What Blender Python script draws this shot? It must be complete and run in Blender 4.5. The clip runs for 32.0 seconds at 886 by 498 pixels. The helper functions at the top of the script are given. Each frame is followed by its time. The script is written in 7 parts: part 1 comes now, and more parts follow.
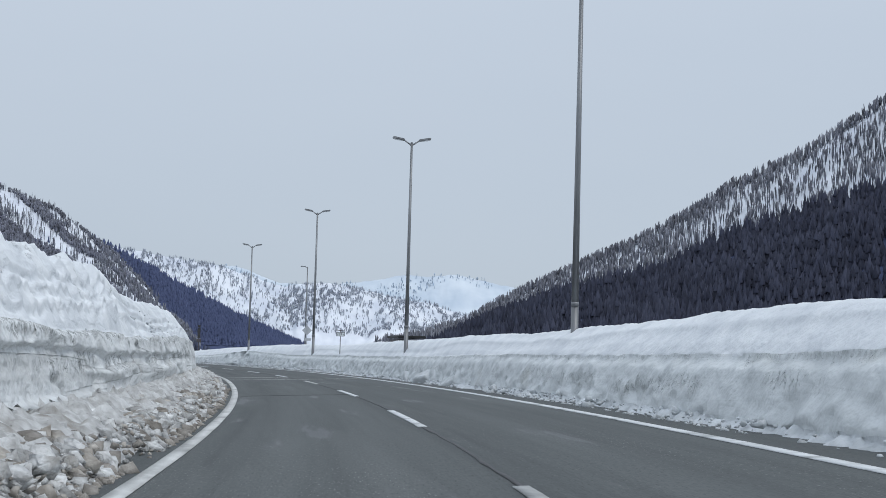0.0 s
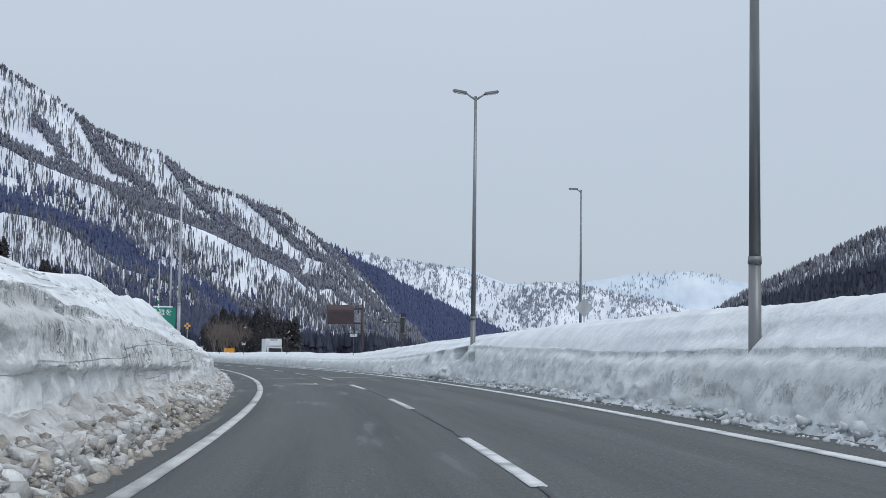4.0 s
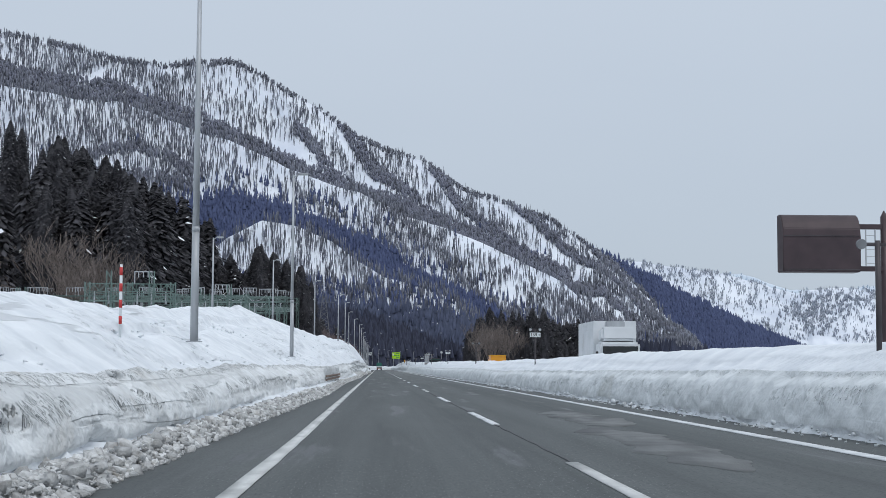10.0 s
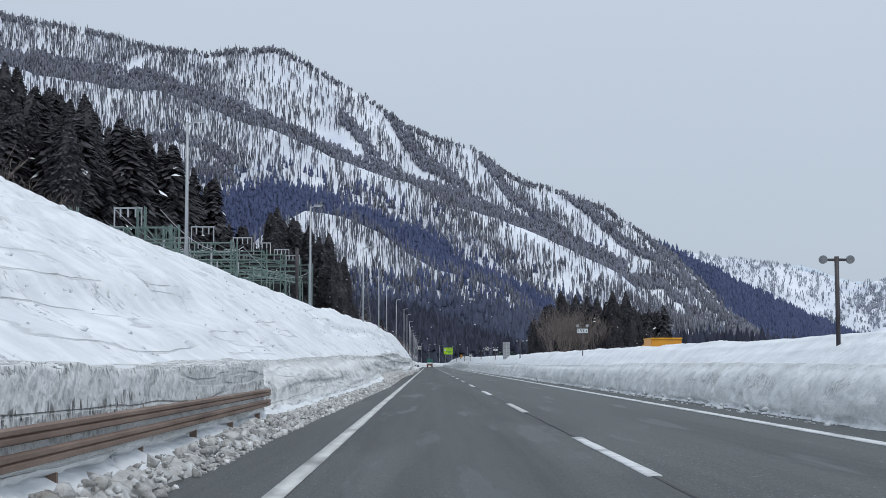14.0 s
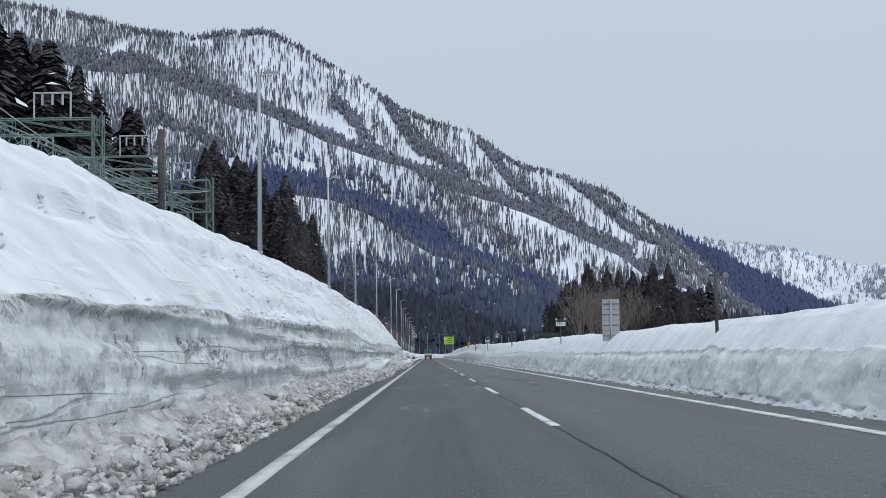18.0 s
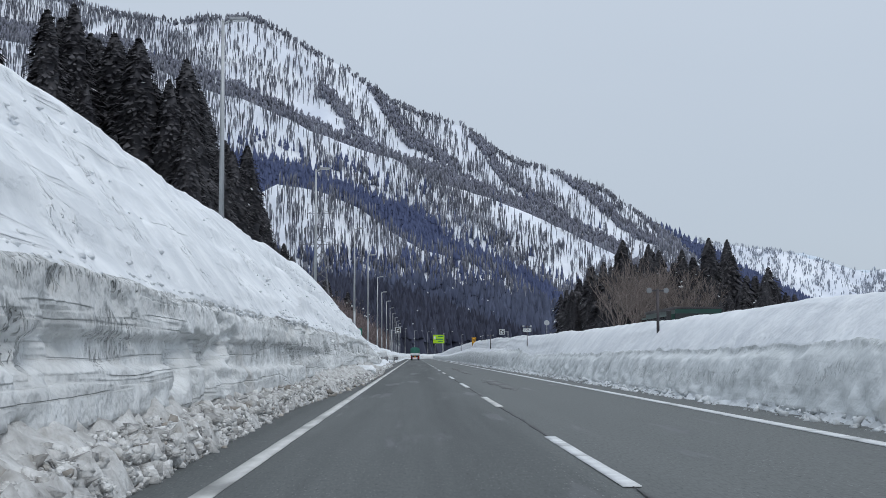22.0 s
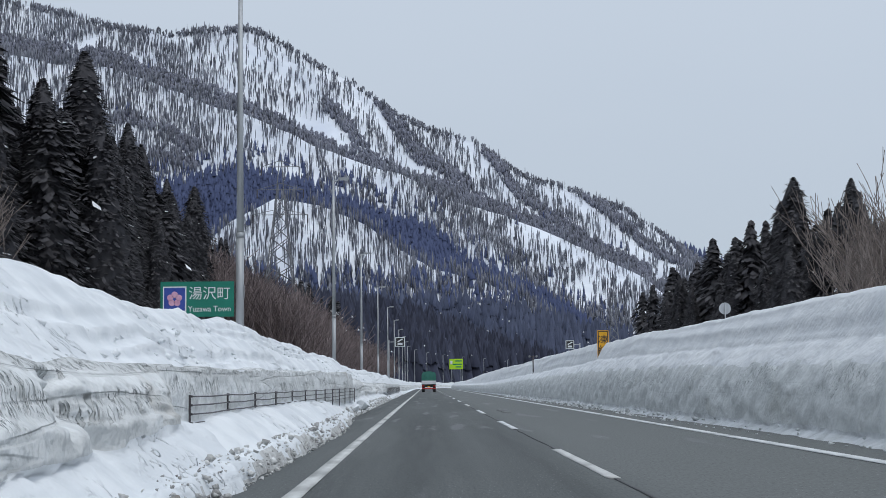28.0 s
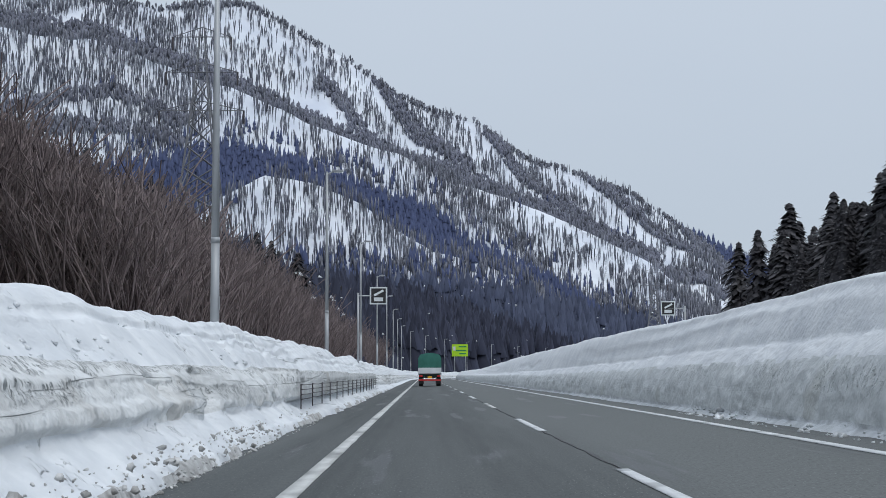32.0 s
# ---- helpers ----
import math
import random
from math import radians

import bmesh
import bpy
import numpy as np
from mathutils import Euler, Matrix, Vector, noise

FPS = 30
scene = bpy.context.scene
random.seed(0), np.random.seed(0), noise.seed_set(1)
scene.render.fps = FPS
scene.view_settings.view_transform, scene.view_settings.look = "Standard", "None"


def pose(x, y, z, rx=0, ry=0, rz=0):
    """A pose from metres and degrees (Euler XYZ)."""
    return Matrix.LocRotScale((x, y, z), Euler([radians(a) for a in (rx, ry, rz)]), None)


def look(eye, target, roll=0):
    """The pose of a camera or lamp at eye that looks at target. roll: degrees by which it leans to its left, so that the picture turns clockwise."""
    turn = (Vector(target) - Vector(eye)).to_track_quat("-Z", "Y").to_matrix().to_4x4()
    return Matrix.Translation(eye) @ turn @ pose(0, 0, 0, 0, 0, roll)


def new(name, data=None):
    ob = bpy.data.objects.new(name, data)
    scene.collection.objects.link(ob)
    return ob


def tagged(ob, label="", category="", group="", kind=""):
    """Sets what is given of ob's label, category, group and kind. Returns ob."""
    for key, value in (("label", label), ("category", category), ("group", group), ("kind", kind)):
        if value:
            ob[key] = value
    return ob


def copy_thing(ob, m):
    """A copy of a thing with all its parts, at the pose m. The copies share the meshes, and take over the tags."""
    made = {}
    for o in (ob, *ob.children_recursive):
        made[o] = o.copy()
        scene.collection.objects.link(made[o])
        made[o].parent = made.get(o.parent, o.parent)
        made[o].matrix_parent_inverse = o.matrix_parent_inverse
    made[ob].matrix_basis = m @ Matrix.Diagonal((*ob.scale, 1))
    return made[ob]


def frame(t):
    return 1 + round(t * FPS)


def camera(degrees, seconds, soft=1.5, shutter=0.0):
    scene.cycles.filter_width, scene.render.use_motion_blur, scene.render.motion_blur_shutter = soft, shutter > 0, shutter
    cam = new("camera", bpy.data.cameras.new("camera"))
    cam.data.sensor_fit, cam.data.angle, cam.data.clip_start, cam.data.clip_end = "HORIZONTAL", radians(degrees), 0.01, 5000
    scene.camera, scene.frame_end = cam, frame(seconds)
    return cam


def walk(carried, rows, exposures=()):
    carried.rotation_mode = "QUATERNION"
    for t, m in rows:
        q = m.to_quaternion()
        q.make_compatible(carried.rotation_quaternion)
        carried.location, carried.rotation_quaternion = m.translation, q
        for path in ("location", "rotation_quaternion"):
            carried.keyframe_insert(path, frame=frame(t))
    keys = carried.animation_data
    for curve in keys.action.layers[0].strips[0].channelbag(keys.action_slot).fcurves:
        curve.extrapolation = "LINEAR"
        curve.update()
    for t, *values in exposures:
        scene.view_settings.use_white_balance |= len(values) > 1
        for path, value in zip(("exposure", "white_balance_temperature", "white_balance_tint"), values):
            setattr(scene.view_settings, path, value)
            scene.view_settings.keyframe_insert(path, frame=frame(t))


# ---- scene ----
# Metres; y runs along the straight carriageway, x = 0 on the dashed lane line, z = 0 on the road.
CAM_Z = 1.10
cam = camera(32.07, 32.0, soft=0.5, shutter=0.0)
PATH = [
    (0, -35.60, -1.96, -20.74, 4.18, 1.58), (0.5, -32.23, 9.08, -19.70, 4.44, 1.47), (1, -29.10, 20.29, -18.73, 4.44, 1.25),
    (1.5, -26.02, 31.43, -17.72, 4.61, 1.17), (2, -23.11, 42.62, -16.61, 4.39, 1.10), (2.5, -20.43, 53.95, -15.65, 4.34, 1.11),
    (3, -17.95, 65.61, -14.54, 4.53, 0.99), (3.5, -15.69, 76.69, -13.35, 4.06, 0.88), (5.5, -8.46, 121.62, -9.29, 4.35, 0.47),
    (6, -7.30, 133.83, -8.11, 4.44, 0.53), (6.5, -6.21, 145.73, -7.03, 4.27, 0.86), (7, -5.23, 157.67, -6.13, 4.15, 1.01),
    (7.5, -4.48, 169.63, -5.31, 4.20, 0.92), (8, -3.80, 181.49, -4.73, 4.26, 0.86), (8.5, -3.31, 193.31, -4.12, 4.32, 0.72),
    (9, -2.88, 205.55, -3.47, 4.28, 0.62), (9.5, -2.54, 217.76, -2.90, 4.31, 0.38), (10, -2.28, 229.98, -2.39, 4.41, 0.26),
    (10.5, -2.21, 242.12, -1.93, 4.37, 0.10), (11, -2.12, 254.18, -1.62, 4.31, 0.04), (11.5, -2.06, 266.20, -1.31, 4.43, 0.03),
    (12, -2.03, 278.47, -1.11, 4.33, -0.19), (12.5, -2.01, 290.02, -0.89, 4.23, -0.22), (13, -2.13, 301.75, -0.73, 4.22, -0.21),
    (13.5, -2.15, 313.23, -0.65, 4.40, -0.11), (14, -2.21, 324.86, -0.55, 4.28, -0.14), (14.5, -2.23, 336.50, -0.56, 4.23, -0.21),
    (16.5, -1.99, 382.17, -0.60, 4.27, -0.48), (17, -1.91, 393.53, -0.62, 4.17, -0.60), (17.5, -1.92, 405.02, -0.67, 4.07, -0.69),
    (18, -1.93, 416.47, -0.63, 3.95, -0.84), (18.5, -1.93, 427.76, -0.59, 3.69, -0.89), (19, -1.94, 439.47, -0.56, 3.54, -0.71),
    (19.5, -1.90, 450.40, -0.65, 3.59, -0.66), (20, -1.93, 461.77, -0.69, 3.65, -0.64), (20.5, -1.89, 473.13, -0.77, 3.58, -0.56),
    (21, -1.89, 484.52, -0.83, 3.68, -0.41), (21.5, -1.86, 495.54, -0.91, 3.86, -0.14), (22, -1.82, 507.05, -1.05, 3.96, -0.06),
    (22.5, -1.77, 518.48, -1.11, 4.37, 0.11), (23, -1.75, 529.96, -1.11, 4.70, 0.08), (23.5, -1.75, 541.43, -1.15, 4.81, -0.05),
    (24, -1.79, 552.88, -1.12, 5.00, -0.21), (24.5, -1.83, 563.95, -1.04, 4.97, -0.30), (25, -1.90, 575.36, -0.96, 5.05, -0.27),
    (25.5, -1.94, 586.57, -0.94, 5.06, -0.31), (27.5, -2.08, 631.12, -0.82, 5.16, -0.47), (28, -2.16, 642.11, -0.67, 5.03, -0.54),
    (28.5, -2.26, 653.14, -0.56, 4.96, -0.57), (29, -2.32, 664.21, -0.51, 4.94, -0.52), (29.5, -2.34, 675.17, -0.47, 4.79, -0.46),
    (30, -2.36, 686.23, -0.47, 4.76, -0.34), (30.5, -2.34, 697.13, -0.57, 4.94, -0.18), (31, -2.35, 708.06, -0.58, 4.89, -0.11),
    (31.5, -2.33, 719.04, -0.68, 4.95, -0.15), (32, -2.27, 730.17, -0.71, 4.65, -0.21),
]


def rows_of(path):
    out = []
    for t, x, y, yaw, pitch, roll in path:
        a, b = radians(yaw), radians(pitch)
        eye = Vector((x, y, CAM_Z))
        ahead = Vector((-math.sin(a) * math.cos(b), math.cos(a) * math.cos(b), math.sin(b)))
        out.append((t, look(eye, eye + 10 * ahead, roll)))
    return out


walk(cam, rows_of(PATH))

# ---- overcast daylight ----
world = bpy.data.worlds.new("overcast_sky")
scene.world = world
world.use_nodes = True
wn, wl = world.node_tree.nodes, world.node_tree.links
wn.clear()
w_out = wn.new("ShaderNodeOutputWorld")
w_sky = wn.new("ShaderNodeTexSky")
w_sky.sky_type, w_sky.sun_disc = "NISHITA", False
w_sky.sun_elevation, w_sky.sun_rotation = radians(56), radians(212)
w_clear = wn.new("ShaderNodeBackground")
w_clear.inputs[1].default_value = 0.10
w_cloud = wn.new("ShaderNodeBackground")
w_cloud.inputs[1].default_value = 1.0
w_co = wn.new("ShaderNodeTexCoord")
w_sep = wn.new("ShaderNodeSeparateXYZ")
w_ramp = wn.new("ShaderNodeValToRGB")
w_ramp.color_ramp.elements[0].position, w_ramp.color_ramp.elements[0].color = 0.0, (0.475, 0.55, 0.645, 1)
w_ramp.color_ramp.elements[1].position, w_ramp.color_ramp.elements[1].color = 0.7, (0.74, 0.83, 0.95, 1)
w_mid = w_ramp.color_ramp.elements.new(0.16)
w_mid.color = (0.535, 0.61, 0.71, 1)
w_noise = wn.new("ShaderNodeTexNoise")
w_noise.inputs["Scale"].default_value, w_noise.inputs["Detail"].default_value = 2.2, 4
w_map = wn.new("ShaderNodeMapping")
w_map.inputs["Scale"].default_value = (1, 1, 3.5)
w_amt = wn.new("ShaderNodeMix")
w_amt.data_type, w_amt.blend_type = "RGBA", "SOFT_LIGHT"
w_amt.inputs[0].default_value = 0.10
w_mix = wn.new("ShaderNodeMixShader")
w_mix.inputs[0].default_value = 0.93
wl.new(w_co.outputs["Generated"], w_sep.inputs[0])
wl.new(w_sep.outputs[2], w_ramp.inputs[0])
wl.new(w_co.outputs["Generated"], w_map.inputs[0])
wl.new(w_map.outputs[0], w_noise.inputs["Vector"])
wl.new(w_ramp.outputs[0], w_amt.inputs[6])
wl.new(w_noise.outputs["Fac"], w_amt.inputs[7])
wl.new(w_amt.outputs[2], w_cloud.inputs[0])
wl.new(w_sky.outputs[0], w_clear.inputs[0])
wl.new(w_clear.outputs[0], w_mix.inputs[1])
wl.new(w_cloud.outputs[0], w_mix.inputs[2])
wl.new(w_mix.outputs[0], w_out.inputs[0])

sun_data = bpy.data.lights.new("sun", "SUN")
sun_data.energy, sun_data.angle, sun_data.color = 0.9, radians(25), (1.0, 0.985, 0.96)
sun = new("sun", sun_data)
sun.matrix_world = look((0, 0, 300), (-60, 95, 130))
scene.view_settings.exposure = 0.0


# ---- materials ----
def material(name, rough=0.6, metal=0.0):
    m = bpy.data.materials.new(name)
    m.use_nodes = True
    n = m.node_tree.nodes
    b = n["Principled BSDF"]
    b.inputs["Roughness"].default_value, b.inputs["Metallic"].default_value = rough, metal
    return m, n, m.node_tree.links, b


def surface(name, dark, light, scale=3.0, rough=0.6, metal=0.0, bump=0.3, fine=40.0, stretch=(1, 1, 1), detail=6, grime=None, grime_at=0.62, spec=0.5, dist=0.02, vary=0.0):
    """Two-scale procedural surface: a broad mottling from dark to light, a fine grain in relief, and optional grime."""
    m, n, l, b = material(name, rough, metal)
    b.inputs["Specular IOR Level"].default_value = spec
    co = n.new("ShaderNodeTexCoord")
    mp = n.new("ShaderNodeMapping")
    mp.inputs["Scale"].default_value = stretch
    l.new(co.outputs["Object"], mp.inputs[0])
    a = n.new("ShaderNodeTexNoise")
    a.inputs["Scale"].default_value, a.inputs["Detail"].default_value = scale, detail
    l.new(mp.outputs[0], a.inputs["Vector"])
    r = n.new("ShaderNodeValToRGB")
    r.color_ramp.elements[0].position, r.color_ramp.elements[0].color = 0.32, (*dark, 1)
    r.color_ramp.elements[1].position, r.color_ramp.elements[1].color = 0.68, (*light, 1)
    l.new(a.outputs["Fac"], r.inputs[0])
    colour = r.outputs[0]
    g = n.new("ShaderNodeTexNoise")
    g.inputs["Scale"].default_value, g.inputs["Detail"].default_value = fine, 4
    l.new(mp.outputs[0], g.inputs["Vector"])
    if grime:
        k = n.new("ShaderNodeTexNoise")
        k.inputs["Scale"].default_value, k.inputs["Detail"].default_value = scale * 0.37, 8
        l.new(mp.outputs[0], k.inputs["Vector"])
        kr = n.new("ShaderNodeValToRGB")
        kr.color_ramp.elements[0].position, kr.color_ramp.elements[0].color = grime_at - 0.06, (0, 0, 0, 1)
        kr.color_ramp.elements[1].position, kr.color_ramp.elements[1].color = grime_at + 0.10, (1, 1, 1, 1)
        l.new(k.outputs["Fac"], kr.inputs[0])
        x = n.new("ShaderNodeMix")
        x.data_type = "RGBA"
        l.new(kr.outputs[0], x.inputs[0])
        l.new(colour, x.inputs[6])
        x.inputs[7].default_value = (*grime, 1)
        colour = x.outputs[2]
    if vary:
        ge = n.new("ShaderNodeNewGeometry")
        hv = n.new("ShaderNodeHueSaturation")
        mr = n.new("ShaderNodeMapRange")
        mr.inputs[3].default_value, mr.inputs[4].default_value = 1 - vary, 1 + vary
        l.new(ge.outputs["Random Per Island"], mr.inputs[0])
        l.new(mr.outputs[0], hv.inputs["Value"])
        l.new(colour, hv.inputs["Color"])
        colour = hv.outputs[0]
    l.new(colour, b.inputs["Base Color"])
    if bump:
        bp = n.new("ShaderNodeBump")
        bp.inputs["Strength"].default_value, bp.inputs["Distance"].default_value = bump, dist
        l.new(g.outputs["Fac"], bp.inputs["Height"])
        l.new(bp.outputs[0], b.inputs["Normal"])
    return m


SNOW = surface("fresh_snow", (0.69, 0.72, 0.755), (0.84, 0.865, 0.885), 0.9, 0.7, 0, 0.55, 5.0, detail=9, spec=0.2, dist=0.10)


class Web:
    """Short hand for a node tree."""

    def __init__(self, name, rough):
        self.m, self.n, self.l, self.b = material(name, rough)
        self.co = self.n.new("ShaderNodeTexCoord").outputs["Object"]

    def put(self, slot, v):
        if isinstance(v, tuple):
            slot.default_value = (*v, 1)
        elif isinstance(v, (int, float)):
            slot.default_value = v
        else:
            self.l.new(v, slot)

    def noise(self, scale, stretch=(1, 1, 1), detail=3, src=None, warp=0.0):
        mp = self.n.new("ShaderNodeMapping")
        mp.inputs["Scale"].default_value = stretch
        self.l.new(src or self.co, mp.inputs[0])
        t = self.n.new("ShaderNodeTexNoise")
        t.inputs["Scale"].default_value, t.inputs["Detail"].default_value, t.inputs["Distortion"].default_value = scale, detail, warp
        self.l.new(mp.outputs[0], t.inputs["Vector"])
        return t.outputs["Fac"]

    def ramp(self, v, lo, hi, a=0.0, b=1.0):
        r = self.n.new("ShaderNodeMapRange")
        r.interpolation_type = "SMOOTHSTEP"
        for k, q in enumerate((lo, hi, a, b)):
            r.inputs[k + 1].default_value = q
        self.l.new(v, r.inputs[0])
        return r.outputs[0]

    def math(self, op, x, y=0.0, z=0.0):
        k = self.n.new("ShaderNodeMath")
        k.operation = op
        for slot, v in zip(k.inputs, (x, y, z)):
            self.put(slot, v)
        return k.outputs[0]

    def mix(self, f, x, y):
        k = self.n.new("ShaderNodeMix")
        k.data_type = "RGBA"
        self.put(k.inputs[0], f)
        self.put(k.inputs[6], x)
        self.put(k.inputs[7], y)
        return k.outputs[2]

    def bump(self, height, distance, strength=1.0):
        k = self.n.new("ShaderNodeBump")
        k.inputs["Strength"].default_value, k.inputs["Distance"].default_value = strength, distance
        self.l.new(height, k.inputs["Height"])
        self.l.new(k.outputs[0], self.b.inputs["Normal"])


def cut_snow(name, low, high, nick_shade, dirt, dirt_at, fringe, band, layer, relief):
    """Snow cut by a plough: an icy fringe under the lip, a second band of nicks lower down, faint layers and road dirt.
    The shade in nicks and seams is part of the colour.
    """
    w = Web(name, 0.75)
    w.b.inputs["Specular IOR Level"].default_value = 0.2
    sep = w.n.new("ShaderNodeSeparateXYZ")
    uv = w.n.new("ShaderNodeUVMap")
    uv.uv_map = "face"
    w.l.new(uv.outputs[0], sep.inputs[0])
    ragged = w.noise(1.0, (1.3, 1.3, 0.5), 4)
    h = w.math("MULTIPLY_ADD", ragged, 0.55, w.math("ADD", sep.outputs[1], -1.275))
    drift = w.noise(0.05, (1, 1, 0.0), 2)
    level = w.math("MULTIPLY_ADD", drift, 0.9, w.math("MULTIPLY", h, -1.0))
    under = w.math("MULTIPLY", w.ramp(h, 0.82, 0.92), fringe)
    lower = w.math("MULTIPLY", w.math("MULTIPLY", w.ramp(w.math("ABSOLUTE", level), 0.20, 0.08), w.ramp(w.noise(0.30, (1, 1, 0.3), 3), 0.44, 0.54)), band)
    where = w.math("MAXIMUM", under, lower)
    teeth = w.math("MAXIMUM", w.ramp(w.noise(7.0, (1, 1, 0.30), 2, warp=0.6), 0.56, 0.62), w.math("MULTIPLY", w.ramp(w.noise(15.0, (1, 1, 0.36), 2, warp=0.5), 0.57, 0.63), 0.8))
    cuts = w.math("MULTIPLY", teeth, where)
    seam = w.ramp(w.math("ABSOLUTE", w.math("ADD", w.noise(1.0, (0.05, 0.05, 1.6), 3), -0.5)), 0.018, 0.004)
    colour = w.mix(w.ramp(w.noise(1.2, (1, 1, 1.5), 5), 0.36, 0.64), low, high)
    colour = w.mix(w.math("MULTIPLY", w.ramp(w.noise(1.0, (0.10, 0.10, 3.2), 3), 0.50, 0.62), layer), colour, tuple(v * 0.88 for v in low))
    colour = w.mix(w.ramp(w.noise(0.33, (1, 1, 1.6), 5), dirt_at, dirt_at + 0.12), colour, dirt)
    # seams and nicks are darkened: the shade of these recesses painted in
    colour = w.mix(w.math("MULTIPLY", seam, 0.35 * layer), colour, nick_shade)
    colour = w.mix(w.math("MULTIPLY", cuts, 0.7), colour, nick_shade)
    w.l.new(colour, w.b.inputs["Base Color"])
    height = w.math("MULTIPLY_ADD", w.noise(11.0, detail=3), 0.18, w.noise(2.4, detail=3))
    height = w.math("MULTIPLY_ADD", cuts, -0.55, height)
    height = w.math("MULTIPLY_ADD", seam, -0.12 * layer, height)
    w.bump(height, relief)
    return w.m


def bank_snow(name, low, high, line):
    """Wind-packed snow on a bank: soft mottling, the edges of buried layers with their shadows drawn in, scattered
    crumbs and small slumps.
    """
    w = Web(name, 0.7)
    w.b.inputs["Specular IOR Level"].default_value = 0.2
    drift = w.noise(0.9, (1, 1, 1), 5)
    wave = w.noise(1.0, (0.045, 0.045, 1.15), 4, warp=0.25)
    there = w.ramp(w.noise(0.09, (1, 1, 1), 3), 0.52, 0.62)
    seam = w.math("MULTIPLY", w.ramp(w.math("ABSOLUTE", w.math("ADD", wave, -0.5)), 0.014, 0.003), there)
    spread = w.ramp(w.noise(0.35, (1, 1, 1), 3), 0.50, 0.64)
    crumbs = w.math("MULTIPLY", w.ramp(w.noise(5.0, (1, 1, 0.8), 3, warp=0.4), 0.56, 0.66), spread)
    slump = w.ramp(w.noise(1.0, (0.7, 0.7, 2.2), 5), 0.46, 0.60)
    colour = w.mix(w.ramp(drift, 0.34, 0.66), low, high)
    colour = w.mix(w.math("MULTIPLY", slump, 0.35), colour, low)
    # thin shadows under the layer edges, put into the colour
    colour = w.mix(w.math("MULTIPLY", seam, 0.6), colour, line)
    w.l.new(colour, w.b.inputs["Base Color"])
    height = w.math("MULTIPLY_ADD", crumbs, 0.45, w.math("MULTIPLY", drift, 0.5))
    height = w.math("MULTIPLY_ADD", slump, 0.14, height)
    height = w.math("MULTIPLY_ADD", w.noise(9.0, detail=4), 0.14, height)
    height = w.math("MULTIPLY_ADD", seam, -0.25, height)
    w.bump(height, 0.12)
    return w.m


BANK_SNOW = bank_snow("packed_bank_snow", (0.70, 0.73, 0.76), (0.84, 0.865, 0.885), (0.48, 0.50, 0.52))
SNOW_CUT = cut_snow("ploughed_snow", (0.68, 0.695, 0.695), (0.80, 0.82, 0.825), (0.42, 0.435, 0.435), (0.60, 0.595, 0.575), 0.60, 1.0, 1.0, 0.8, 0.16)
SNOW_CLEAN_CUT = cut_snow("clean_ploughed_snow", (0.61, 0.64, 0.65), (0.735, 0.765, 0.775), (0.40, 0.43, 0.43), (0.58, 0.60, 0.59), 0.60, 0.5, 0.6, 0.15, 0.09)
SNOW_DIRTY = surface("gritty_snow", (0.40, 0.395, 0.385), (0.73, 0.735, 0.73), 4.5, 0.8, 0, 0.9, 16.0, detail=10, grime=(0.28, 0.255, 0.22), grime_at=0.66, spec=0.2, dist=0.05, vary=0.30)


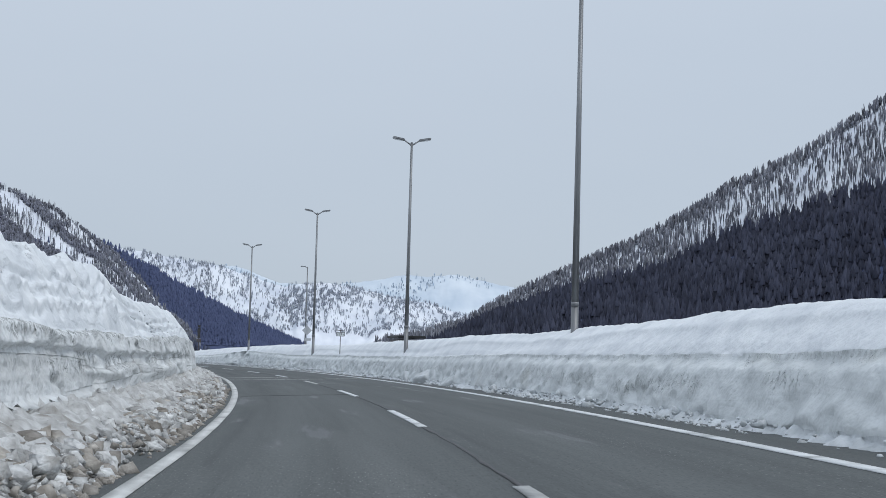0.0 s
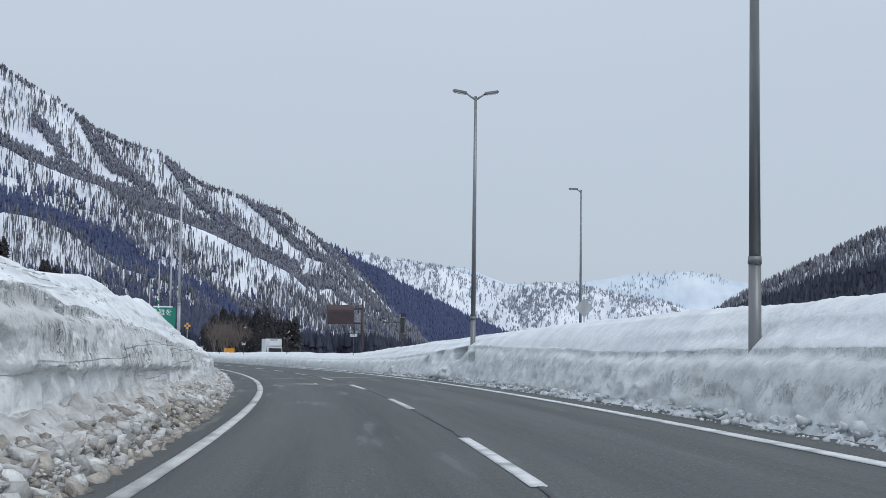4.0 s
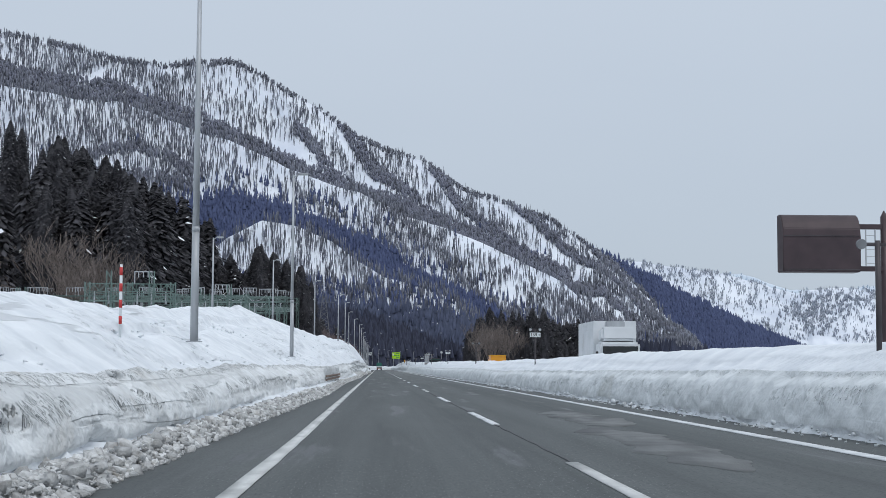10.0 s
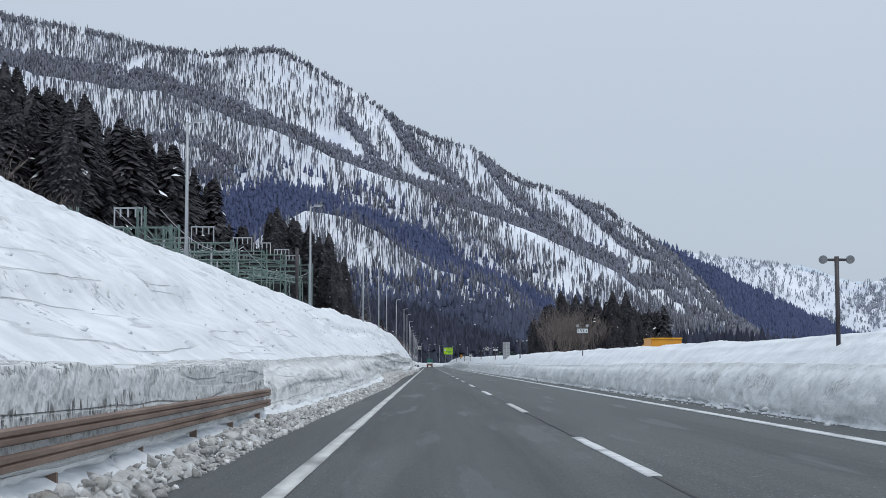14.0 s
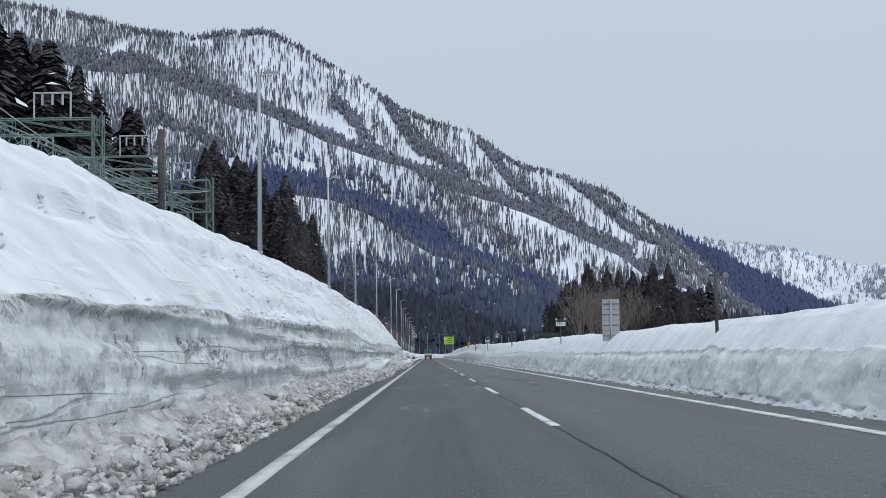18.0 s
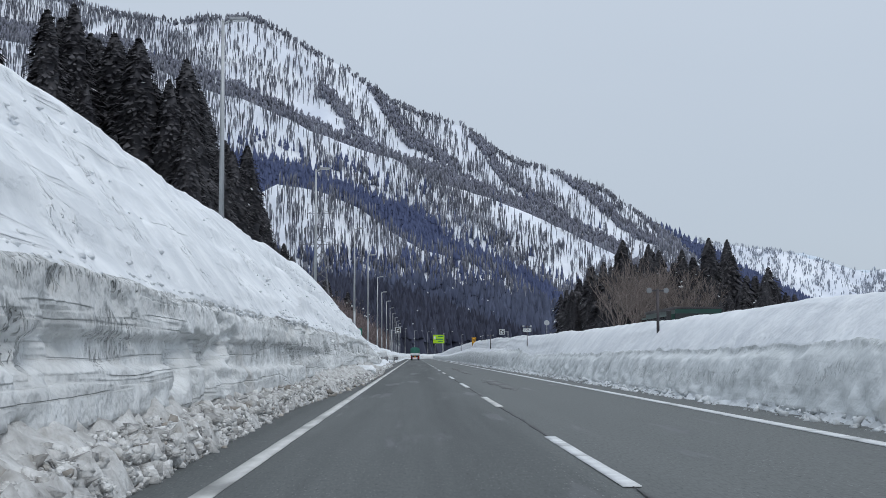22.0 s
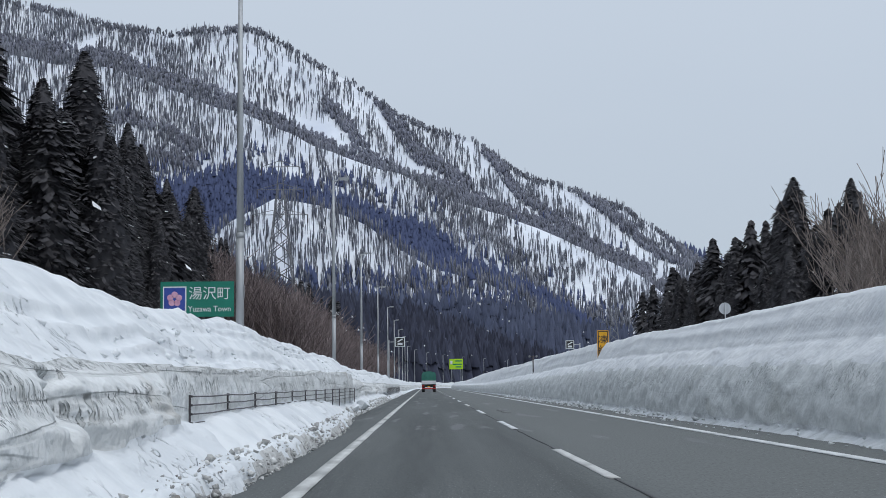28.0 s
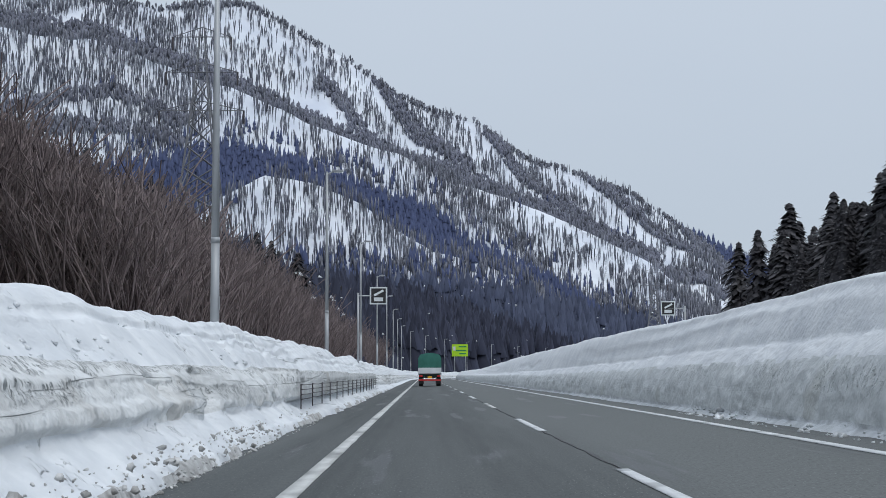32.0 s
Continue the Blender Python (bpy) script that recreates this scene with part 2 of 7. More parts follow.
def asphalt(name, dark, light, worn, wet):
    """Worn asphalt: stone grain, long streaks along the lanes, pale scoured areas and darker damp ones."""
    m, n, l, b = material(name, 0.72)
    b.inputs["Specular IOR Level"].default_value = 0.35
    uv = n.new("ShaderNodeUVMap")
    co = n.new("ShaderNodeTexCoord")

    def tex(src, scale, stretch, detail, lo, hi):
        mp = n.new("ShaderNodeMapping")
        mp.inputs["Scale"].default_value = stretch
        l.new(src, mp.inputs[0])
        t = n.new("ShaderNodeTexNoise")
        t.inputs["Scale"].default_value, t.inputs["Detail"].default_value = scale, detail
        l.new(mp.outputs[0], t.inputs["Vector"])
        r = n.new("ShaderNodeMapRange")
        r.inputs[1].default_value, r.inputs[2].default_value = lo, hi
        l.new(t.outputs["Fac"], r.inputs[0])
        return t.outputs["Fac"], r.outputs[0]

    def blend(fac, c0, c1, most=1.0):
        x = n.new("ShaderNodeMix")
        x.data_type = "RGBA"
        k = n.new("ShaderNodeMath")
        k.operation = "MULTIPLY"
        k.inputs[1].default_value = most
        l.new(fac, k.inputs[0])
        l.new(k.outputs[0], x.inputs[0])
        for slot, c in ((6, c0), (7, c1)):
            if isinstance(c, tuple):
                x.inputs[slot].default_value = (*c, 1)
            else:
                l.new(c, x.inputs[slot])
        return x.outputs[2]

    _, streak = tex(uv.outputs[0], 1.0, (1.1, 0.012, 1), 4, 0.36, 0.64)
    _, fine = tex(uv.outputs[0], 1.0, (7.0, 0.22, 1), 5, 0.35, 0.68)
    _, bare = tex(uv.outputs[0], 1.0, (0.7, 0.045, 1), 7, 0.56, 0.62)
    _, damp = tex(uv.outputs[0], 1.0, (1.3, 0.09, 1), 7, 0.60, 0.66)
    graw, grain = tex(uv.outputs[0], 1.0, (34, 4.5, 1), 3, 0.42, 0.62)
    _, speck = tex(uv.outputs[0], 1.0, (48, 6.0, 1), 2, 0.63, 0.70)
    _, pits = tex(uv.outputs[0], 1.0, (40, 5.0, 1), 2, 0.37, 0.31)
    _, worn_in = tex(uv.outputs[0], 1.0, (0.5, 0.05, 1), 4, 0.42, 0.58)
    lane = n.new("ShaderNodeSeparateXYZ")
    l.new(uv.outputs[0], lane.inputs[0])
    far = n.new("ShaderNodeMapRange")
    far.inputs[1].default_value, far.inputs[2].default_value = -0.6, 0.6
    l.new(lane.outputs[0], far.inputs[0])
    colour = blend(streak, dark, light)
    on = n.new("ShaderNodeMapRange")
    on.inputs[1].default_value, on.inputs[2].default_value, on.inputs[3].default_value = 340, 560, 0.10
    l.new(lane.outputs[1], on.inputs[0])
    both = n.new("ShaderNodeMath")
    both.operation = "MULTIPLY"
    l.new(far.outputs[0], both.inputs[0])
    l.new(on.outputs[0], both.inputs[1])
    colour = blend(both.outputs[0], colour, worn, 0.9)
    colour = blend(bare, colour, worn, 0.32)
    colour = blend(fine, colour, worn, 0.22)
    colour = blend(damp, colour, wet, 0.6)
    colour = blend(grain, colour, wet, 0.30)
    dots = n.new("ShaderNodeMath")
    dots.operation = "MULTIPLY"
    l.new(speck, dots.inputs[0])
    l.new(worn_in, dots.inputs[1])
    colour = blend(dots.outputs[0], colour, (0.26, 0.275, 0.27), 0.8)
    colour = blend(pits, colour, (0.018, 0.02, 0.021), 0.55)
    l.new(colour, b.inputs["Base Color"])
    gloss = n.new("ShaderNodeMapRange")
    gloss.inputs[3].default_value, gloss.inputs[4].default_value = 0.74, 0.5
    l.new(damp, gloss.inputs[0])
    l.new(gloss.outputs[0], b.inputs["Roughness"])
    bp = n.new("ShaderNodeBump")
    bp.inputs["Strength"].default_value, bp.inputs["Distance"].default_value = 0.4, 0.012
    l.new(graw, bp.inputs["Height"])
    l.new(bp.outputs[0], b.inputs["Normal"])
    return m


ASPHALT = asphalt("worn_asphalt", (0.054, 0.061, 0.061), (0.094, 0.104, 0.103), (0.140, 0.151, 0.148), (0.034, 0.037, 0.038))
CLOD = surface("gritty_clod", (0.22, 0.20, 0.175), (0.50, 0.47, 0.43), 5, 0.85, 0, 0.8, 20, spec=0.2, dist=0.03, vary=0.35)
TAR = surface("tar_seal", (0.025, 0.026, 0.028), (0.05, 0.05, 0.052), 4, 0.6, 0, 0.3, 50)
PATCH = surface("patched_asphalt", (0.12, 0.126, 0.126), (0.175, 0.182, 0.18), 3.2, 0.75, 0, 0.4, 55, stretch=(1, 0.3, 1), grime=(0.08, 0.083, 0.085), grime_at=0.52)
PAINT = surface("road_paint", (0.58, 0.60, 0.61), (0.76, 0.78, 0.79), 2.5, 0.7, 0, 0.3, 45, grime=(0.30, 0.31, 0.31), grime_at=0.60)
PAINT_OLD = surface("worn_road_paint", (0.46, 0.465, 0.455), (0.66, 0.665, 0.65), 3, 0.75, 0, 0.3, 45, stretch=(1, 0.3, 1), grime=(0.24, 0.245, 0.24), grime_at=0.58)
GALV = surface("galvanised_steel", (0.34, 0.355, 0.37), (0.48, 0.50, 0.52), 2.0, 0.5, 0.4, 0.1, 30, stretch=(1, 1, 0.2))
DULL_STEEL = surface("dull_grey_steel", (0.17, 0.175, 0.185), (0.27, 0.28, 0.29), 2.0, 0.45, 0.5, 0.1, 30, stretch=(1, 1, 0.2))
PYLON_STEEL = surface("weathered_pylon_steel", (0.13, 0.135, 0.15), (0.20, 0.205, 0.22), 1.0, 0.6, 0.2, 0.1, 20)
STEEL_DARK = surface("dark_steel", (0.05, 0.045, 0.05), (0.09, 0.08, 0.085), 2.0, 0.55, 0.3, 0.1, 30)
MAROON = surface("brown_painted_steel", (0.038, 0.024, 0.028), (0.056, 0.035, 0.040), 1.2, 0.5, 0.1, 0.1, 20)
GREEN_SIGN = surface("green_sign_sheet", (0.005, 0.16, 0.11), (0.008, 0.20, 0.14), 1.5, 0.45, 0, 0.05, 20)
WHITE_SIGN = surface("white_sign_sheet", (0.66, 0.70, 0.71), (0.76, 0.79, 0.80), 1.2, 0.5, 0, 0.05, 20)
BLUE_SIGN = surface("blue_sign_sheet", (0.03, 0.06, 0.30), (0.04, 0.08, 0.36), 2, 0.45, 0, 0.05, 20)
LIME = surface("lime_sign_sheet", (0.42, 0.72, 0.02), (0.50, 0.80, 0.03), 2, 0.45, 0, 0.05, 20)
AMBER = surface("amber_sign_sheet", (0.75, 0.36, 0.01), (0.85, 0.44, 0.02), 2, 0.45, 0, 0.05, 20)
ORANGE = surface("orange_paint", (0.75, 0.30, 0.02), (0.85, 0.38, 0.03), 1.5, 0.4, 0, 0.05, 20, grime=(0.45, 0.25, 0.08), grime_at=0.66)
PINK = surface("pink_flower_print", (0.55, 0.25, 0.40), (0.75, 0.45, 0.58), 3, 0.5, 0, 0.0, 20)
BLACK = surface("black_paint", (0.012, 0.012, 0.013), (0.03, 0.03, 0.032), 3, 0.5, 0, 0.1, 30)
RED = surface("red_band", (0.50, 0.03, 0.03), (0.60, 0.05, 0.05), 3, 0.45, 0, 0.05, 30)
GREEN_BAND = surface("green_band", (0.01, 0.20, 0.10), (0.02, 0.26, 0.13), 3, 0.45, 0, 0.05, 30)
GREEN_STEEL = surface("green_painted_steel", (0.10, 0.165, 0.145), (0.19, 0.25, 0.23), 3, 0.5, 0.1, 0.1, 30)
RUST = surface("rusty_rail", (0.15, 0.10, 0.075), (0.30, 0.215, 0.17), 3, 0.65, 0.2, 0.3, 25, stretch=(1, 0.2, 1))
CEDAR = surface("cedar_needles", (0.044, 0.043, 0.049), (0.088, 0.086, 0.092), 0.5, 0.85, 0, 0.0, 10, vary=0.5, spec=0.15)
# Far cedars are tinted blue: valley haze mixed into the needle colour.
CEDAR_FAR = surface("hazed_far_cedar", (0.070, 0.088, 0.165), (0.086, 0.106, 0.192), 0.02, 0.9, 0, 0.0, 10, vary=0.10, spec=0.1)
BARK = surface("bare_bark", (0.14, 0.115, 0.105), (0.28, 0.24, 0.22), 2, 0.85, 0, 0.3, 20, stretch=(1, 1, 0.3), vary=0.3, spec=0.2)
# Mountain woods are grey-blue: haze put into the bark colour.
BARE_FAR = surface("hazed_far_bare_wood", (0.14, 0.146, 0.175), (0.23, 0.24, 0.275), 0.02, 0.9, 0, 0.0, 10, vary=0.45, spec=0.1)
BRUSH = surface("brown_brushwood", (0.14, 0.113, 0.112), (0.265, 0.217, 0.212), 0.4, 0.9, 0, 0.0, 10, vary=0.4, spec=0.1)
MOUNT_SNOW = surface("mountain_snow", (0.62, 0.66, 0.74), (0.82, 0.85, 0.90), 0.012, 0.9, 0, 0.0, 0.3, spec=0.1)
# Snow of the farthest range: haze put in as a duller, bluer colour.
FAR_SNOW = surface("hazed_mountain_snow", (0.50, 0.58, 0.67), (0.70, 0.76, 0.82), 0.008, 0.9, 0, 0.0, 0.3, spec=0.1)
# The haze blue of the cedars above is put into this floor colour too.
FOREST_FLOOR = surface("hazed_forest_floor", (0.068, 0.086, 0.160), (0.082, 0.102, 0.182), 0.02, 0.9, 0, 0.0, 0.3, spec=0.1)
# Haze lifts and blues the base colour of the foot forest.
CEDAR_FOOT = surface("hazed_foot_cedar", (0.062, 0.073, 0.115), (0.082, 0.096, 0.145), 0.02, 0.9, 0, 0.0, 10, vary=0.22, spec=0.1)
# Close-grown woods have a lavender haze painted into their colour.
BARE_DENSE = surface("hazed_dense_bare_wood", (0.17, 0.178, 0.222), (0.215, 0.225, 0.275), 0.02, 0.9, 0, 0.0, 10, vary=0.16, spec=0.1)
# Slope cedars carry a weaker haze tint in their colour.
CEDAR_MID = surface("hazed_cedar_slope", (0.033, 0.037, 0.058), (0.052, 0.057, 0.084), 0.03, 0.9, 0, 0.0, 10, vary=0.35, spec=0.1)
# Haze is this wood's whole colour, a pale blue.
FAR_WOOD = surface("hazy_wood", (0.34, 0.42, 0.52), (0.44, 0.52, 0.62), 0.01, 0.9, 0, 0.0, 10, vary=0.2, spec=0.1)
SNOW_LUMP = surface("lumpy_snow", (0.48, 0.505, 0.52), (0.72, 0.75, 0.775), 2.0, 0.75, 0, 0.8, 10.0, spec=0.2, dist=0.04, vary=0.12)
LITTER = surface("snowy_forest_floor", (0.05, 0.042, 0.038), (0.16, 0.14, 0.13), 0.12, 0.9, 0, 0.3, 3, grime=(0.72, 0.74, 0.78), grime_at=0.60, spec=0.1)
# Woods of the white range, paled and blued in colour for haze.
FAR_BARE = surface("hazed_distant_bare_wood", (0.26, 0.29, 0.345), (0.40, 0.43, 0.49), 0.02, 0.9, 0, 0.0, 10, vary=0.3, spec=0.1)
GLASS_LAMP = surface("lamp_lens", (0.55, 0.57, 0.58), (0.66, 0.68, 0.69), 5, 0.3, 0, 0.0, 20)
TARP = surface("green_tarpaulin", (0.02, 0.13, 0.10), (0.04, 0.19, 0.15), 1.2, 0.6, 0, 0.3, 6)
RUBBER = surface("tyre_rubber", (0.012, 0.012, 0.012), (0.025, 0.025, 0.025), 6, 0.8, 0, 0.2, 40)
WHITE_BODY = surface("white_box_body", (0.62, 0.65, 0.67), (0.74, 0.76, 0.78), 1.0, 0.45, 0, 0.05, 20, grime=(0.45, 0.45, 0.44), grime_at=0.66)
GLASS = surface("dark_glass", (0.015, 0.018, 0.02), (0.025, 0.03, 0.034), 2, 0.08, 0, 0.0, 20)
LIGHT_RED = surface("red_lamp_lens", (0.45, 0.02, 0.02), (0.55, 0.03, 0.03), 8, 0.25, 0, 0.0, 20)
BUS_GREEN = surface("dark_green_coachwork", (0.01, 0.05, 0.04), (0.02, 0.075, 0.06), 1.0, 0.3, 0.1, 0.0, 20)


# ---- mesh helpers ----
def mesh_of(name, verts, faces, mats, smooth=False, which=None):
    """A mesh from arrays of vertices and of triangles or quads."""
    me = bpy.data.meshes.new(name)
    v, f = np.asarray(verts, np.float32), np.asarray(faces, np.int32)
    k = f.shape[1]
    me.vertices.add(len(v))
    me.vertices.foreach_set("co", v.ravel())
    me.loops.add(f.size)
    me.loops.foreach_set("vertex_index", f.ravel())
    me.polygons.add(len(f))
    me.polygons.foreach_set("loop_start", np.arange(0, f.size, k, dtype=np.int32))
    if smooth:
        me.polygons.foreach_set("use_smooth", np.ones(len(f), bool))
    for m in mats if isinstance(mats, (list, tuple)) else [mats]:
        me.materials.append(m)
    if which is not None:
        me.polygons.foreach_set("material_index", np.asarray(which, np.int32))
    me.update(calc_edges=True)
    me.validate()
    return me


def part(name, bm, mat, parent=None, label="", smooth=False):
    """Links a bmesh as one mesh object, under a thing or a part."""
    me = bpy.data.meshes.new(name)
    bmesh.ops.recalc_face_normals(bm, faces=bm.faces)
    bm.to_mesh(me)
    bm.free()
    me.materials.append(mat)
    if smooth:
        for p in me.polygons:
            p.use_smooth = True
    ob = new(name, me)
    ob.parent = parent
    return tagged(ob, label)


def thing(name, x, y, z, turn=0.0, label="", category="", group=""):
    ob = new(name)
    ob.matrix_basis = pose(x, y, z, 0, 0, turn)
    ob.empty_display_size = 0.2
    return tagged(ob, label, category, group)


def box(sx, sy, sz, x=0.0, y=0.0, z=0.0, bevel=0.0, bm=None, rz=0.0, rx=0.0, ry=0.0):
    """A box centred on x, y with its foot at z, edges bevelled; added to bm where given."""
    own = bmesh.new()
    bmesh.ops.create_cube(own, size=1.0)
    bmesh.ops.scale(own, vec=(sx, sy, sz), verts=own.verts)
    if bevel:
        bmesh.ops.bevel(own, geom=own.edges[:], offset=bevel, segments=2, affect="EDGES")
    bmesh.ops.transform(own, matrix=pose(x, y, z + sz / 2, rx, ry, rz), verts=own.verts)
    return merge(bm, own)


def merge(bm, own):
    if bm is None:
        return own
    me = bpy.data.meshes.new("tmp")
    own.to_mesh(me)
    own.free()
    bm.from_mesh(me)
    bpy.data.meshes.remove(me)
    return bm


def rod(a, b, r0, r1=None, n=10, bm=None):
    """A tapered round bar from a to b."""
    own = bmesh.new()
    a, b = Vector(a), Vector(b)
    d = b - a
    bmesh.ops.create_cone(own, cap_ends=True, segments=n, radius1=r0, radius2=r0 if r1 is None else r1, depth=d.length)
    turn = d.to_track_quat("Z", "Y").to_matrix().to_4x4()
    bmesh.ops.transform(own, matrix=Matrix.Translation((a + b) / 2) @ turn, verts=own.verts)
    return merge(bm, own)


def lattice_noise(shape_seed):
    g = np.random.RandomState(shape_seed)
    return g.rand(256, 256)


TABLES = [lattice_noise(k + 3) for k in range(4)]


def vnoise(x, y, k=0):
    """Smooth value noise in 0..1 of two arrays."""
    x, y = np.asarray(x, float), np.asarray(y, float)
    xi, yi = np.floor(x).astype(int), np.floor(y).astype(int)
    fx, fy = x - xi, y - yi
    fx, fy = fx * fx * (3 - 2 * fx), fy * fy * (3 - 2 * fy)
    t = TABLES[k % 4]
    a, b = t[xi % 256, yi % 256], t[(xi + 1) % 256, yi % 256]
    c, d = t[xi % 256, (yi + 1) % 256], t[(xi + 1) % 256, (yi + 1) % 256]
    return (a * (1 - fx) + b * fx) * (1 - fy) + (c * (1 - fx) + d * fx) * fy


def fbm(x, y, octaves=4, k=0):
    s, a, total = 0, 1.0, 0.0
    for o in range(octaves):
        s = s + a * vnoise(np.asarray(x) * 2.03**o + 17 * o, np.asarray(y) * 2.03**o + 9 * o, k + o)
        total += a
        a *= 0.5
    return s / total - 0.5


# ---- the road's line ----
BEND = np.array([(-60, 22.74), (-10, 18.18), (20, 15.35), (45, 13.20), (70, 11.57), (95, 9.15), (120, 7.27), (150, 5.16), (180, 2.92), (220, 1.05), (260, -0.03), (300, 0.00)])


def heading(s):
    """The road's turn to the right of +y, in radians, at the distance s along the lane line."""
    s = np.asarray(s, float)
    return np.radians(np.interp(s, BEND[:, 0], BEND[:, 1])) + np.clip((s - 1060) / 900, 0, None)


ARC = np.arange(-90, 1500.01, 0.5)
_h = heading(ARC[:-1] + 0.25)
LX = np.r_[0, np.cumsum(0.5 * np.sin(_h))]
LY = np.r_[0, np.cumsum(0.5 * np.cos(_h))]
_i = int(np.argmin(abs(ARC - 300)))
LX, LY = LX - LX[_i], LY + 300 - LY[_i]


def tilt(s):
    """Crossfall of the carriageway, steeper in the bend."""
    return np.interp(s, [-60, 30, 80, 160, 210], [0.05, 0.045, 0.033, 0.03, 0.02])


def on_road(s, lat):
    """World x and y, s metres along and lat metres to the right of the lane line."""
    s, lat = np.asarray(s, float), np.asarray(lat, float)
    h = heading(s)
    return np.interp(s, ARC, LX) + lat * np.cos(h), np.interp(s, ARC, LY) - lat * np.sin(h)


def road_z(s, lat):
    return tilt(s) * np.asarray(lat, float)


def spot(s, lat):
    """World x, y and the turn in degrees of a thing that faces along the road."""
    x, y = on_road(s, lat)
    return float(x), float(y), -math.degrees(float(heading(s)))


def strip_mesh(name, s, lats, z, mat, smooth=False):
    """A sheet over the road's s and lats, with heights z[s, lat]."""
    ss, ll = np.meshgrid(s, lats, indexing="ij") if np.ndim(lats) == 1 else (np.repeat(np.asarray(s)[:, None], lats.shape[1], 1), lats)
    x, y = on_road(ss, ll)
    v = np.stack([x, y, z], -1).reshape(-1, 3)
    n, m = ss.shape
    i = np.arange(n * m).reshape(n, m)
    f = np.stack([i[:-1, :-1], i[:-1, 1:], i[1:, 1:], i[1:, :-1]], -1).reshape(-1, 4)
    return mesh_of(name, v, f, mat, smooth)


def slab(name, s0, s1, lat0, lat1, top, mat, step=2.0, thick=0.01, kind="structure", parent=None, rag=0.0, seed=0):
    """A thin piece of surfacing or paint lying on the road."""
    s = np.arange(s0, s1 + 1e-6, (s1 - s0) / max(1, round((s1 - s0) / step)))
    q = np.linspace(0, 1, len(s))
    end = np.sqrt(np.clip(np.minimum(q, 1 - q) * 5, 0.02, 1)) if rag > 0.1 else 1.0
    mid, half = (lat0 + lat1) / 2, (lat1 - lat0) / 2
    e0 = mid - half * end + fbm(s * 0.9, s * 0 + seed * 1.7, 3) * rag * end
    e1 = mid + half * end + fbm(s * 0.9, s * 0 + seed * 1.7 + 30, 3) * rag * end
    v, f = [], []
    for lat, dz in ((e0, 0), (e1, 0), (e1, -thick), (e0, -thick)):
        x, y = on_road(s, lat)
        v.append(np.stack([x, y, road_z(s, lat) + top + dz], -1))
    v = np.stack(v, 1).reshape(-1, 3)
    for k in range(len(s) - 1):
        a, b = 4 * k, 4 * k + 4
        f += [(a, a + 1, b + 1, b), (a + 1, a + 2, b + 2, b + 1), (a + 3, a, b, b + 3)]
    e = 4 * (len(s) - 1)
    f += [(0, 3, 2, 1), (e, e + 1, e + 2, e + 3)]
    ob = new(name, mesh_of(name, v, f, mat))
    if parent:
        ob.parent = parent
    elif kind:
        tagged(ob, kind=kind)
    return ob


# ---- ground and carriageways ----
def ground():
    r = np.r_[0, np.geomspace(30, 4950, 26)]
    a = np.linspace(0, 2 * math.pi, 97)[:-1]
    rr, aa = np.meshgrid(r, a, indexing="ij")
    v = np.stack([rr * np.sin(aa), 60 + rr * np.cos(aa), np.full_like(rr, -0.9)], -1).reshape(-1, 3)
    n, m = rr.shape
    i = np.arange(n * m).reshape(n, m)
    j = np.roll(i, -1, 1)
    f = np.stack([i[:-1], i[1:], j[1:], j[:-1]], -1).reshape(-1, 4)
    tagged(new("ground", mesh_of("ground", v, f, SNOW)), "snow-covered valley floor", "ground", kind="structure")


ground()


def carriageway(name, s0, s1, lat0, lat1, label, step=3.0):
    s = np.arange(s0, s1 + 0.1, step)
    lat = np.linspace(lat0, lat1, 13)
    lats = np.concatenate([[lat0], lat, [lat1]])
    ss, ll = np.meshgrid(s, lats, indexing="ij")
    z = road_z(ss, ll) + 0.012 * fbm(ss * 0.15, ll * 0.6, 3)
    z[:, 0] -= 0.8
    z[:, -1] -= 0.8
    me = strip_mesh(name, s, lats, z, ASPHALT, True)
    own = np.zeros(len(me.loops), np.int64)
    me.loops.foreach_get("vertex_index", own)
    me.uv_layers.new(name="lanes").data.foreach_set("uv", np.stack([ll.ravel()[own], ss.ravel()[own]], -1).astype(np.float32).ravel())
    tagged(new(name, me), label, "road", kind="structure")


carriageway("road", -60, 1450, -6.9, 6.4, "grey worn asphalt carriageway of a cleared expressway")
carriageway("road_opposite", -60, 1450, 7.9, 16.6, "asphalt carriageway beyond the snowy median", 6.0)


def lane_marks():
    for lat, side in ((-3.58, "edge_line_near"), (3.58, "edge_line_median")):
        tagged(slab(side, -60, 1200, lat - 0.10, lat + 0.10, 0.014, PAINT if lat > 0 else PAINT_OLD, 1.5, 0.01, rag=0.025, seed=int(lat * 10)), "white painted edge line, worn by ploughs", "road marking")
    for k in range(-1, 56):
        ob = slab("lane_dash", 20 * k, 20 * k + 8, -0.075, 0.075, 0.014, PAINT if k % 3 else PAINT_OLD, 0.7, 0.01, kind="", rag=0.02, seed=k + 50)
        tagged(ob, "worn white dash of the broken lane line", "lane marking", "lane dashes", "structure")
    tagged(slab("joint_line", -60, 1100, -0.02, 0.025, 0.011, TAR, 0.3, 0.008, rag=0.075, seed=3), "dark seam between the two lanes", "road seam", kind="structure")


lane_marks()


# ---- snow banks ----
def track(*pairs):
    """A quantity along the road: its values at some distances."""
    return np.array(pairs, float)


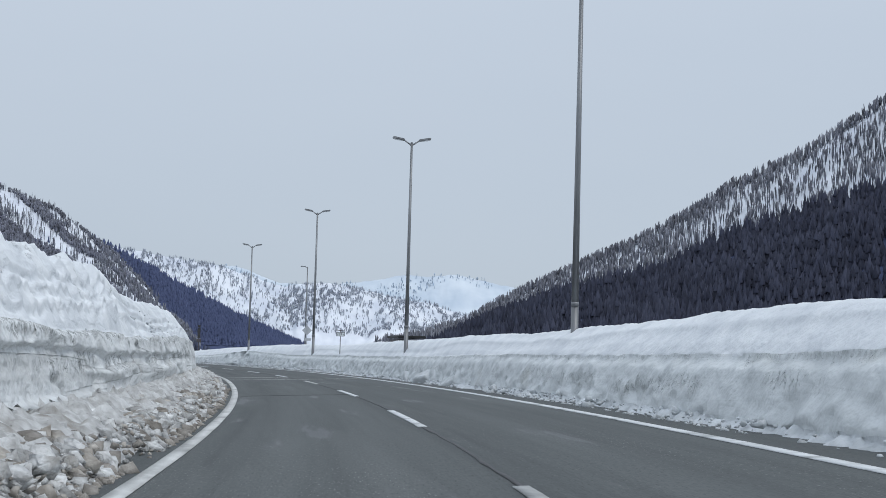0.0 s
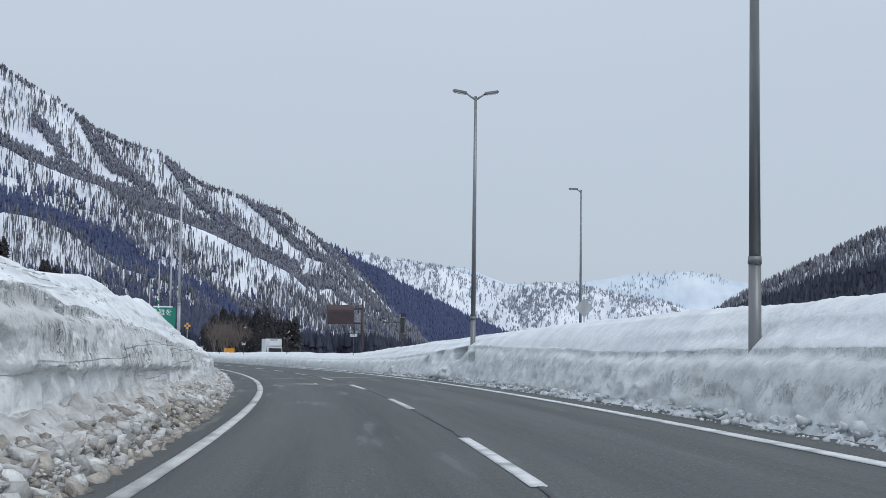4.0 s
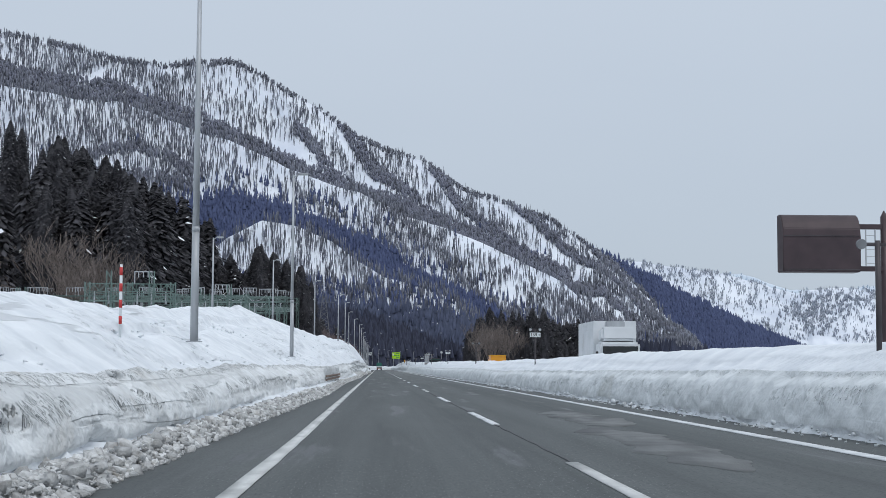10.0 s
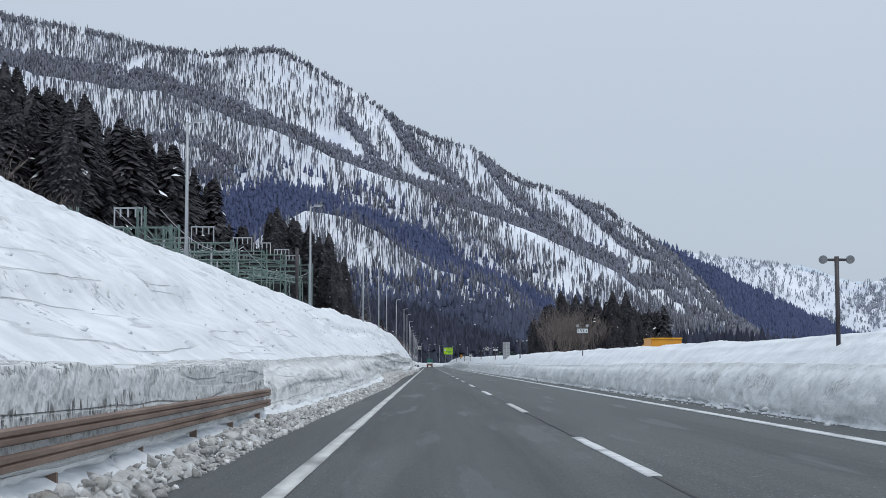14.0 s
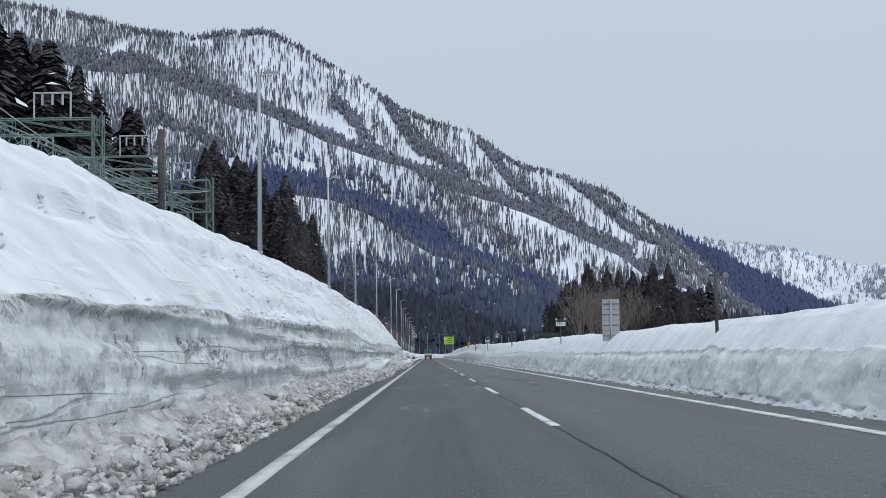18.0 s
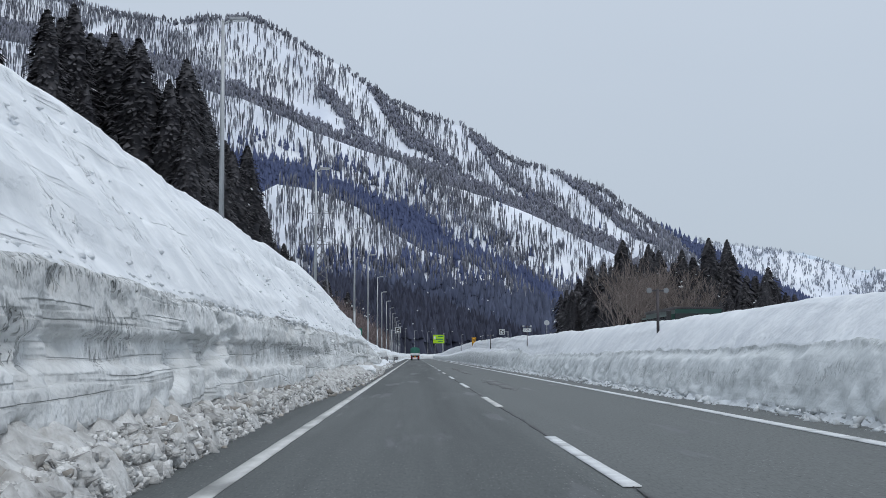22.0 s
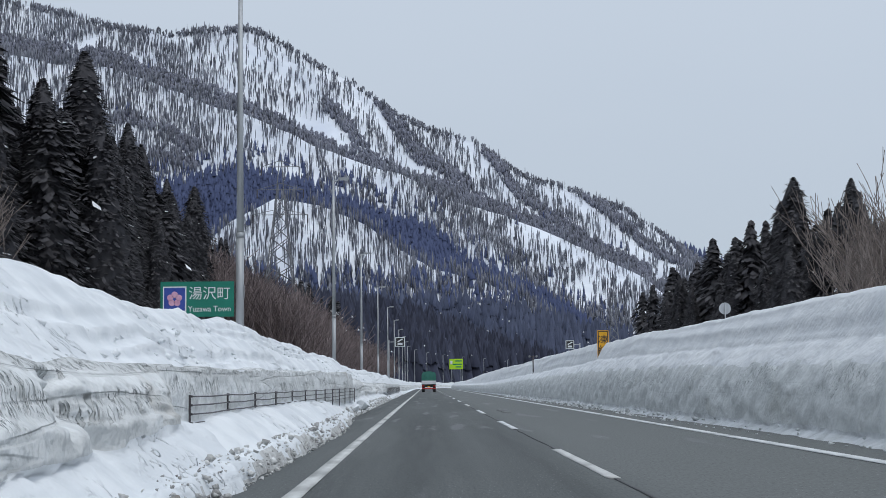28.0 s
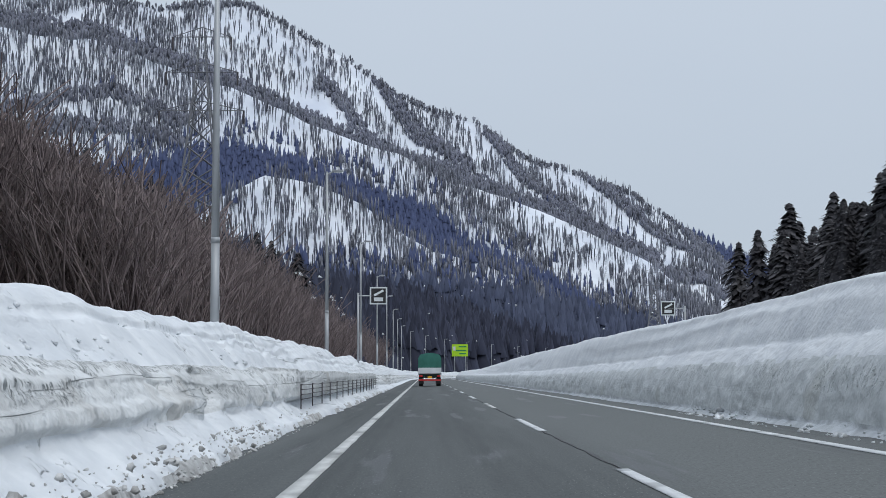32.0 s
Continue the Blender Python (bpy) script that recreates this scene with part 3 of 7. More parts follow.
# each bank: crest height, crest offset, height of the lip of its cut face, lip offset, offset of its foot
VERGE = (
    track((-60, 2.7), (25, 2.72), (57, 2.82), (87, 2.48), (133, 2.75), (152, 2.05), (186, 2.2), (200, 1.85), (230, 2.3), (256, 2.4), (277, 3.0), (297, 3.7), (336, 5.3), (371, 6.6), (394, 6.4), (430, 5.52), (470, 5.5),
          (495, 5.95), (541, 6.5), (556, 6.3), (600, 6.72), (607, 6.5), (625, 5.3), (639, 3.65), (650, 2.85), (661, 2.67), (686, 2.85), (716, 2.6), (750, 2.32), (800, 2.4), (850, 2.2), (1450, 1.7)),
    track((-60, -6.2), (60, -6.2), (105, -6.6), (200, -7.7), (243, -8.2), (277, -10.0), (324, -14.1), (350, -15.9), (394, -13.8), (430, -11.4), (470, -9.3), (605, -9.1), (639, -7.5), (660, -7.2), (1450, -7.2)),
    track((-60, 1.7), (25, 1.7), (60, 2.0), (105, 2.05), (133, 1.5), (155, 1.2), (186, 1.35), (205, 1.1), (228, 1.25), (243, 1.1), (297, 1.35), (350, 1.25), (394, 1.6), (430, 1.8), (453, 2.15), (483, 2.4), (509, 2.0), (556, 2.25), (588, 2.15), (610, 2.3), (639, 1.7), (661, 1.5), (709, 1.75), (750, 1.4), (850, 1.2), (1450, 0.9)),
    track((-60, -5.5), (105, -5.5), (152, -5.8), (216, -6.2), (277, -6.4), (350, -6.6), (407, -5.9), (453, -5.5), (560, -5.3), (625, -5.35), (661, -5.8), (737, -6.2), (1450, -6.3)),
    track((-60, -4.0), (57, -4.05), (105, -4.2), (152, -4.8), (186, -5.1), (200, -4.6), (230, -5.0), (256, -5.0), (297, -4.5), (350, -4.75), (407, -4.3), (470, -4.6), (509, -4.1), (541, -4.6), (569, -4.0), (605, -3.95), (639, -4.4), (681, -4.25), (702, -4.9), (750, -5.0), (1450, -5.2)))
MEDIAN = (
    track((-60, 1.92), (40, 1.92), (80, 2.02), (100, 1.93), (136, 2.06), (166, 1.9), (188, 1.57), (206, 1.3), (243, 1.43), (284, 1.55), (305, 1.47), (376, 1.64), (433, 1.82), (480, 1.88), (534, 2.08), (602, 2.29), (661, 2.77), (730, 2.92), (773, 2.78), (850, 2.6), (960, 1.8), (1450, 1.3)),
    track((-60, 6.0), (600, 6.1), (655, 6.3), (745, 6.3), (830, 6.1), (1450, 6.0)),
    track((-60, 1.2), (100, 1.15), (125, 1.2), (150, 1.55), (180, 0.95), (218, 0.85), (260, 1.0), (320, 0.88), (360, 1.05), (419, 0.95), (449, 1.1), (483, 1.05), (530, 1.25), (600, 1.05), (612, 1.45), (655, 1.75), (716, 2.05), (759, 1.7), (830, 1.2), (1450, 0.8)),
    track((-60, 5.1), (150, 5.2), (200, 5.1), (600, 5.15), (655, 5.7), (745, 5.7), (830, 5.2), (1450, 5.2)),
    track((-60, 4.35), (600, 4.4), (1450, 4.4)))


def along(bank_tracks, k, s):
    return np.interp(s, bank_tracks[k][:, 0], bank_tracks[k][:, 1])


def heap(s):
    """Height of the ploughed heap at the foot of the verge bank; low where the guard rails lie open."""
    return np.interp(s, [-60, 120, 170, 290, 315, 360, 400, 430, 600, 640, 660, 840, 880], [0.6, 0.6, 0.42, 0.40, 0.34, 0.34, 0.40, 0.58, 0.62, 0.60, 0.86, 0.86, 0.4])


def bank_profile(table, s, side):
    """Offsets and heights across a bank, one row for each s."""
    crest, clat, lip, llat, foot = (along(table, k, s)[:, None] for k in range(5))
    sg = 1.0 if side > 0 else -1.0
    foot, llat, clat = foot * sg, llat * sg, clat * sg
    wob = 0.30 * fbm(s * 0.07, s * 0 + 3.1 * side, 4)[:, None]
    foot, llat = foot + 0.4 * wob + 0.30 * fbm(s * 0.55, s * 0 + side, 3)[:, None], llat + wob
    lip = lip * (1 + 0.12 * fbm(s * 0.09, s * 0 + 7.7 * side, 4)[:, None])
    lip = lip + (0.18 * fbm(s * 0.5, s * 0 + 2.2 * side, 4) if side < 0 else (0.26 * np.abs(fbm(s * 0.33, s * 0 + 4.4, 3)) + 0.28 * np.abs(fbm(s * 0.9, s * 0 + 1.4, 3)) - 0.09) * np.interp(s, [-60, 420, 450, 620, 660], [0.3, 0.3, 1.0, 1.0, 0.5]))[:, None]
    crest = crest + 0.14 * fbm(s * 0.05, s * 0 + 5.5 * side, 4)[:, None] * crest / 2
    a, b, c, d = np.linspace(0, 1, 14)[None, :-1], np.linspace(0, 1, 29 if side < 0 else 23)[None, :-1], np.linspace(0, 1, 49 if side < 0 else 27)[None, :-1], np.linspace(0, 1, 8)[None]
    share = np.interp(s, [-60, 180, 222, 400, 440, 612, 650], [0.84, 0.84, 0.5, 0.5, 0.84, 0.84, 0.6])[:, None]
    toe = foot + (share if side < 0 else 0.40) * (llat - foot)
    rub = heap(s)[:, None] * np.clip((toe - foot) / 1.0, 0.4, 1.1) if side < 0 else 0.34 * np.clip((toe - foot) / 0.9, 0.35, 1.2)
    lat = np.concatenate([foot + (toe - foot) * a, toe + (llat - toe) * b ** np.where(share < 0.8, 2.0, 1.1), llat + (clat - llat) * c, clat + (5.0 if side < 0 else 1.9) * d], 1)
    top = lip + (crest - lip) * (1 - (1 - c) ** (1.25 if side < 0 else 1.5))
    ridge = (0.17 * np.interp(s, [-60, 130, 170, 640, 690], [0.3, 0.4, 1.0, 1.0, 0.5])[:, None] * np.exp(-(((a - 0.2) / 0.13) ** 2))) if side < 0 else 0 * a
    z = np.concatenate([-0.15 + (rub + 0.15) * a**0.7 + ridge, rub + (lip - rub) * b**0.9, top, crest - (crest - (0.9 if side < 0 else -0.4)) * d**1.3 * (0.75 if side < 0 else 1.0)], 1)
    zone = np.concatenate([0 * a, 1 + 0 * b, 2 + 0 * c, 3 + 0 * d], 1)
    way = np.concatenate([a, b, c, d], 1)
    return lat, z, np.broadcast_to(zone, lat.shape), np.broadcast_to(way, lat.shape)


RAIL_SPANS = ((322, 355), (662, 712), (769, 831))
RAIL_LAT = 5.36
# holes and slumps broken into the cut faces: distance, height, half length, half height, depth
CAVES = ((551.5, 1.28, 0.45, 0.36, 1.5), (590.4, 1.65, 1.05, 0.33, 1.0), (598.5, 1.3, 0.9, 0.6, 0.35), (606.4, 1.45, 0.3, 0.25, 0.8), (571.0, 1.5, 0.6, 0.25, 0.25), (531.0, 1.4, 0.6, 0.2, 0.25))
SLUMPS = ((153.0, 1.25, 2.2, 0.42, 0.75), (159.5, 1.1, 1.6, 0.35, 0.5), (149.0, 0.95, 1.2, 0.3, 0.45), (163.5, 0.8, 1.0, 0.3, 0.4))


def bank(name, table, side, s, label):
    lat, z, zone, way = bank_profile(table, s, side)
    n, m = lat.shape
    ss = np.repeat(s[:, None], m, 1)
    face, rubble, top = (zone == 1), (zone == 0), (zone >= 2)
    k = 11 if side > 0 else 40
    low, high = 1 - way, way
    railed = np.zeros_like(ss)
    if side < 0:
        # flutes under the lip, flat layers, a few scoops and broken holes in the sheer face, a hollow behind the guard rails
        for r0, r1 in RAIL_SPANS:
            railed = np.maximum(railed, np.clip(np.minimum(ss - r0 + 1, r1 + 1 - ss), 0, 1))
        sharp = np.interp(ss, [-60, 180, 230, 380, 430, 615, 640, 800], [1.0, 1.0, 0.7, 0.7, 1.0, 1.0, 0.6, 0.5])
        flute = np.abs(fbm(ss * 2.6 + k, z * 0.7, 3)) * 0.16 * np.clip((high - 0.62) * 5, 0, 1)
        wave = z + 0.20 * fbm(ss * 0.12, z * 0 + 6, 3)
        layers = 0.07 * fbm(ss * 0.05 + k, wave * 4.5, 3) + 0.12 * np.clip(fbm(ss * 0.035 + k, wave * 2.4 + 3, 2) * 14, -0.5, 0.5)
        ease = np.clip((1 - high) * 5, 0, 1)
        chunk = np.clip(fbm(ss * 0.45 + k, z * 0.9, 4) - 0.13, 0, 1) * 2.2 + np.clip(fbm(ss * 1.5 + k, z * 1.6 + 8, 3) - 0.14, 0, 1) * 1.0
        move = sharp * (flute + layers) + chunk * ease + 0.05 * fbm(ss * 3.1 + k, z * 3.3, 2) - 0.07
        for cs, cz, cl, ch, cd in CAVES:
            q = ((ss - cs) / cl) ** 2 + ((z - cz) / ch) ** 2 + 1.2 * fbm(ss * 1.9, z * 2.3 + cs, 3)
            move = move + cd * np.clip(2.2 - 2.2 * q, 0, 1)
        lat = lat + np.where(face, move, 0) + np.where(rubble, fbm(ss * 1.1 + k, lat * 1.3, 3) * 0.2, 0)
        packed = RAIL_LAT + 0.05 + 0.22 * np.clip(z - 1.12, 0, 1) + 0.05 * fbm(ss * 1.6 + k, z * 2.5, 3)
        lat = np.where(face, lat * (1 - railed) + packed * railed, lat)
    else:
        # a thin overhanging lip, a smooth face under it and lumps towards the foot
        plain = np.interp(ss, [-60, 150, 190, 420, 450, 640, 680], [0.8, 1.0, 0.35, 0.35, 0.7, 0.8, 0.5])
        foot_lumps = np.clip(1.25 - 2.0 * high, 0, 1)
        dent = (np.abs(fbm(ss * 0.9 + k, z * 1.5, 4)) * 0.5 + np.clip(fbm(ss * 2.1 + k, z * 2.6 + 8, 3), 0, 1) * 0.5) * (0.15 + 0.85 * foot_lumps) * plain + 0.04 * fbm(ss * 3.3 + k, z * 3.6, 2)
        brow = np.clip((high - 0.74) / 0.14, 0, 1) * np.clip((1 - high) / 0.05, 0, 1)
        for cs, cz, cl, ch, cd in SLUMPS:
            q = ((ss - cs) / cl) ** 2 + ((z - cz) / ch) ** 2 + 1.1 * fbm(ss * 0.9, z * 1.7 + cs, 3)
            dent = dent + cd * np.clip(1.6 - 1.6 * q, 0, 1)
        fallen = np.clip(1 - np.abs(ss - 156) / 7, 0, 1) * np.clip(1.3 - 2.2 * high, 0, 1)
        dent = dent + fallen * (np.abs(fbm(ss * 0.8 + 3, z * 1.3, 4)) * 1.5 - 0.45)
        lat = lat + np.where(face, dent + 0.09 * brow * np.clip(fbm(ss * 0.05 + 5, z * 0, 3) * 4 + 0.9, 0.25, 1) - 0.08, 0) + np.where(rubble, fbm(ss * 0.9 + k, lat * 1.3, 3) * 0.12, 0)
    rough = np.interp(ss, [-60, 100, 180, 300, 330, 400, 440, 610, 660, 800], [1, 1, 0.55, 0.45, 0.3, 0.45, 1, 1, 0.28, 0.28]) * (1.0 if side < 0 else 0.5)
    lump = np.abs(fbm(ss * 1.8 + k, lat * 2.0, 4)) * 0.55 + np.abs(fbm(ss * 4.2, lat * 4.4 + k, 3)) * 0.55
    z = z + np.where(rubble, (lump * rough - 0.08) * np.clip(way * 4, 0, 1), 0) + np.where(face, fbm(ss * 1.3, lat * 3 + k, 3) * 0.14 * (1 - (way > 0.99)), 0)
    # terraces and creases in the slope above the lip
    count = 5.0 if side < 0 else 2.4
    rise = along(table, 0, ss) - along(table, 2, ss)
    phase = np.where(zone == 2, way, 0) * count + 2.4 * fbm(ss * 0.03 + k, lat * 0.12, 3) + 0.8 * fbm(ss * 0.17 + k, lat * 0.2, 3)
    tooth = phase - np.floor(phase)
    strong = np.clip(fbm(ss * 0.045, np.floor(phase) * 1.7 + k, 3) * 6 + 0.45, 0, 1)
    step = (tooth**4 - tooth) * np.clip(rise, 0.4, 3.5) / count * strong * (0.95 if side < 0 else 0.3)
    lat = lat - np.where(zone == 2, 0.14 * tooth**5 * strong * np.clip(low * 4, 0, 1) * np.clip(way * 5, 0, 1) * np.clip(rise / 3, 0.2, 1), 0) * (1.0 if side < 0 else 0.4)
    z = z + np.where(zone == 2, step * np.clip(low * 4, 0, 1) * np.clip(way * 5, 0, 1), 0)
    crumbly = np.interp(ss, [-60, 120, 160], [1.0, 1.0, 0.0])
    crumb = np.abs(fbm(ss * 1.4 + k, lat * 1.8, 4)) * (0.45 + 0.35 * crumbly) * np.clip(fbm(ss * 0.06 + 9, lat * 0.35 + k, 3) * 5 - 0.2 + 0.9 * crumbly, 0, 1)
    soft = fbm(ss * 0.16 + k, lat * 0.40, 4) * (0.45 if side < 0 else 0.16) + fbm(ss * 1.1, lat * 1.1 + k, 3) * (0.09 if side < 0 else 0.035) + crumb * (1.0 if side < 0 else 0.12)
    z = z + np.where(top, soft * np.clip(np.where(zone == 2, way * 5, 1), 0, 1), 0)
    sgn = 1 if side > 0 else -1
    x, y = on_road(ss, lat * sgn)
    zz = z + np.where(zone < 2, road_z(ss, lat * sgn), road_z(ss, 5.0 * sgn))
    v = np.stack([x, y, zz], -1).reshape(-1, 3)
    i = np.arange(n * m).reshape(n, m)
    f = np.stack([i[:-1, :-1], i[:-1, 1:], i[1:, 1:], i[1:, :-1]], -1)
    if side < 0:
        f = f[..., ::-1]
    edge = 0.99 + 0.12 * fbm(ss * 0.5 + k, z * 0.9, 4) - np.where(side > 0, np.clip((ss - 610) / 50, 0, 1) * 0.30, 0)
    cut = (zone == 1) & (way < edge)
    gritty = (zone == 0) & (way < np.where((side < 0) & (ss > 625), 0.10, np.where((side < 0) & (ss > 180) & (ss < 420), 0.55, 1.1)) + 0.5 * fbm(ss * 0.7, lat * 2, 3))
    which = np.where(gritty, 2, np.where(cut, 1, 0))[:-1, :-1].reshape(-1)
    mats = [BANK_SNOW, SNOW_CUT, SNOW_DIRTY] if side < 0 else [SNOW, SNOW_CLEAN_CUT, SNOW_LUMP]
    me = mesh_of(name, v, f.reshape(-1, 4), mats, True, which)
    own = np.zeros(len(me.loops), np.int64)
    me.loops.foreach_get("vertex_index", own)
    me.uv_layers.new(name="face").data.foreach_set("uv", np.stack([ss.ravel()[own], (zone + way).ravel()[own]], -1).astype(np.float32).ravel())
    return tagged(new(name, me), label, "snow bank", kind="structure")


ALONG = np.r_[np.arange(-40, 0, 0.5), np.arange(0, 770, 0.15), np.arange(770, 860, 0.5), np.arange(860, 1450, 2.0)]
bank("snow_bank_verge", VERGE, -1, ALONG, "high ploughed snow bank with a sheer cut face")
bank("snow_bank_median", MEDIAN, 1, ALONG, "ploughed snow bank piled on the median")


def surface_z(table, side, s, lat):
    """Height of a bank's upper side, to stand things on."""
    l, z, zone, _ = bank_profile(table, np.array([float(s)]), side)
    order = np.argsort(l[0])
    return float(np.interp(abs(lat), l[0][order], z[0][order])) + float(road_z(s, 5.0 * side))


def snow_fields():
    """Level snow beyond the verge bank and beyond the opposite carriageway."""
    for name, lats, base in (("snow_field_verge", np.r_[-12, -16, -22, -30, -45, -70, -120, -200.0], 1.0), ("snow_field_opposite", np.r_[16.4, 17.0, 18, 21, 26, 34, 50, 80, 130, 200.0], 1.25)):
        s = np.arange(-60, 1450, 5.0)
        ss, ll = np.meshgrid(s, lats, indexing="ij")
        z = base + fbm(ss * 0.03, ll * 0.05, 4) * 1.2
        if lats[0] < 0:
            z = z - 0.2
            up = along(VERGE, 0, s)[:, None]
            z = np.where(ll > -30, z + (up - 1.6) * np.clip((ll + 30) / 18, 0, 1) * 0.55, z)
        else:
            z[:, 0] = -0.2
            z[:, 1] = 0.6
        x, y = on_road(ss, ll)
        v = np.stack([x, y, z], -1).reshape(-1, 3)
        i = np.arange(ss.size).reshape(ss.shape)
        f = np.stack([i[:-1, :-1], i[:-1, 1:], i[1:, 1:], i[1:, :-1]], -1).reshape(-1, 4)
        if lats[0] < 0:
            f = f[:, ::-1]
        tagged(new(name, mesh_of(name, v, f, SNOW, True)), "deep untouched snow field beside the expressway", "snow field", kind="structure")


snow_fields()


# ---- mountains ----
def ridge_sheet(crest, run, ribs, seed, back=0.5, n=260, m=56, power=1.0, lower=0.0, taper=0.0):
    """Surface points of a ridge that falls towards the valley: a grid, its depth below the crest and the way along it."""
    c = np.array(crest, float)
    d = np.r_[0, np.cumsum(np.hypot(*np.diff(c[:, :2], axis=0).T))]
    t = np.linspace(0, d[-1], n)
    cx, cy, cz = (np.interp(t, d, c[:, k]) for k in range(3))
    cz = cz - lower
    ox, oy = cx - 0, cy - 500
    r = np.hypot(ox, oy)
    ox, oy = ox / r, oy / r
    u = np.r_[-back, -back / 2, np.linspace(0, 1, m)]
    uu, tt = np.meshgrid(u, t, indexing="ij")
    far = np.where(uu < 0, -uu * 500, -uu * run * (np.clip(tt / taper, 0.04, 1) if taper else 1.0))
    x, y = cx[None] + far * ox[None], cy[None] + far * oy[None]
    drop = np.where(uu < 0, 1 + uu, np.clip(1 - uu, 0, 1) ** power)
    z = (cz[None] + 2) * drop - 2
    deep = np.clip(uu * 5, 0, 1) * np.clip((1 - uu) * 4, 0, 1)
    warp = tt + 60 * fbm(uu * 3 + seed, tt * 0.004, 3)
    z = z + ribs * (fbm(warp * 0.012 + seed, uu * 2.2, 4)) * (0.25 + deep) * 2
    z = z + ribs * 0.25 * fbm(tt * 0.05, uu * 9 + seed, 3)
    return x, y, z, uu, tt


def ridge(name, crest, run, ribs, seed, mat, label, **more):
    x, y, z, uu, tt = ridge_sheet(crest, run, ribs, seed, **more)
    i = np.arange(x.size).reshape(x.shape)
    f = np.stack([i[:-1, :-1], i[:-1, 1:], i[1:, 1:], i[1:, :-1]], -1).reshape(-1, 4)
    ob = new(name, mesh_of(name, np.stack([x, y, z], -1).reshape(-1, 3), f, mat, True))
    tagged(ob, label, "mountain", kind="structure")
    return x, y, z, uu, tt


SUMMIT = [(-1150, 2500, 548), (-729, 2719, 563), (-550, 2803, 537), (-448, 2856, 516), (-373, 2898, 524), (-269, 2942, 542), (-212, 2976, 519), (-128, 3011, 481), (-41, 3042, 420), (75, 3070, 383), (139, 3096, 341), (232, 3117, 311), (325, 3136, 280), (401, 3154, 235), (455, 3173, 199), (517, 3190, 143), (640, 3220, 20)]
SPUR = [(-1000, 2150, 420), (-583, 2399, 406), (-449, 2464, 390), (-390, 2503, 391), (-231, 2554, 343), (-134, 2588, 305), (-42, 2617, 272), (61, 2642, 234), (136, 2663, 209), (219, 2681, 176), (296, 2696, 139), (343, 2714, 97), (430, 2745, 55), (560, 2790, 10)]
CEDAR_SPUR = [(-700, 2080, 230), (-360, 2202, 203), (-272, 2220, 216), (-192, 2231, 238), (-134, 2237, 223), (-64, 2242, 194), (7, 2243, 170), (48, 2242, 134), (89, 2240, 116), (147, 2236, 85), (181, 2232, 62), (300, 2225, 10)]
HUMP = [(-275, 2060, 90), (-216, 2077, 127), (-185, 2081, 157), (-143, 2086, 180), (-101, 2089, 173), (-58, 2092, 154), (-26, 2093, 130), (6, 2093, 111), (43, 2092, 103), (85, 2090, 88), (140, 2086, 45)]
FOOT = [(-520, 1600, 120), (-255, 1713, 96), (-180, 1728, 85), (-101, 1738, 79), (-21, 1743, 77), (60, 1741, 72), (100, 1738, 59), (159, 1731, 42), (217, 1721, 30), (420, 1690, 16), (700, 1600, 10)]
WHITE_RANGE = [(330, 4230, 300), (586, 4188, 291), (646, 4179, 281), (765, 4158, 257), (912, 4127, 237), (1000, 4106, 209), (1057, 4091, 195), (1171, 4058, 212), (1269, 4027, 191), (1460, 3959, 150), (1605, 3901, 108), (1900, 3750, 150)]
PALE_RANGE = [(700, 4680, 240), (942, 4632, 273), (1041, 4610, 275), (1171, 4578, 226), (1347, 4528, 229), (1502, 4477, 257), (1684, 4409, 267), (1859, 4335, 233), (2014, 4263, 205), (2400, 4050, 235)]
EAST = [(600, 1830, 20), (660, 1764, 47), (719, 1677, 94), (754, 1597, 122), (806, 1505, 160), (827, 1426, 191), (863, 1336, 222), (905, 1235, 277), (960, 1115, 330), (1010, 950, 390)]
EAST_CEDAR = [(470, 1450, 12), (513, 1392, 27), (536, 1336, 56), (575, 1271, 78), (632, 1193, 97), (648, 1134, 118), (679, 1063, 142), (714, 986, 161), (759, 892, 188), (800, 780, 210)]
BLUE = [(392, 3140, 232), (464, 3185, 214), (604, 3265, 151), (729, 3331, 103), (856, 3393, 54), (945, 3462, 25)]

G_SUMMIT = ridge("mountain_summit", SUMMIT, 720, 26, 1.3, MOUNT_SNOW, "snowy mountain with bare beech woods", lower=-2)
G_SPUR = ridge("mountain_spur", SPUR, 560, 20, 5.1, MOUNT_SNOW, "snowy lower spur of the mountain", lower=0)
G_BLUE = ridge("mountain_blue_spur", BLUE, 330, 8, 3.3, FOREST_FLOOR, "cedar-covered ridge, coloured blue as through haze", lower=6, taper=420)
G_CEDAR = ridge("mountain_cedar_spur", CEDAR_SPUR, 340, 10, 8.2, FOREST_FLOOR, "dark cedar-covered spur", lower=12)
G_HUMP = ridge("mountain_hump", HUMP, 300, 7, 2.7, MOUNT_SNOW, "rounded snowy hill with bare trees", lower=2)
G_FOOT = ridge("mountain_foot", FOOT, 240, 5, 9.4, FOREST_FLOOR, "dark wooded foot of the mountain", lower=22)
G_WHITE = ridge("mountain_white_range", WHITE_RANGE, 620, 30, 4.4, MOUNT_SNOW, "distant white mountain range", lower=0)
G_PALE = ridge("mountain_pale_range", PALE_RANGE, 500, 26, 7.7, FAR_SNOW, "far mountain range with haze put into its pale colour")
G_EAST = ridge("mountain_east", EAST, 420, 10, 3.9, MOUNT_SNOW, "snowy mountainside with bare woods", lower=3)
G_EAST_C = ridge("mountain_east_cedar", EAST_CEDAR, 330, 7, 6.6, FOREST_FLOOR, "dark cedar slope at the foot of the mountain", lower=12)


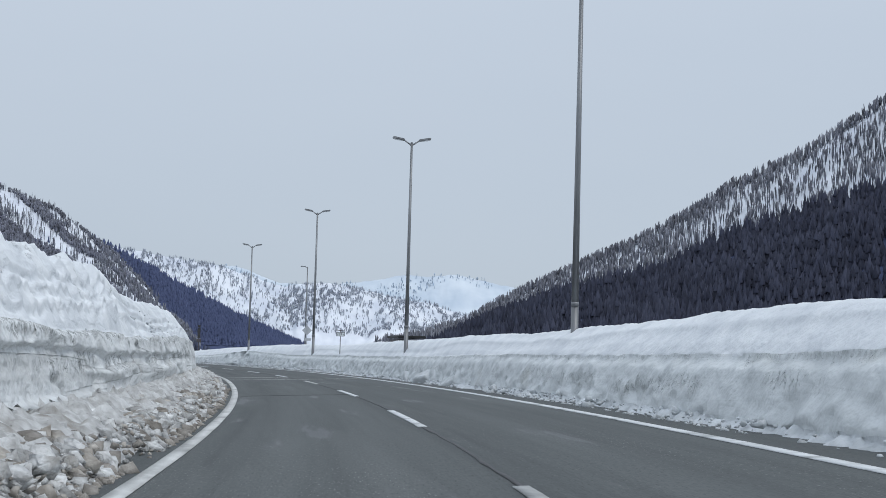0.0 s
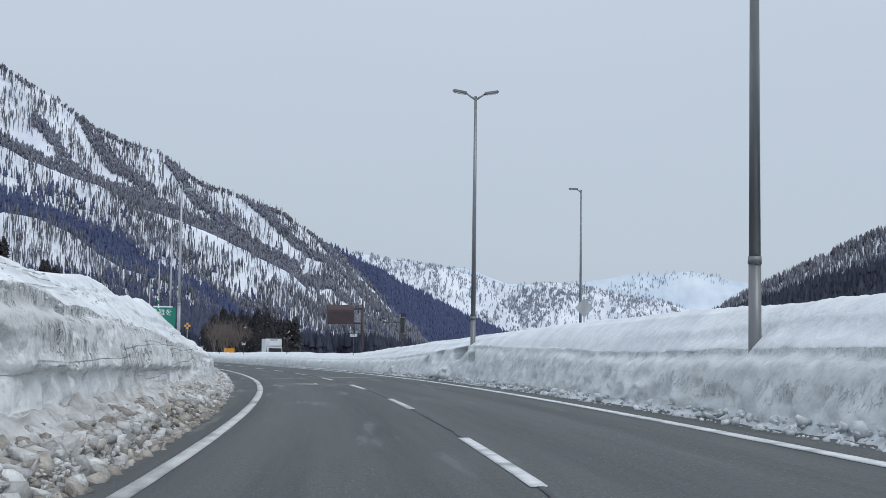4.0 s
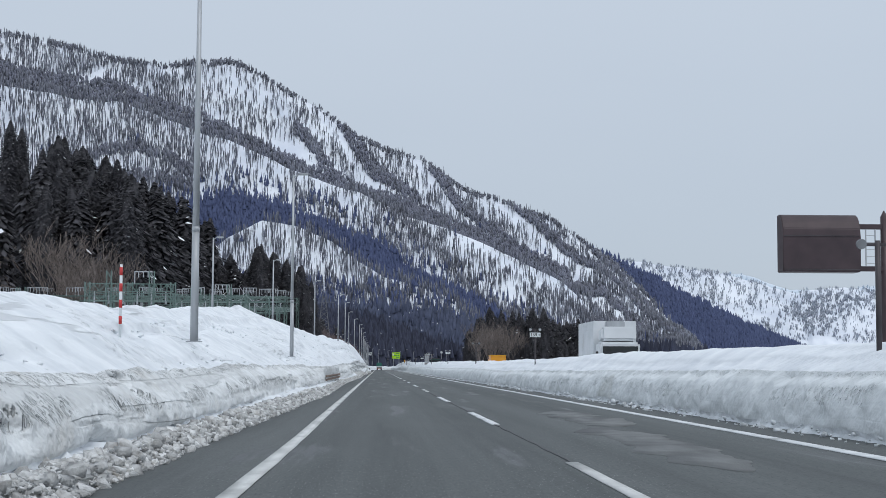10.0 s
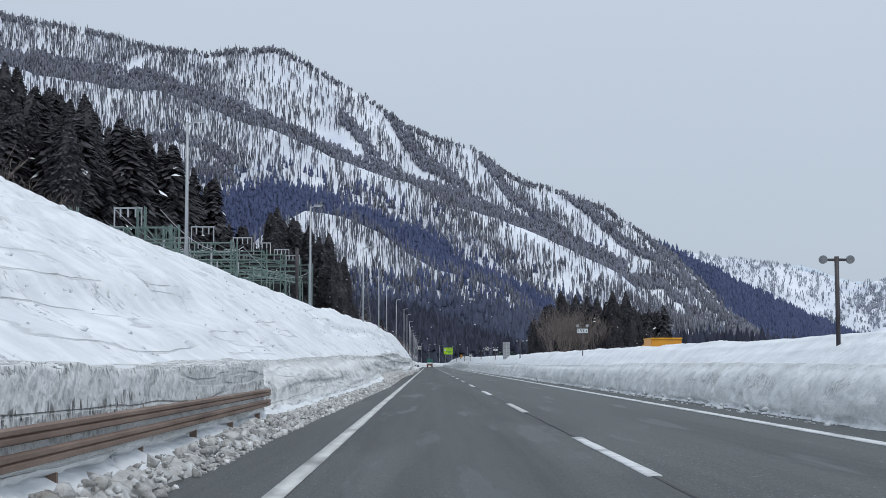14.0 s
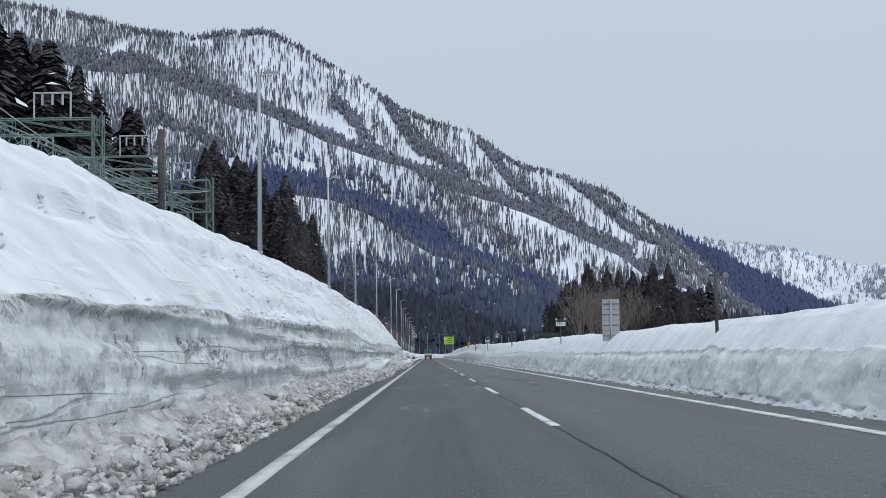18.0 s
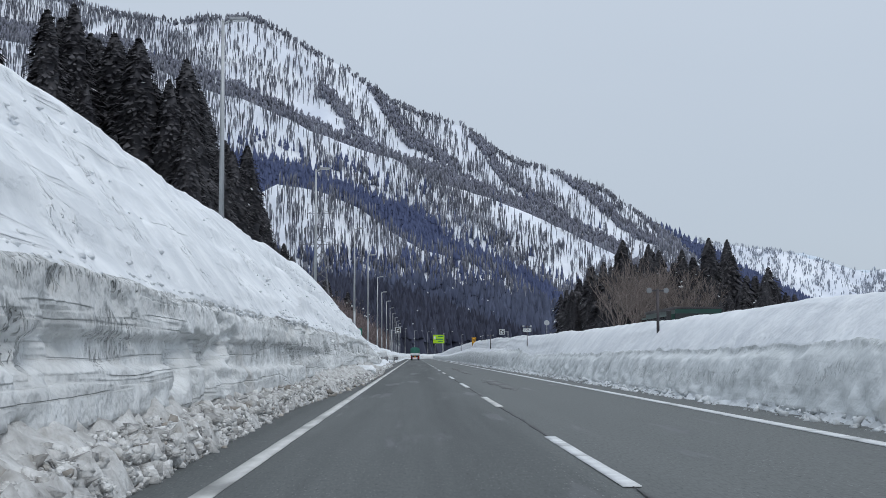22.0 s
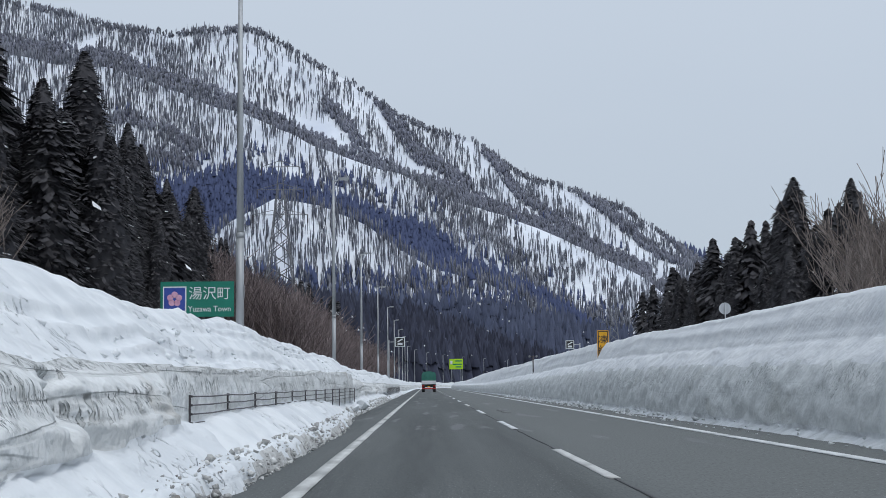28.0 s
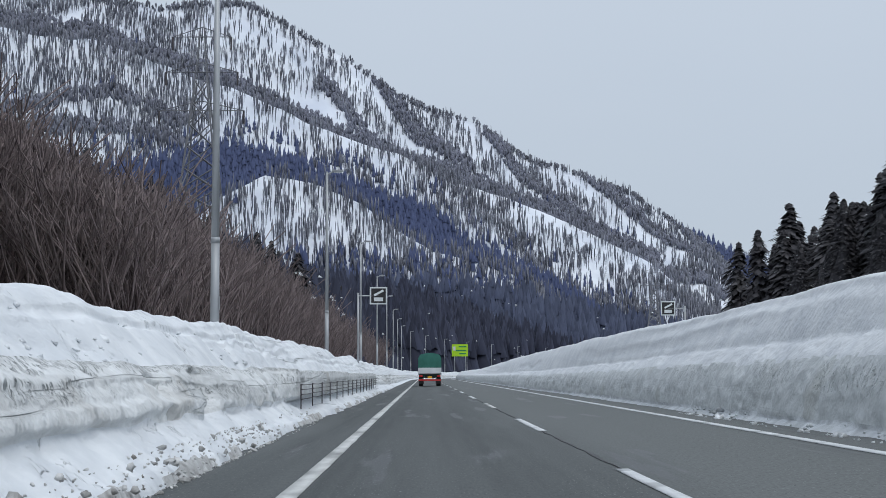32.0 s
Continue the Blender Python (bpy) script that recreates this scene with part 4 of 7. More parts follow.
# ---- street lamps ----
def lamp_post(height, arms, steel):
    """A tapered galvanised column with one or two arms and flat lamp heads; +x reaches over the road."""
    ob = thing("street_lamp", 0, 0, 0)
    part("base_plate", box(0.42, 0.42, 0.03, 0, 0, -0.6, 0.006), steel, ob)
    col = rod((0, 0, -0.6), (0, 0, 2.6), 0.115, 0.105, 14)
    part("lower_column", col, steel, ob, smooth=True)
    part("column", rod((0, 0, 2.6), (0, 0, height), 0.100, 0.058, 14), steel, ob, smooth=True)
    part("collar", rod((0, 0, 2.55), (0, 0, 2.68), 0.118, 0.112, 14), steel, ob, smooth=True)
    part("hatch", box(0.012, 0.12, 0.34, 0.112, 0, 0.9, 0.004), steel, ob)
    for sg in arms:
        part("arm", rod((0, 0, height - 0.12), (sg * (0.42 if len(arms) == 2 else 0.3), 0, height + (0.16 if len(arms) == 2 else 0.06)), 0.045, 0.036, 10), steel, ob, smooth=True)
        hd = part("lamp_head", box(0.62, 0.26, 0.12, sg * (0.68 if len(arms) == 2 else 0.55), 0, height + (0.15 if len(arms) == 2 else 0.03), 0.035, ry=(-10 * sg if len(arms) == 2 else 0)), steel, ob)
        part("lens", box(0.44, 0.2, 0.02, sg * (0.70 if len(arms) == 2 else 0.57), 0, height + (0.135 if len(arms) == 2 else 0.012), 0.005, ry=(-10 * sg if len(arms) == 2 else 0)), GLASS_LAMP, hd)
    part("cap", rod((0, 0, height - 0.02), (0, 0, height + 0.05), 0.065, 0.05, 12), steel, ob)
    return ob


ONE = lamp_post(10.0, (1,), GALV)
tagged(ONE, "tall galvanised street lamp with one arm, rising from the snow bank", "street lamp", "lamps along the verge")
TWO = lamp_post(12.0, (-1, 1), DULL_STEEL)
tagged(TWO, "tall galvanised street lamp with two arms on the snowy median", "street lamp", "lamps on the median")


def stand(ob, s, lat, z, turn=0.0, first=False):
    x, y, a = spot(s, lat)
    m = pose(x, y, z, 0, 0, a + turn)
    if first:
        ob.matrix_basis = m
        return ob
    return copy_thing(ob, m)


VERGE_LAMPS = [(187.8, -7.64, 1.75), (232, -7.63, 2.35), (274, -7.5, 2.4), (320, -7.3, 2.3), (360, -16.2, 1.9), (398.3, -13.75, 2.7), (437, -10.8, 2.6), (479.7, -8.75, 2.8), (520.4, -8.5, 3.2), (561, -8.6, 2.9), (603, -8.0, 2.7)]
VERGE_LAMPS += [(647, -7.3, 2.6), (684, -7.2, 2.6), (725.2, -7.1, 2.2)] + [(768 + 43.5 * k, -7.4, 1.8) for k in range(15)]
for k, (s, lat, z) in enumerate(VERGE_LAMPS):
    stand(ONE, s, lat, z, first=(k == 0))
MEDIAN_LAMPS = [(36.9, 5.85), (72.0, 5.35), (112.1, 5.25), (151.1, 5.3)]
for k, (s, lat) in enumerate(MEDIAN_LAMPS):
    stand(TWO, s, lat, 0.2, first=(k == 0))


# ---- far woods ----
def sample(grid, n, seed, keep, low=0.0, high=1.0):
    """Random places on a ridge's sheet where keep(x, y, z, u, t) allows."""
    x, y, z, uu, tt = grid
    g = np.random.RandomState(seed)
    i0 = 2 + low * (x.shape[0] - 4)
    a = i0 + g.rand(n) * (high - low) * (x.shape[0] - 4)
    b = g.rand(n) * (x.shape[1] - 2)
    i, j = a.astype(int), b.astype(int)
    fa, fb = a - i, b - j

    def at(q):
        return (q[i, j] * (1 - fa) + q[i + 1, j] * fa) * (1 - fb) + (q[i, j + 1] * (1 - fa) + q[i + 1, j + 1] * fa) * fb

    p = [at(q) for q in (x, y, z, uu, tt)]
    ok = (g.rand(n) < keep(*p)) & (p[2] > 0)
    return np.stack(p[:3], -1)[ok]


def spindle_mesh(name, p, h, w, mat, seed):
    """Slender leafless crowns: six-faced spindles, slightly leaning."""
    g = np.random.RandomState(seed)
    n = len(p)
    lean = (g.rand(n, 2) - 0.5) * 0.16 * h[:, None]
    a0 = g.rand(n) * 6.28
    v = np.zeros((n, 5, 3))
    v[:, 0] = p - np.stack([0 * h, 0 * h, 0.12 * h], -1)
    v[:, 4] = p + np.stack([lean[:, 0], lean[:, 1], h], -1)
    for k in range(3):
        r = w * (0.35 + 0.5 * g.rand(n))
        v[:, 1 + k] = p + np.stack([r * np.cos(a0 + 2.09 * k) + lean[:, 0] * 0.6, r * np.sin(a0 + 2.09 * k) + lean[:, 1] * 0.6, h * (0.5 + 0.4 * g.rand(n))], -1)
    f = np.array([(0, 2, 1), (0, 3, 2), (0, 1, 3), (4, 1, 2), (4, 2, 3), (4, 3, 1)])
    return mesh_of(name, v.reshape(-1, 3), (np.arange(n)[:, None, None] * 5 + f[None]).reshape(-1, 3), mat)


def cone_mesh(name, p, h, w, mat, seed):
    """Conifers seen from far off: two ragged tiers each."""
    g = np.random.RandomState(seed)
    n = len(p)
    m = 5
    v = np.zeros((n, 2 * (m + 1), 3))
    f = []
    for tier, (z0, z1, r) in enumerate(((-0.05, 0.78, 1.0), (0.4, 1.0, 0.62))):
        o = tier * (m + 1)
        a0 = g.rand(n) * 6.28
        v[:, o + m] = p + np.stack([0 * h, 0 * h, h * z1], -1)
        for k in range(m):
            rr = 0.5 * w * r * (0.7 + 0.6 * g.rand(n))
            v[:, o + k] = p + np.stack([rr * np.cos(a0 + 6.283 * k / m), rr * np.sin(a0 + 6.283 * k / m), h * (z0 + 0.12 * g.rand(n))], -1)
            f.append((o + k, o + (k + 1) % m, o + m))
    f = np.array(f)
    return mesh_of(name, v.reshape(-1, 3), (np.arange(n)[:, None, None] * 2 * (m + 1) + f[None]).reshape(-1, 3), mat)


def bare_wood(name, grid, n, seed, keep, h, w, label, mat=None, **more):
    p = sample(grid, n, seed, keep, **more)
    g = np.random.RandomState(seed + 1)
    hh = h * (0.55 + 0.75 * g.rand(len(p)))
    tagged(new(name, spindle_mesh(name, p, hh, w * (0.5 + 0.9 * g.rand(len(p))), mat or BARE_FAR, seed)), label, "bare woods", kind="stuff")


def conifer_wood(name, grid, n, seed, keep, h, w, label, mat=None, **more):
    p = sample(grid, n, seed, keep, **more)
    g = np.random.RandomState(seed + 1)
    hh = h * (0.6 + 0.7 * g.rand(len(p)))
    tagged(new(name, cone_mesh(name, p, hh, w * (0.7 + 0.6 * g.rand(len(p))), mat or CEDAR_FAR, seed)), label, "conifer forest", kind="stuff")


def above(crest, x, y, z):
    """How far a place stands above a nearer crest, as seen from the valley, in radians."""
    c = np.array(crest, float)
    return z / (y - 450) - np.interp(x / (y - 450), c[:, 0] / (c[:, 1] - 450), c[:, 2] / (c[:, 1] - 450))


def stripes(t, u, run, k):
    """Trees standing in rows down the fall line, with strips of snow between them: -1 to 1."""
    return 2.4 * fbm(t * 0.24 + k, u * run / 34.0, 2) + 0.9 * fbm(t * 0.6 + k, u * run / 12.0, 2)


def rib_side(t, u, lean, width, k):
    """Ribs that run slantwise down the mountain: 0..1 across each, the shaded side first."""
    p = (t - lean * u) / width + 1.1 * fbm(t * 0.004 + k, u * 2.0, 3)
    return p - np.floor(p)


def keep_summit(x, y, z, u, t):
    d = 0.36 + 0.6 * stripes(t, u, 720, 3) + 0.7 * fbm((t + 330 * u) * 0.012, u * 2.0, 3)
    d = np.where(x < -300, d + 0.33, d)
    # fewer trees whiten the lit side of each rib
    side = rib_side(t, u, 700, 190, 3)
    d = np.where((side > 0.75) & (x > -260), d - 0.25, d)
    scree = ((x + 118) / 64) ** 2 + ((z - 334 + 0.55 * (x + 118)) / 26) ** 2
    chute = ((x + 475 - 0.6 * (z - 465)) / 13) ** 2 + ((z - 465) / 36) ** 2
    saddle = ((x + 365) / 26) ** 2 + ((z - 505) / 12) ** 2
    d = np.where((scree < 1) | (chute < 1) | (saddle < 1), d * 0.10, d)
    return np.clip(np.where(u < 0.015, 0.0, d), 0.0, 1)


def keep_gully(x, y, z, u, t):
    """Dense woods in the gully behind the spur; on the ribs they stand in for shadow bands."""
    gap = above(SPUR, x, y, z)
    deep = np.interp(x, [-420, -100, 300], [0.0125, 0.006, 0.008]) * (0.85 + 0.5 * fbm(t * 0.02, u * 0 + 4, 3))
    side = rib_side(t, u, 700, 190, 3)
    return np.where((gap > -0.004) & (gap < deep) & (x < 330), 0.95, np.where((side < 0.30) & (u > 0.03) & (x > -150), 0.75, 0.0))


def belts(x, z):
    """Two close-grown belts that cross the near side of the spur."""
    a = np.abs(z - np.interp(x, [-436, -412, -377, -337, -301, -272], [266, 278, 297, 306, 294, 272])) + np.where((x < -440) | (x > -262), 99, 0)
    b = np.abs(z - np.interp(x, [-400, -346, -296, -262], [246, 256, 260, 244])) + np.where((x < -400) | (x > -255), 99, 0)
    return np.minimum(a, b)


def keep_belts(x, y, z, u, t):
    return np.where(belts(x, z) < 10 + 12 * fbm(t * 0.03, u * 0, 3), 0.95, 0.0)


def keep_spur(x, y, z, u, t):
    d = np.where(x < -250, 0.56, np.where(x < -120, 0.36, 0.30)) + 0.6 * stripes(t, u, 560, 40) + 0.7 * fbm((t + 260 * u) * 0.014 + 40, u * 1.6, 3)
    # added trees imitate the shadow bands along the spur's ribs
    side = rib_side(t, u, 520, 210, 8)
    d = d + np.where((side < 0.22) & (x > -120), 0.55, 0.0)
    field = ((x - 230) / 120) ** 2 + ((z - 140 + 0.62 * (x - 230)) / 15) ** 2
    return np.clip(np.where(field < 1, d * 0.12, d), 0.02, 1)


bare_wood("gully_woods", G_SUMMIT, 110000, 31, keep_gully, 10, 3.8, "dense leafless woods in the gully, and rib shadow bands drawn as woods", BARE_DENSE, high=0.85)
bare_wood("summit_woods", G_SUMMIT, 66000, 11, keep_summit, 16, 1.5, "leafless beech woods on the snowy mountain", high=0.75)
bare_wood("summit_crest_woods", G_SUMMIT, 2600, 12, lambda x, y, z, u, t: np.clip(0.75 + 2 * fbm(t * 0.02, u * 0, 3), 0.2, 1), 8, 3.6, "leafless trees along the mountain crest", high=0.02)
conifer_wood("summit_conifers", G_SUMMIT, 900, 13, lambda x, y, z, u, t: np.clip(fbm(t * 0.01 + 9, u * 4, 3) * 4 - 0.5, 0, 1), 13, 6, "scattered conifers on the mountain", high=0.7)
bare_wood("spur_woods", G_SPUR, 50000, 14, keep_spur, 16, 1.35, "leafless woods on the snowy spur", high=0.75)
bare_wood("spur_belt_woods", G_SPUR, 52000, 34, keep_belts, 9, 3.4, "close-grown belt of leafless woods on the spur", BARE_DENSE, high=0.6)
conifer_wood("spur_conifers", G_SPUR, 5200, 15, lambda x, y, z, u, t: np.where(above(CEDAR_SPUR, x, y, z) < 0.010 + 0.010 * fbm(t * 0.05, u * 0, 3), 0.75, np.clip(fbm(t * 0.012, u * 5 + 3, 3) * 3 - 0.6, 0, 0.3)), 14, 5, "dark conifers scattered down the spur", high=0.9)
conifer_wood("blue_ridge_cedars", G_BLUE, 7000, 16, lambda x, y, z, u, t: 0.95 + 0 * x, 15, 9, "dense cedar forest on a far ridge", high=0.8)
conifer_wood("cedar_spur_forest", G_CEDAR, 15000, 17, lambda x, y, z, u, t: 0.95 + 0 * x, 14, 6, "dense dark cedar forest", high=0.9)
bare_wood("hump_woods", G_HUMP, 11000, 18, lambda x, y, z, u, t: np.clip(0.45 + 0.6 * stripes(t * 1.2, u, 300, 7), 0.03, 1), 15, 1.1, "leafless trees on the rounded snowy hill", high=0.8)
conifer_wood("hump_conifers", G_HUMP, 1500, 19, lambda x, y, z, u, t: np.where(above(FOOT, x, y, z) < -0.004 + 0.012 * vnoise(t * 0.03, t * 0), 0.9, 0.01), 15, 6, "conifers at the foot of the snowy hill", high=0.95)
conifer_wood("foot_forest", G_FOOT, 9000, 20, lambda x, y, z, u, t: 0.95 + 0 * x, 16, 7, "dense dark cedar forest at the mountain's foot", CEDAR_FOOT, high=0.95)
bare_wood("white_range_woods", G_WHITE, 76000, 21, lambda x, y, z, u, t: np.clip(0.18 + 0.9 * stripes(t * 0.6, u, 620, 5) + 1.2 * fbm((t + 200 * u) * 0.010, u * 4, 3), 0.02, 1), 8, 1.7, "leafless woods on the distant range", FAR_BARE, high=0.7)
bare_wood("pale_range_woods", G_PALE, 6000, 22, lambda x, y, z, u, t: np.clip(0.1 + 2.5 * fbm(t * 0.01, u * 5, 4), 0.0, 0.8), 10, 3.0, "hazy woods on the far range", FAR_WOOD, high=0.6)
bare_wood("east_woods", G_EAST, 20000, 23, lambda x, y, z, u, t: np.clip(0.50 + 1.0 * stripes(t * 1.3, u, 420, 9) + 0.8 * fbm(t * 0.02, u * 4, 3), 0.05, 1), 12, 1.5, "leafless woods on the eastern mountainside", high=0.7)
bare_wood("east_crest_woods", G_EAST, 900, 24, lambda x, y, z, u, t: 0.9 + 0 * x, 11, 3.0, "leafless trees along the eastern crest", high=0.02)
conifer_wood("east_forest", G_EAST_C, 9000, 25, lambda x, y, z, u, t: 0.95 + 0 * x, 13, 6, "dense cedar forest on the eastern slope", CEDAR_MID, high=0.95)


# ---- wooded hillside by the verge ----
def hill_z(s, lat):
    s, a = np.asarray(s, float), np.abs(np.asarray(lat, float))
    rise = np.clip((s - 440) / 190, 0, 1)
    slope = np.interp(s, [440, 640, 760, 900, 1250], [0.35, 0.45, 0.52, 0.55, 0.35])
    return 0.9 + rise * np.minimum(slope * np.clip(a - 15, 0, None), 34)


def hillside():
    s = np.arange(420, 1480, 6.0)
    lats = -np.r_[12.0, 15, 18, 22, 27, 33, 40, 50, 62, 78, 100, 140]
    ss, ll = np.meshgrid(s, lats, indexing="ij")
    z = hill_z(ss, ll) + fbm(ss * 0.05, ll * 0.08, 4) * np.clip(np.abs(ll) - 14, 0, 6) * 0.5
    x, y = on_road(ss, ll)
    i = np.arange(ss.size).reshape(ss.shape)
    f = np.stack([i[:-1, :-1], i[:-1, 1:], i[1:, 1:], i[1:, :-1]], -1).reshape(-1, 4)[:, ::-1]
    tagged(new("hillside", mesh_of("hillside", np.stack([x, y, z], -1).reshape(-1, 3), f, LITTER, True)), "steep wooded hillside above the verge", "hillside", kind="structure")


hillside()


def cedar_meshes(seed, h=18.0):
    """A trunk, a crown of small drooping sprays round a dark core, and a little snow caught on it."""
    g = np.random.RandomState(seed)
    trunk = rod((0, 0, -0.8), (0, 0, h * 0.97), 0.26, 0.03, 8)
    verts, faces, which = [], [], []
    lean = g.rand() * 6.28

    def reach(q, a):
        return 0.205 * h * (1 - q) ** 0.60 * float(0.72 + 0.55 * vnoise(q * 8 + seed, math.cos(a - lean) * 2.0 + 3)) + 0.10

    n, m = 16, 11
    for i in range(n):
        q = 0.03 + 0.95 * i / (n - 1)
        for k in range(m):
            a = 6.283 * k / m
            r = 0.66 * reach(q, a) * (0.75 + 0.5 * g.rand())
            verts.append((r * math.cos(a), r * math.sin(a), h * q - 0.25 * r))
    for i in range(n - 1):
        for k in range(m):
            o, e = i * m + k, i * m + (k + 1) % m
            faces += [(o, e, e + m), (o, e + m, o + m)]
            which += [0, 0]
    for k in range(2700):
        q = g.rand() ** 0.9
        z = h * (0.03 + 0.97 * q)
        a = g.rand() * 6.283
        r1 = reach(q, a) * (0.70 + 0.42 * g.rand())
        long = min(r1, 0.35 + 0.55 * g.rand())
        r0 = r1 - long
        wid = 0.10 + 0.14 * g.rand()
        droop = long * (0.1 + 0.8 * g.rand())
        dx, dy = math.cos(a), math.sin(a)
        mid = (r0 + r1) / 2
        o = len(verts)
        verts += [(r0 * dx, r0 * dy, z), (mid * dx - wid * dy, mid * dy + wid * dx, z - 0.5 * droop - 0.05), (r1 * dx, r1 * dy, z - droop), (mid * dx + wid * dy, mid * dy - wid * dx, z - 0.5 * droop - 0.05)]
        faces += [(o, o + 1, o + 2), (o, o + 2, o + 3)]
        white = 1 if g.rand() < 0.006 else 0
        which += [white, white]
    return trunk, mesh_of("crown", verts, np.array(faces), [CEDAR, SNOW], False, which)


def cedar(seed):
    ob = thing("cedar_tree", 0, 0, 0, 0, "tall dark cedar with drooping boughs and specks of snow", "tree", "cedars")
    trunk, crown = cedar_meshes(seed)
    part("trunk", trunk, BARK, ob)
    new("crown", crown).parent = ob
    return ob


def twig_mesh(name, seed, h, spread, levels, mat, start=0.18, kids=(3, 5), stems=5, least=0.018):
    """A leafless crown: limbs that fork again and again, as tapered three-sided bars."""
    g = np.random.RandomState(seed)
    segs = []

    def grow(p, d, length, r, level):
        bend = Vector((g.rand() - 0.5, g.rand() - 0.5, 0.15)) * 0.35
        m = p + d * length * 0.5
        e = m + (d + bend).normalized() * length * 0.5
        segs.append((p, m, r, r * 0.8))
        segs.append((m, e, r * 0.8, r * 0.55))
        if level <= 0:
            return
        for k in range(g.randint(kids[0], kids[1] + 1)):
            f = 0.35 + 0.65 * g.rand()
            q = p + d * length * f if f < 0.5 else m + (e - m) * (f - 0.5) * 2
            side = Vector((g.rand() - 0.5, g.rand() - 0.5, 0.1 + 0.35 * g.rand())).normalized()
            grow(q, (d * 0.75 + side * spread).normalized(), length * (0.52 + 0.22 * g.rand()), r * 0.5, level - 1)

    for k in range(stems):
        a = 6.283 * k / stems + g.rand()
        grow(Vector((0.1 * math.cos(a), 0.1 * math.sin(a), h * start * (0.2 + g.rand()))), Vector((spread * 0.55 * math.cos(a), spread * 0.55 * math.sin(a), 1)).normalized(), h * 0.5, h * 0.008, levels)
    v, f = [], []
    for a, b, r0, r1 in segs:
        d = (b - a).normalized()
        u = d.orthogonal().normalized()
        w = d.cross(u)
        o = len(v)
        for q, r in ((a, r0), (b, r1)):
            for k in range(3):
                v.append(q + (u * math.cos(2.094 * k) + w * math.sin(2.094 * k)) * max(r, least))
        f += [(o, o + 1, o + 4), (o, o + 4, o + 3), (o + 1, o + 2, o + 5), (o + 1, o + 5, o + 4), (o + 2, o, o + 3), (o + 2, o + 3, o + 5)]
    return mesh_of(name, np.array([tuple(q) for q in v]), np.array(f), mat)


def bare_tree(seed, h, spread, label):
    ob = thing("bare_tree", 0, 0, 0, 0, label, "tree", "bare trees")
    part("trunk", rod((0, 0, -0.6), (0.1, 0, h * 0.3), h * 0.014, h * 0.009, 8), BARK, ob)
    new("crown", twig_mesh("crown", seed, h, spread, 3, BARK, start=0.06, kids=(3, 4), stems=10, least=0.026)).parent = ob
    return ob


GROVE = [cedar(k) for k in (101, 102, 103, 104)]
used = set()


def plant(kinds, k, s, lat, z, size, seed):
    g = np.random.RandomState(seed)
    x, y, _ = spot(s, lat)
    ob = kinds[k % len(kinds)]
    m = pose(x, y, z, 0, 0, g.rand() * 360)
    sc = Matrix.Diagonal((size * (0.85 + 0.3 * g.rand()), size * (0.85 + 0.3 * g.rand()), size, 1))
    if ob.name not in used:
        used.add(ob.name)
        ob.matrix_basis = m @ sc
        return ob
    made = copy_thing(ob, m)
    made.matrix_basis = m @ sc
    return made


def grove(n, s0, s1, l0, l1, size, seed, base=None):
    g = np.random.RandomState(seed)
    for k in range(n):
        s, lat = s0 + (s1 - s0) * (k + g.rand()) / n, l0 + (l1 - l0) * g.rand() ** 1.3
        z = float(hill_z(s, lat)) if base is None else base
        plant(GROVE, g.randint(4), s, lat, z - 0.2, size * (0.75 + 0.45 * g.rand()), seed * 100 + k)


def light_cedar(seed, h=18.0):
    """A cedar for the depth of a wood: a ragged core and few, larger sprays."""
    g = np.random.RandomState(seed)
    verts, faces, which = [], [], []

    def reach(q, a):
        return 0.215 * h * (1 - q) ** 0.55 * float(0.65 + 0.7 * vnoise(q * 9 + seed, math.cos(a) * 2.0 + 3)) + 0.12

    for k in range(640):
        q = g.rand() ** 0.85
        a = g.rand() * 6.283
        r1 = reach(q, a) * (0.55 + 0.55 * g.rand())
        r0 = max(0.0, r1 - 0.9 - 0.8 * g.rand())
        wid, droop, z = 0.22 + 0.26 * g.rand(), (r1 - r0) * (0.2 + 0.7 * g.rand()), h * (0.02 + 0.98 * q)
        dx, dy, mid = math.cos(a), math.sin(a), (r0 + r1) / 2
        o = len(verts)
        verts += [(r0 * dx, r0 * dy, z + 0.2), (mid * dx - wid * dy, mid * dy + wid * dx, z - 0.5 * droop), (r1 * dx, r1 * dy, z - droop), (mid * dx + wid * dy, mid * dy - wid * dx, z - 0.5 * droop)]
        faces += [(o, o + 1, o + 2), (o, o + 2, o + 3)]
        white = 1 if g.rand() < 0.008 else 0
        which += [white, white]
    return np.array(verts), np.array(faces), np.array(which)


LIGHT_CEDARS = [light_cedar(k) for k in (111, 112, 113, 114, 115)]


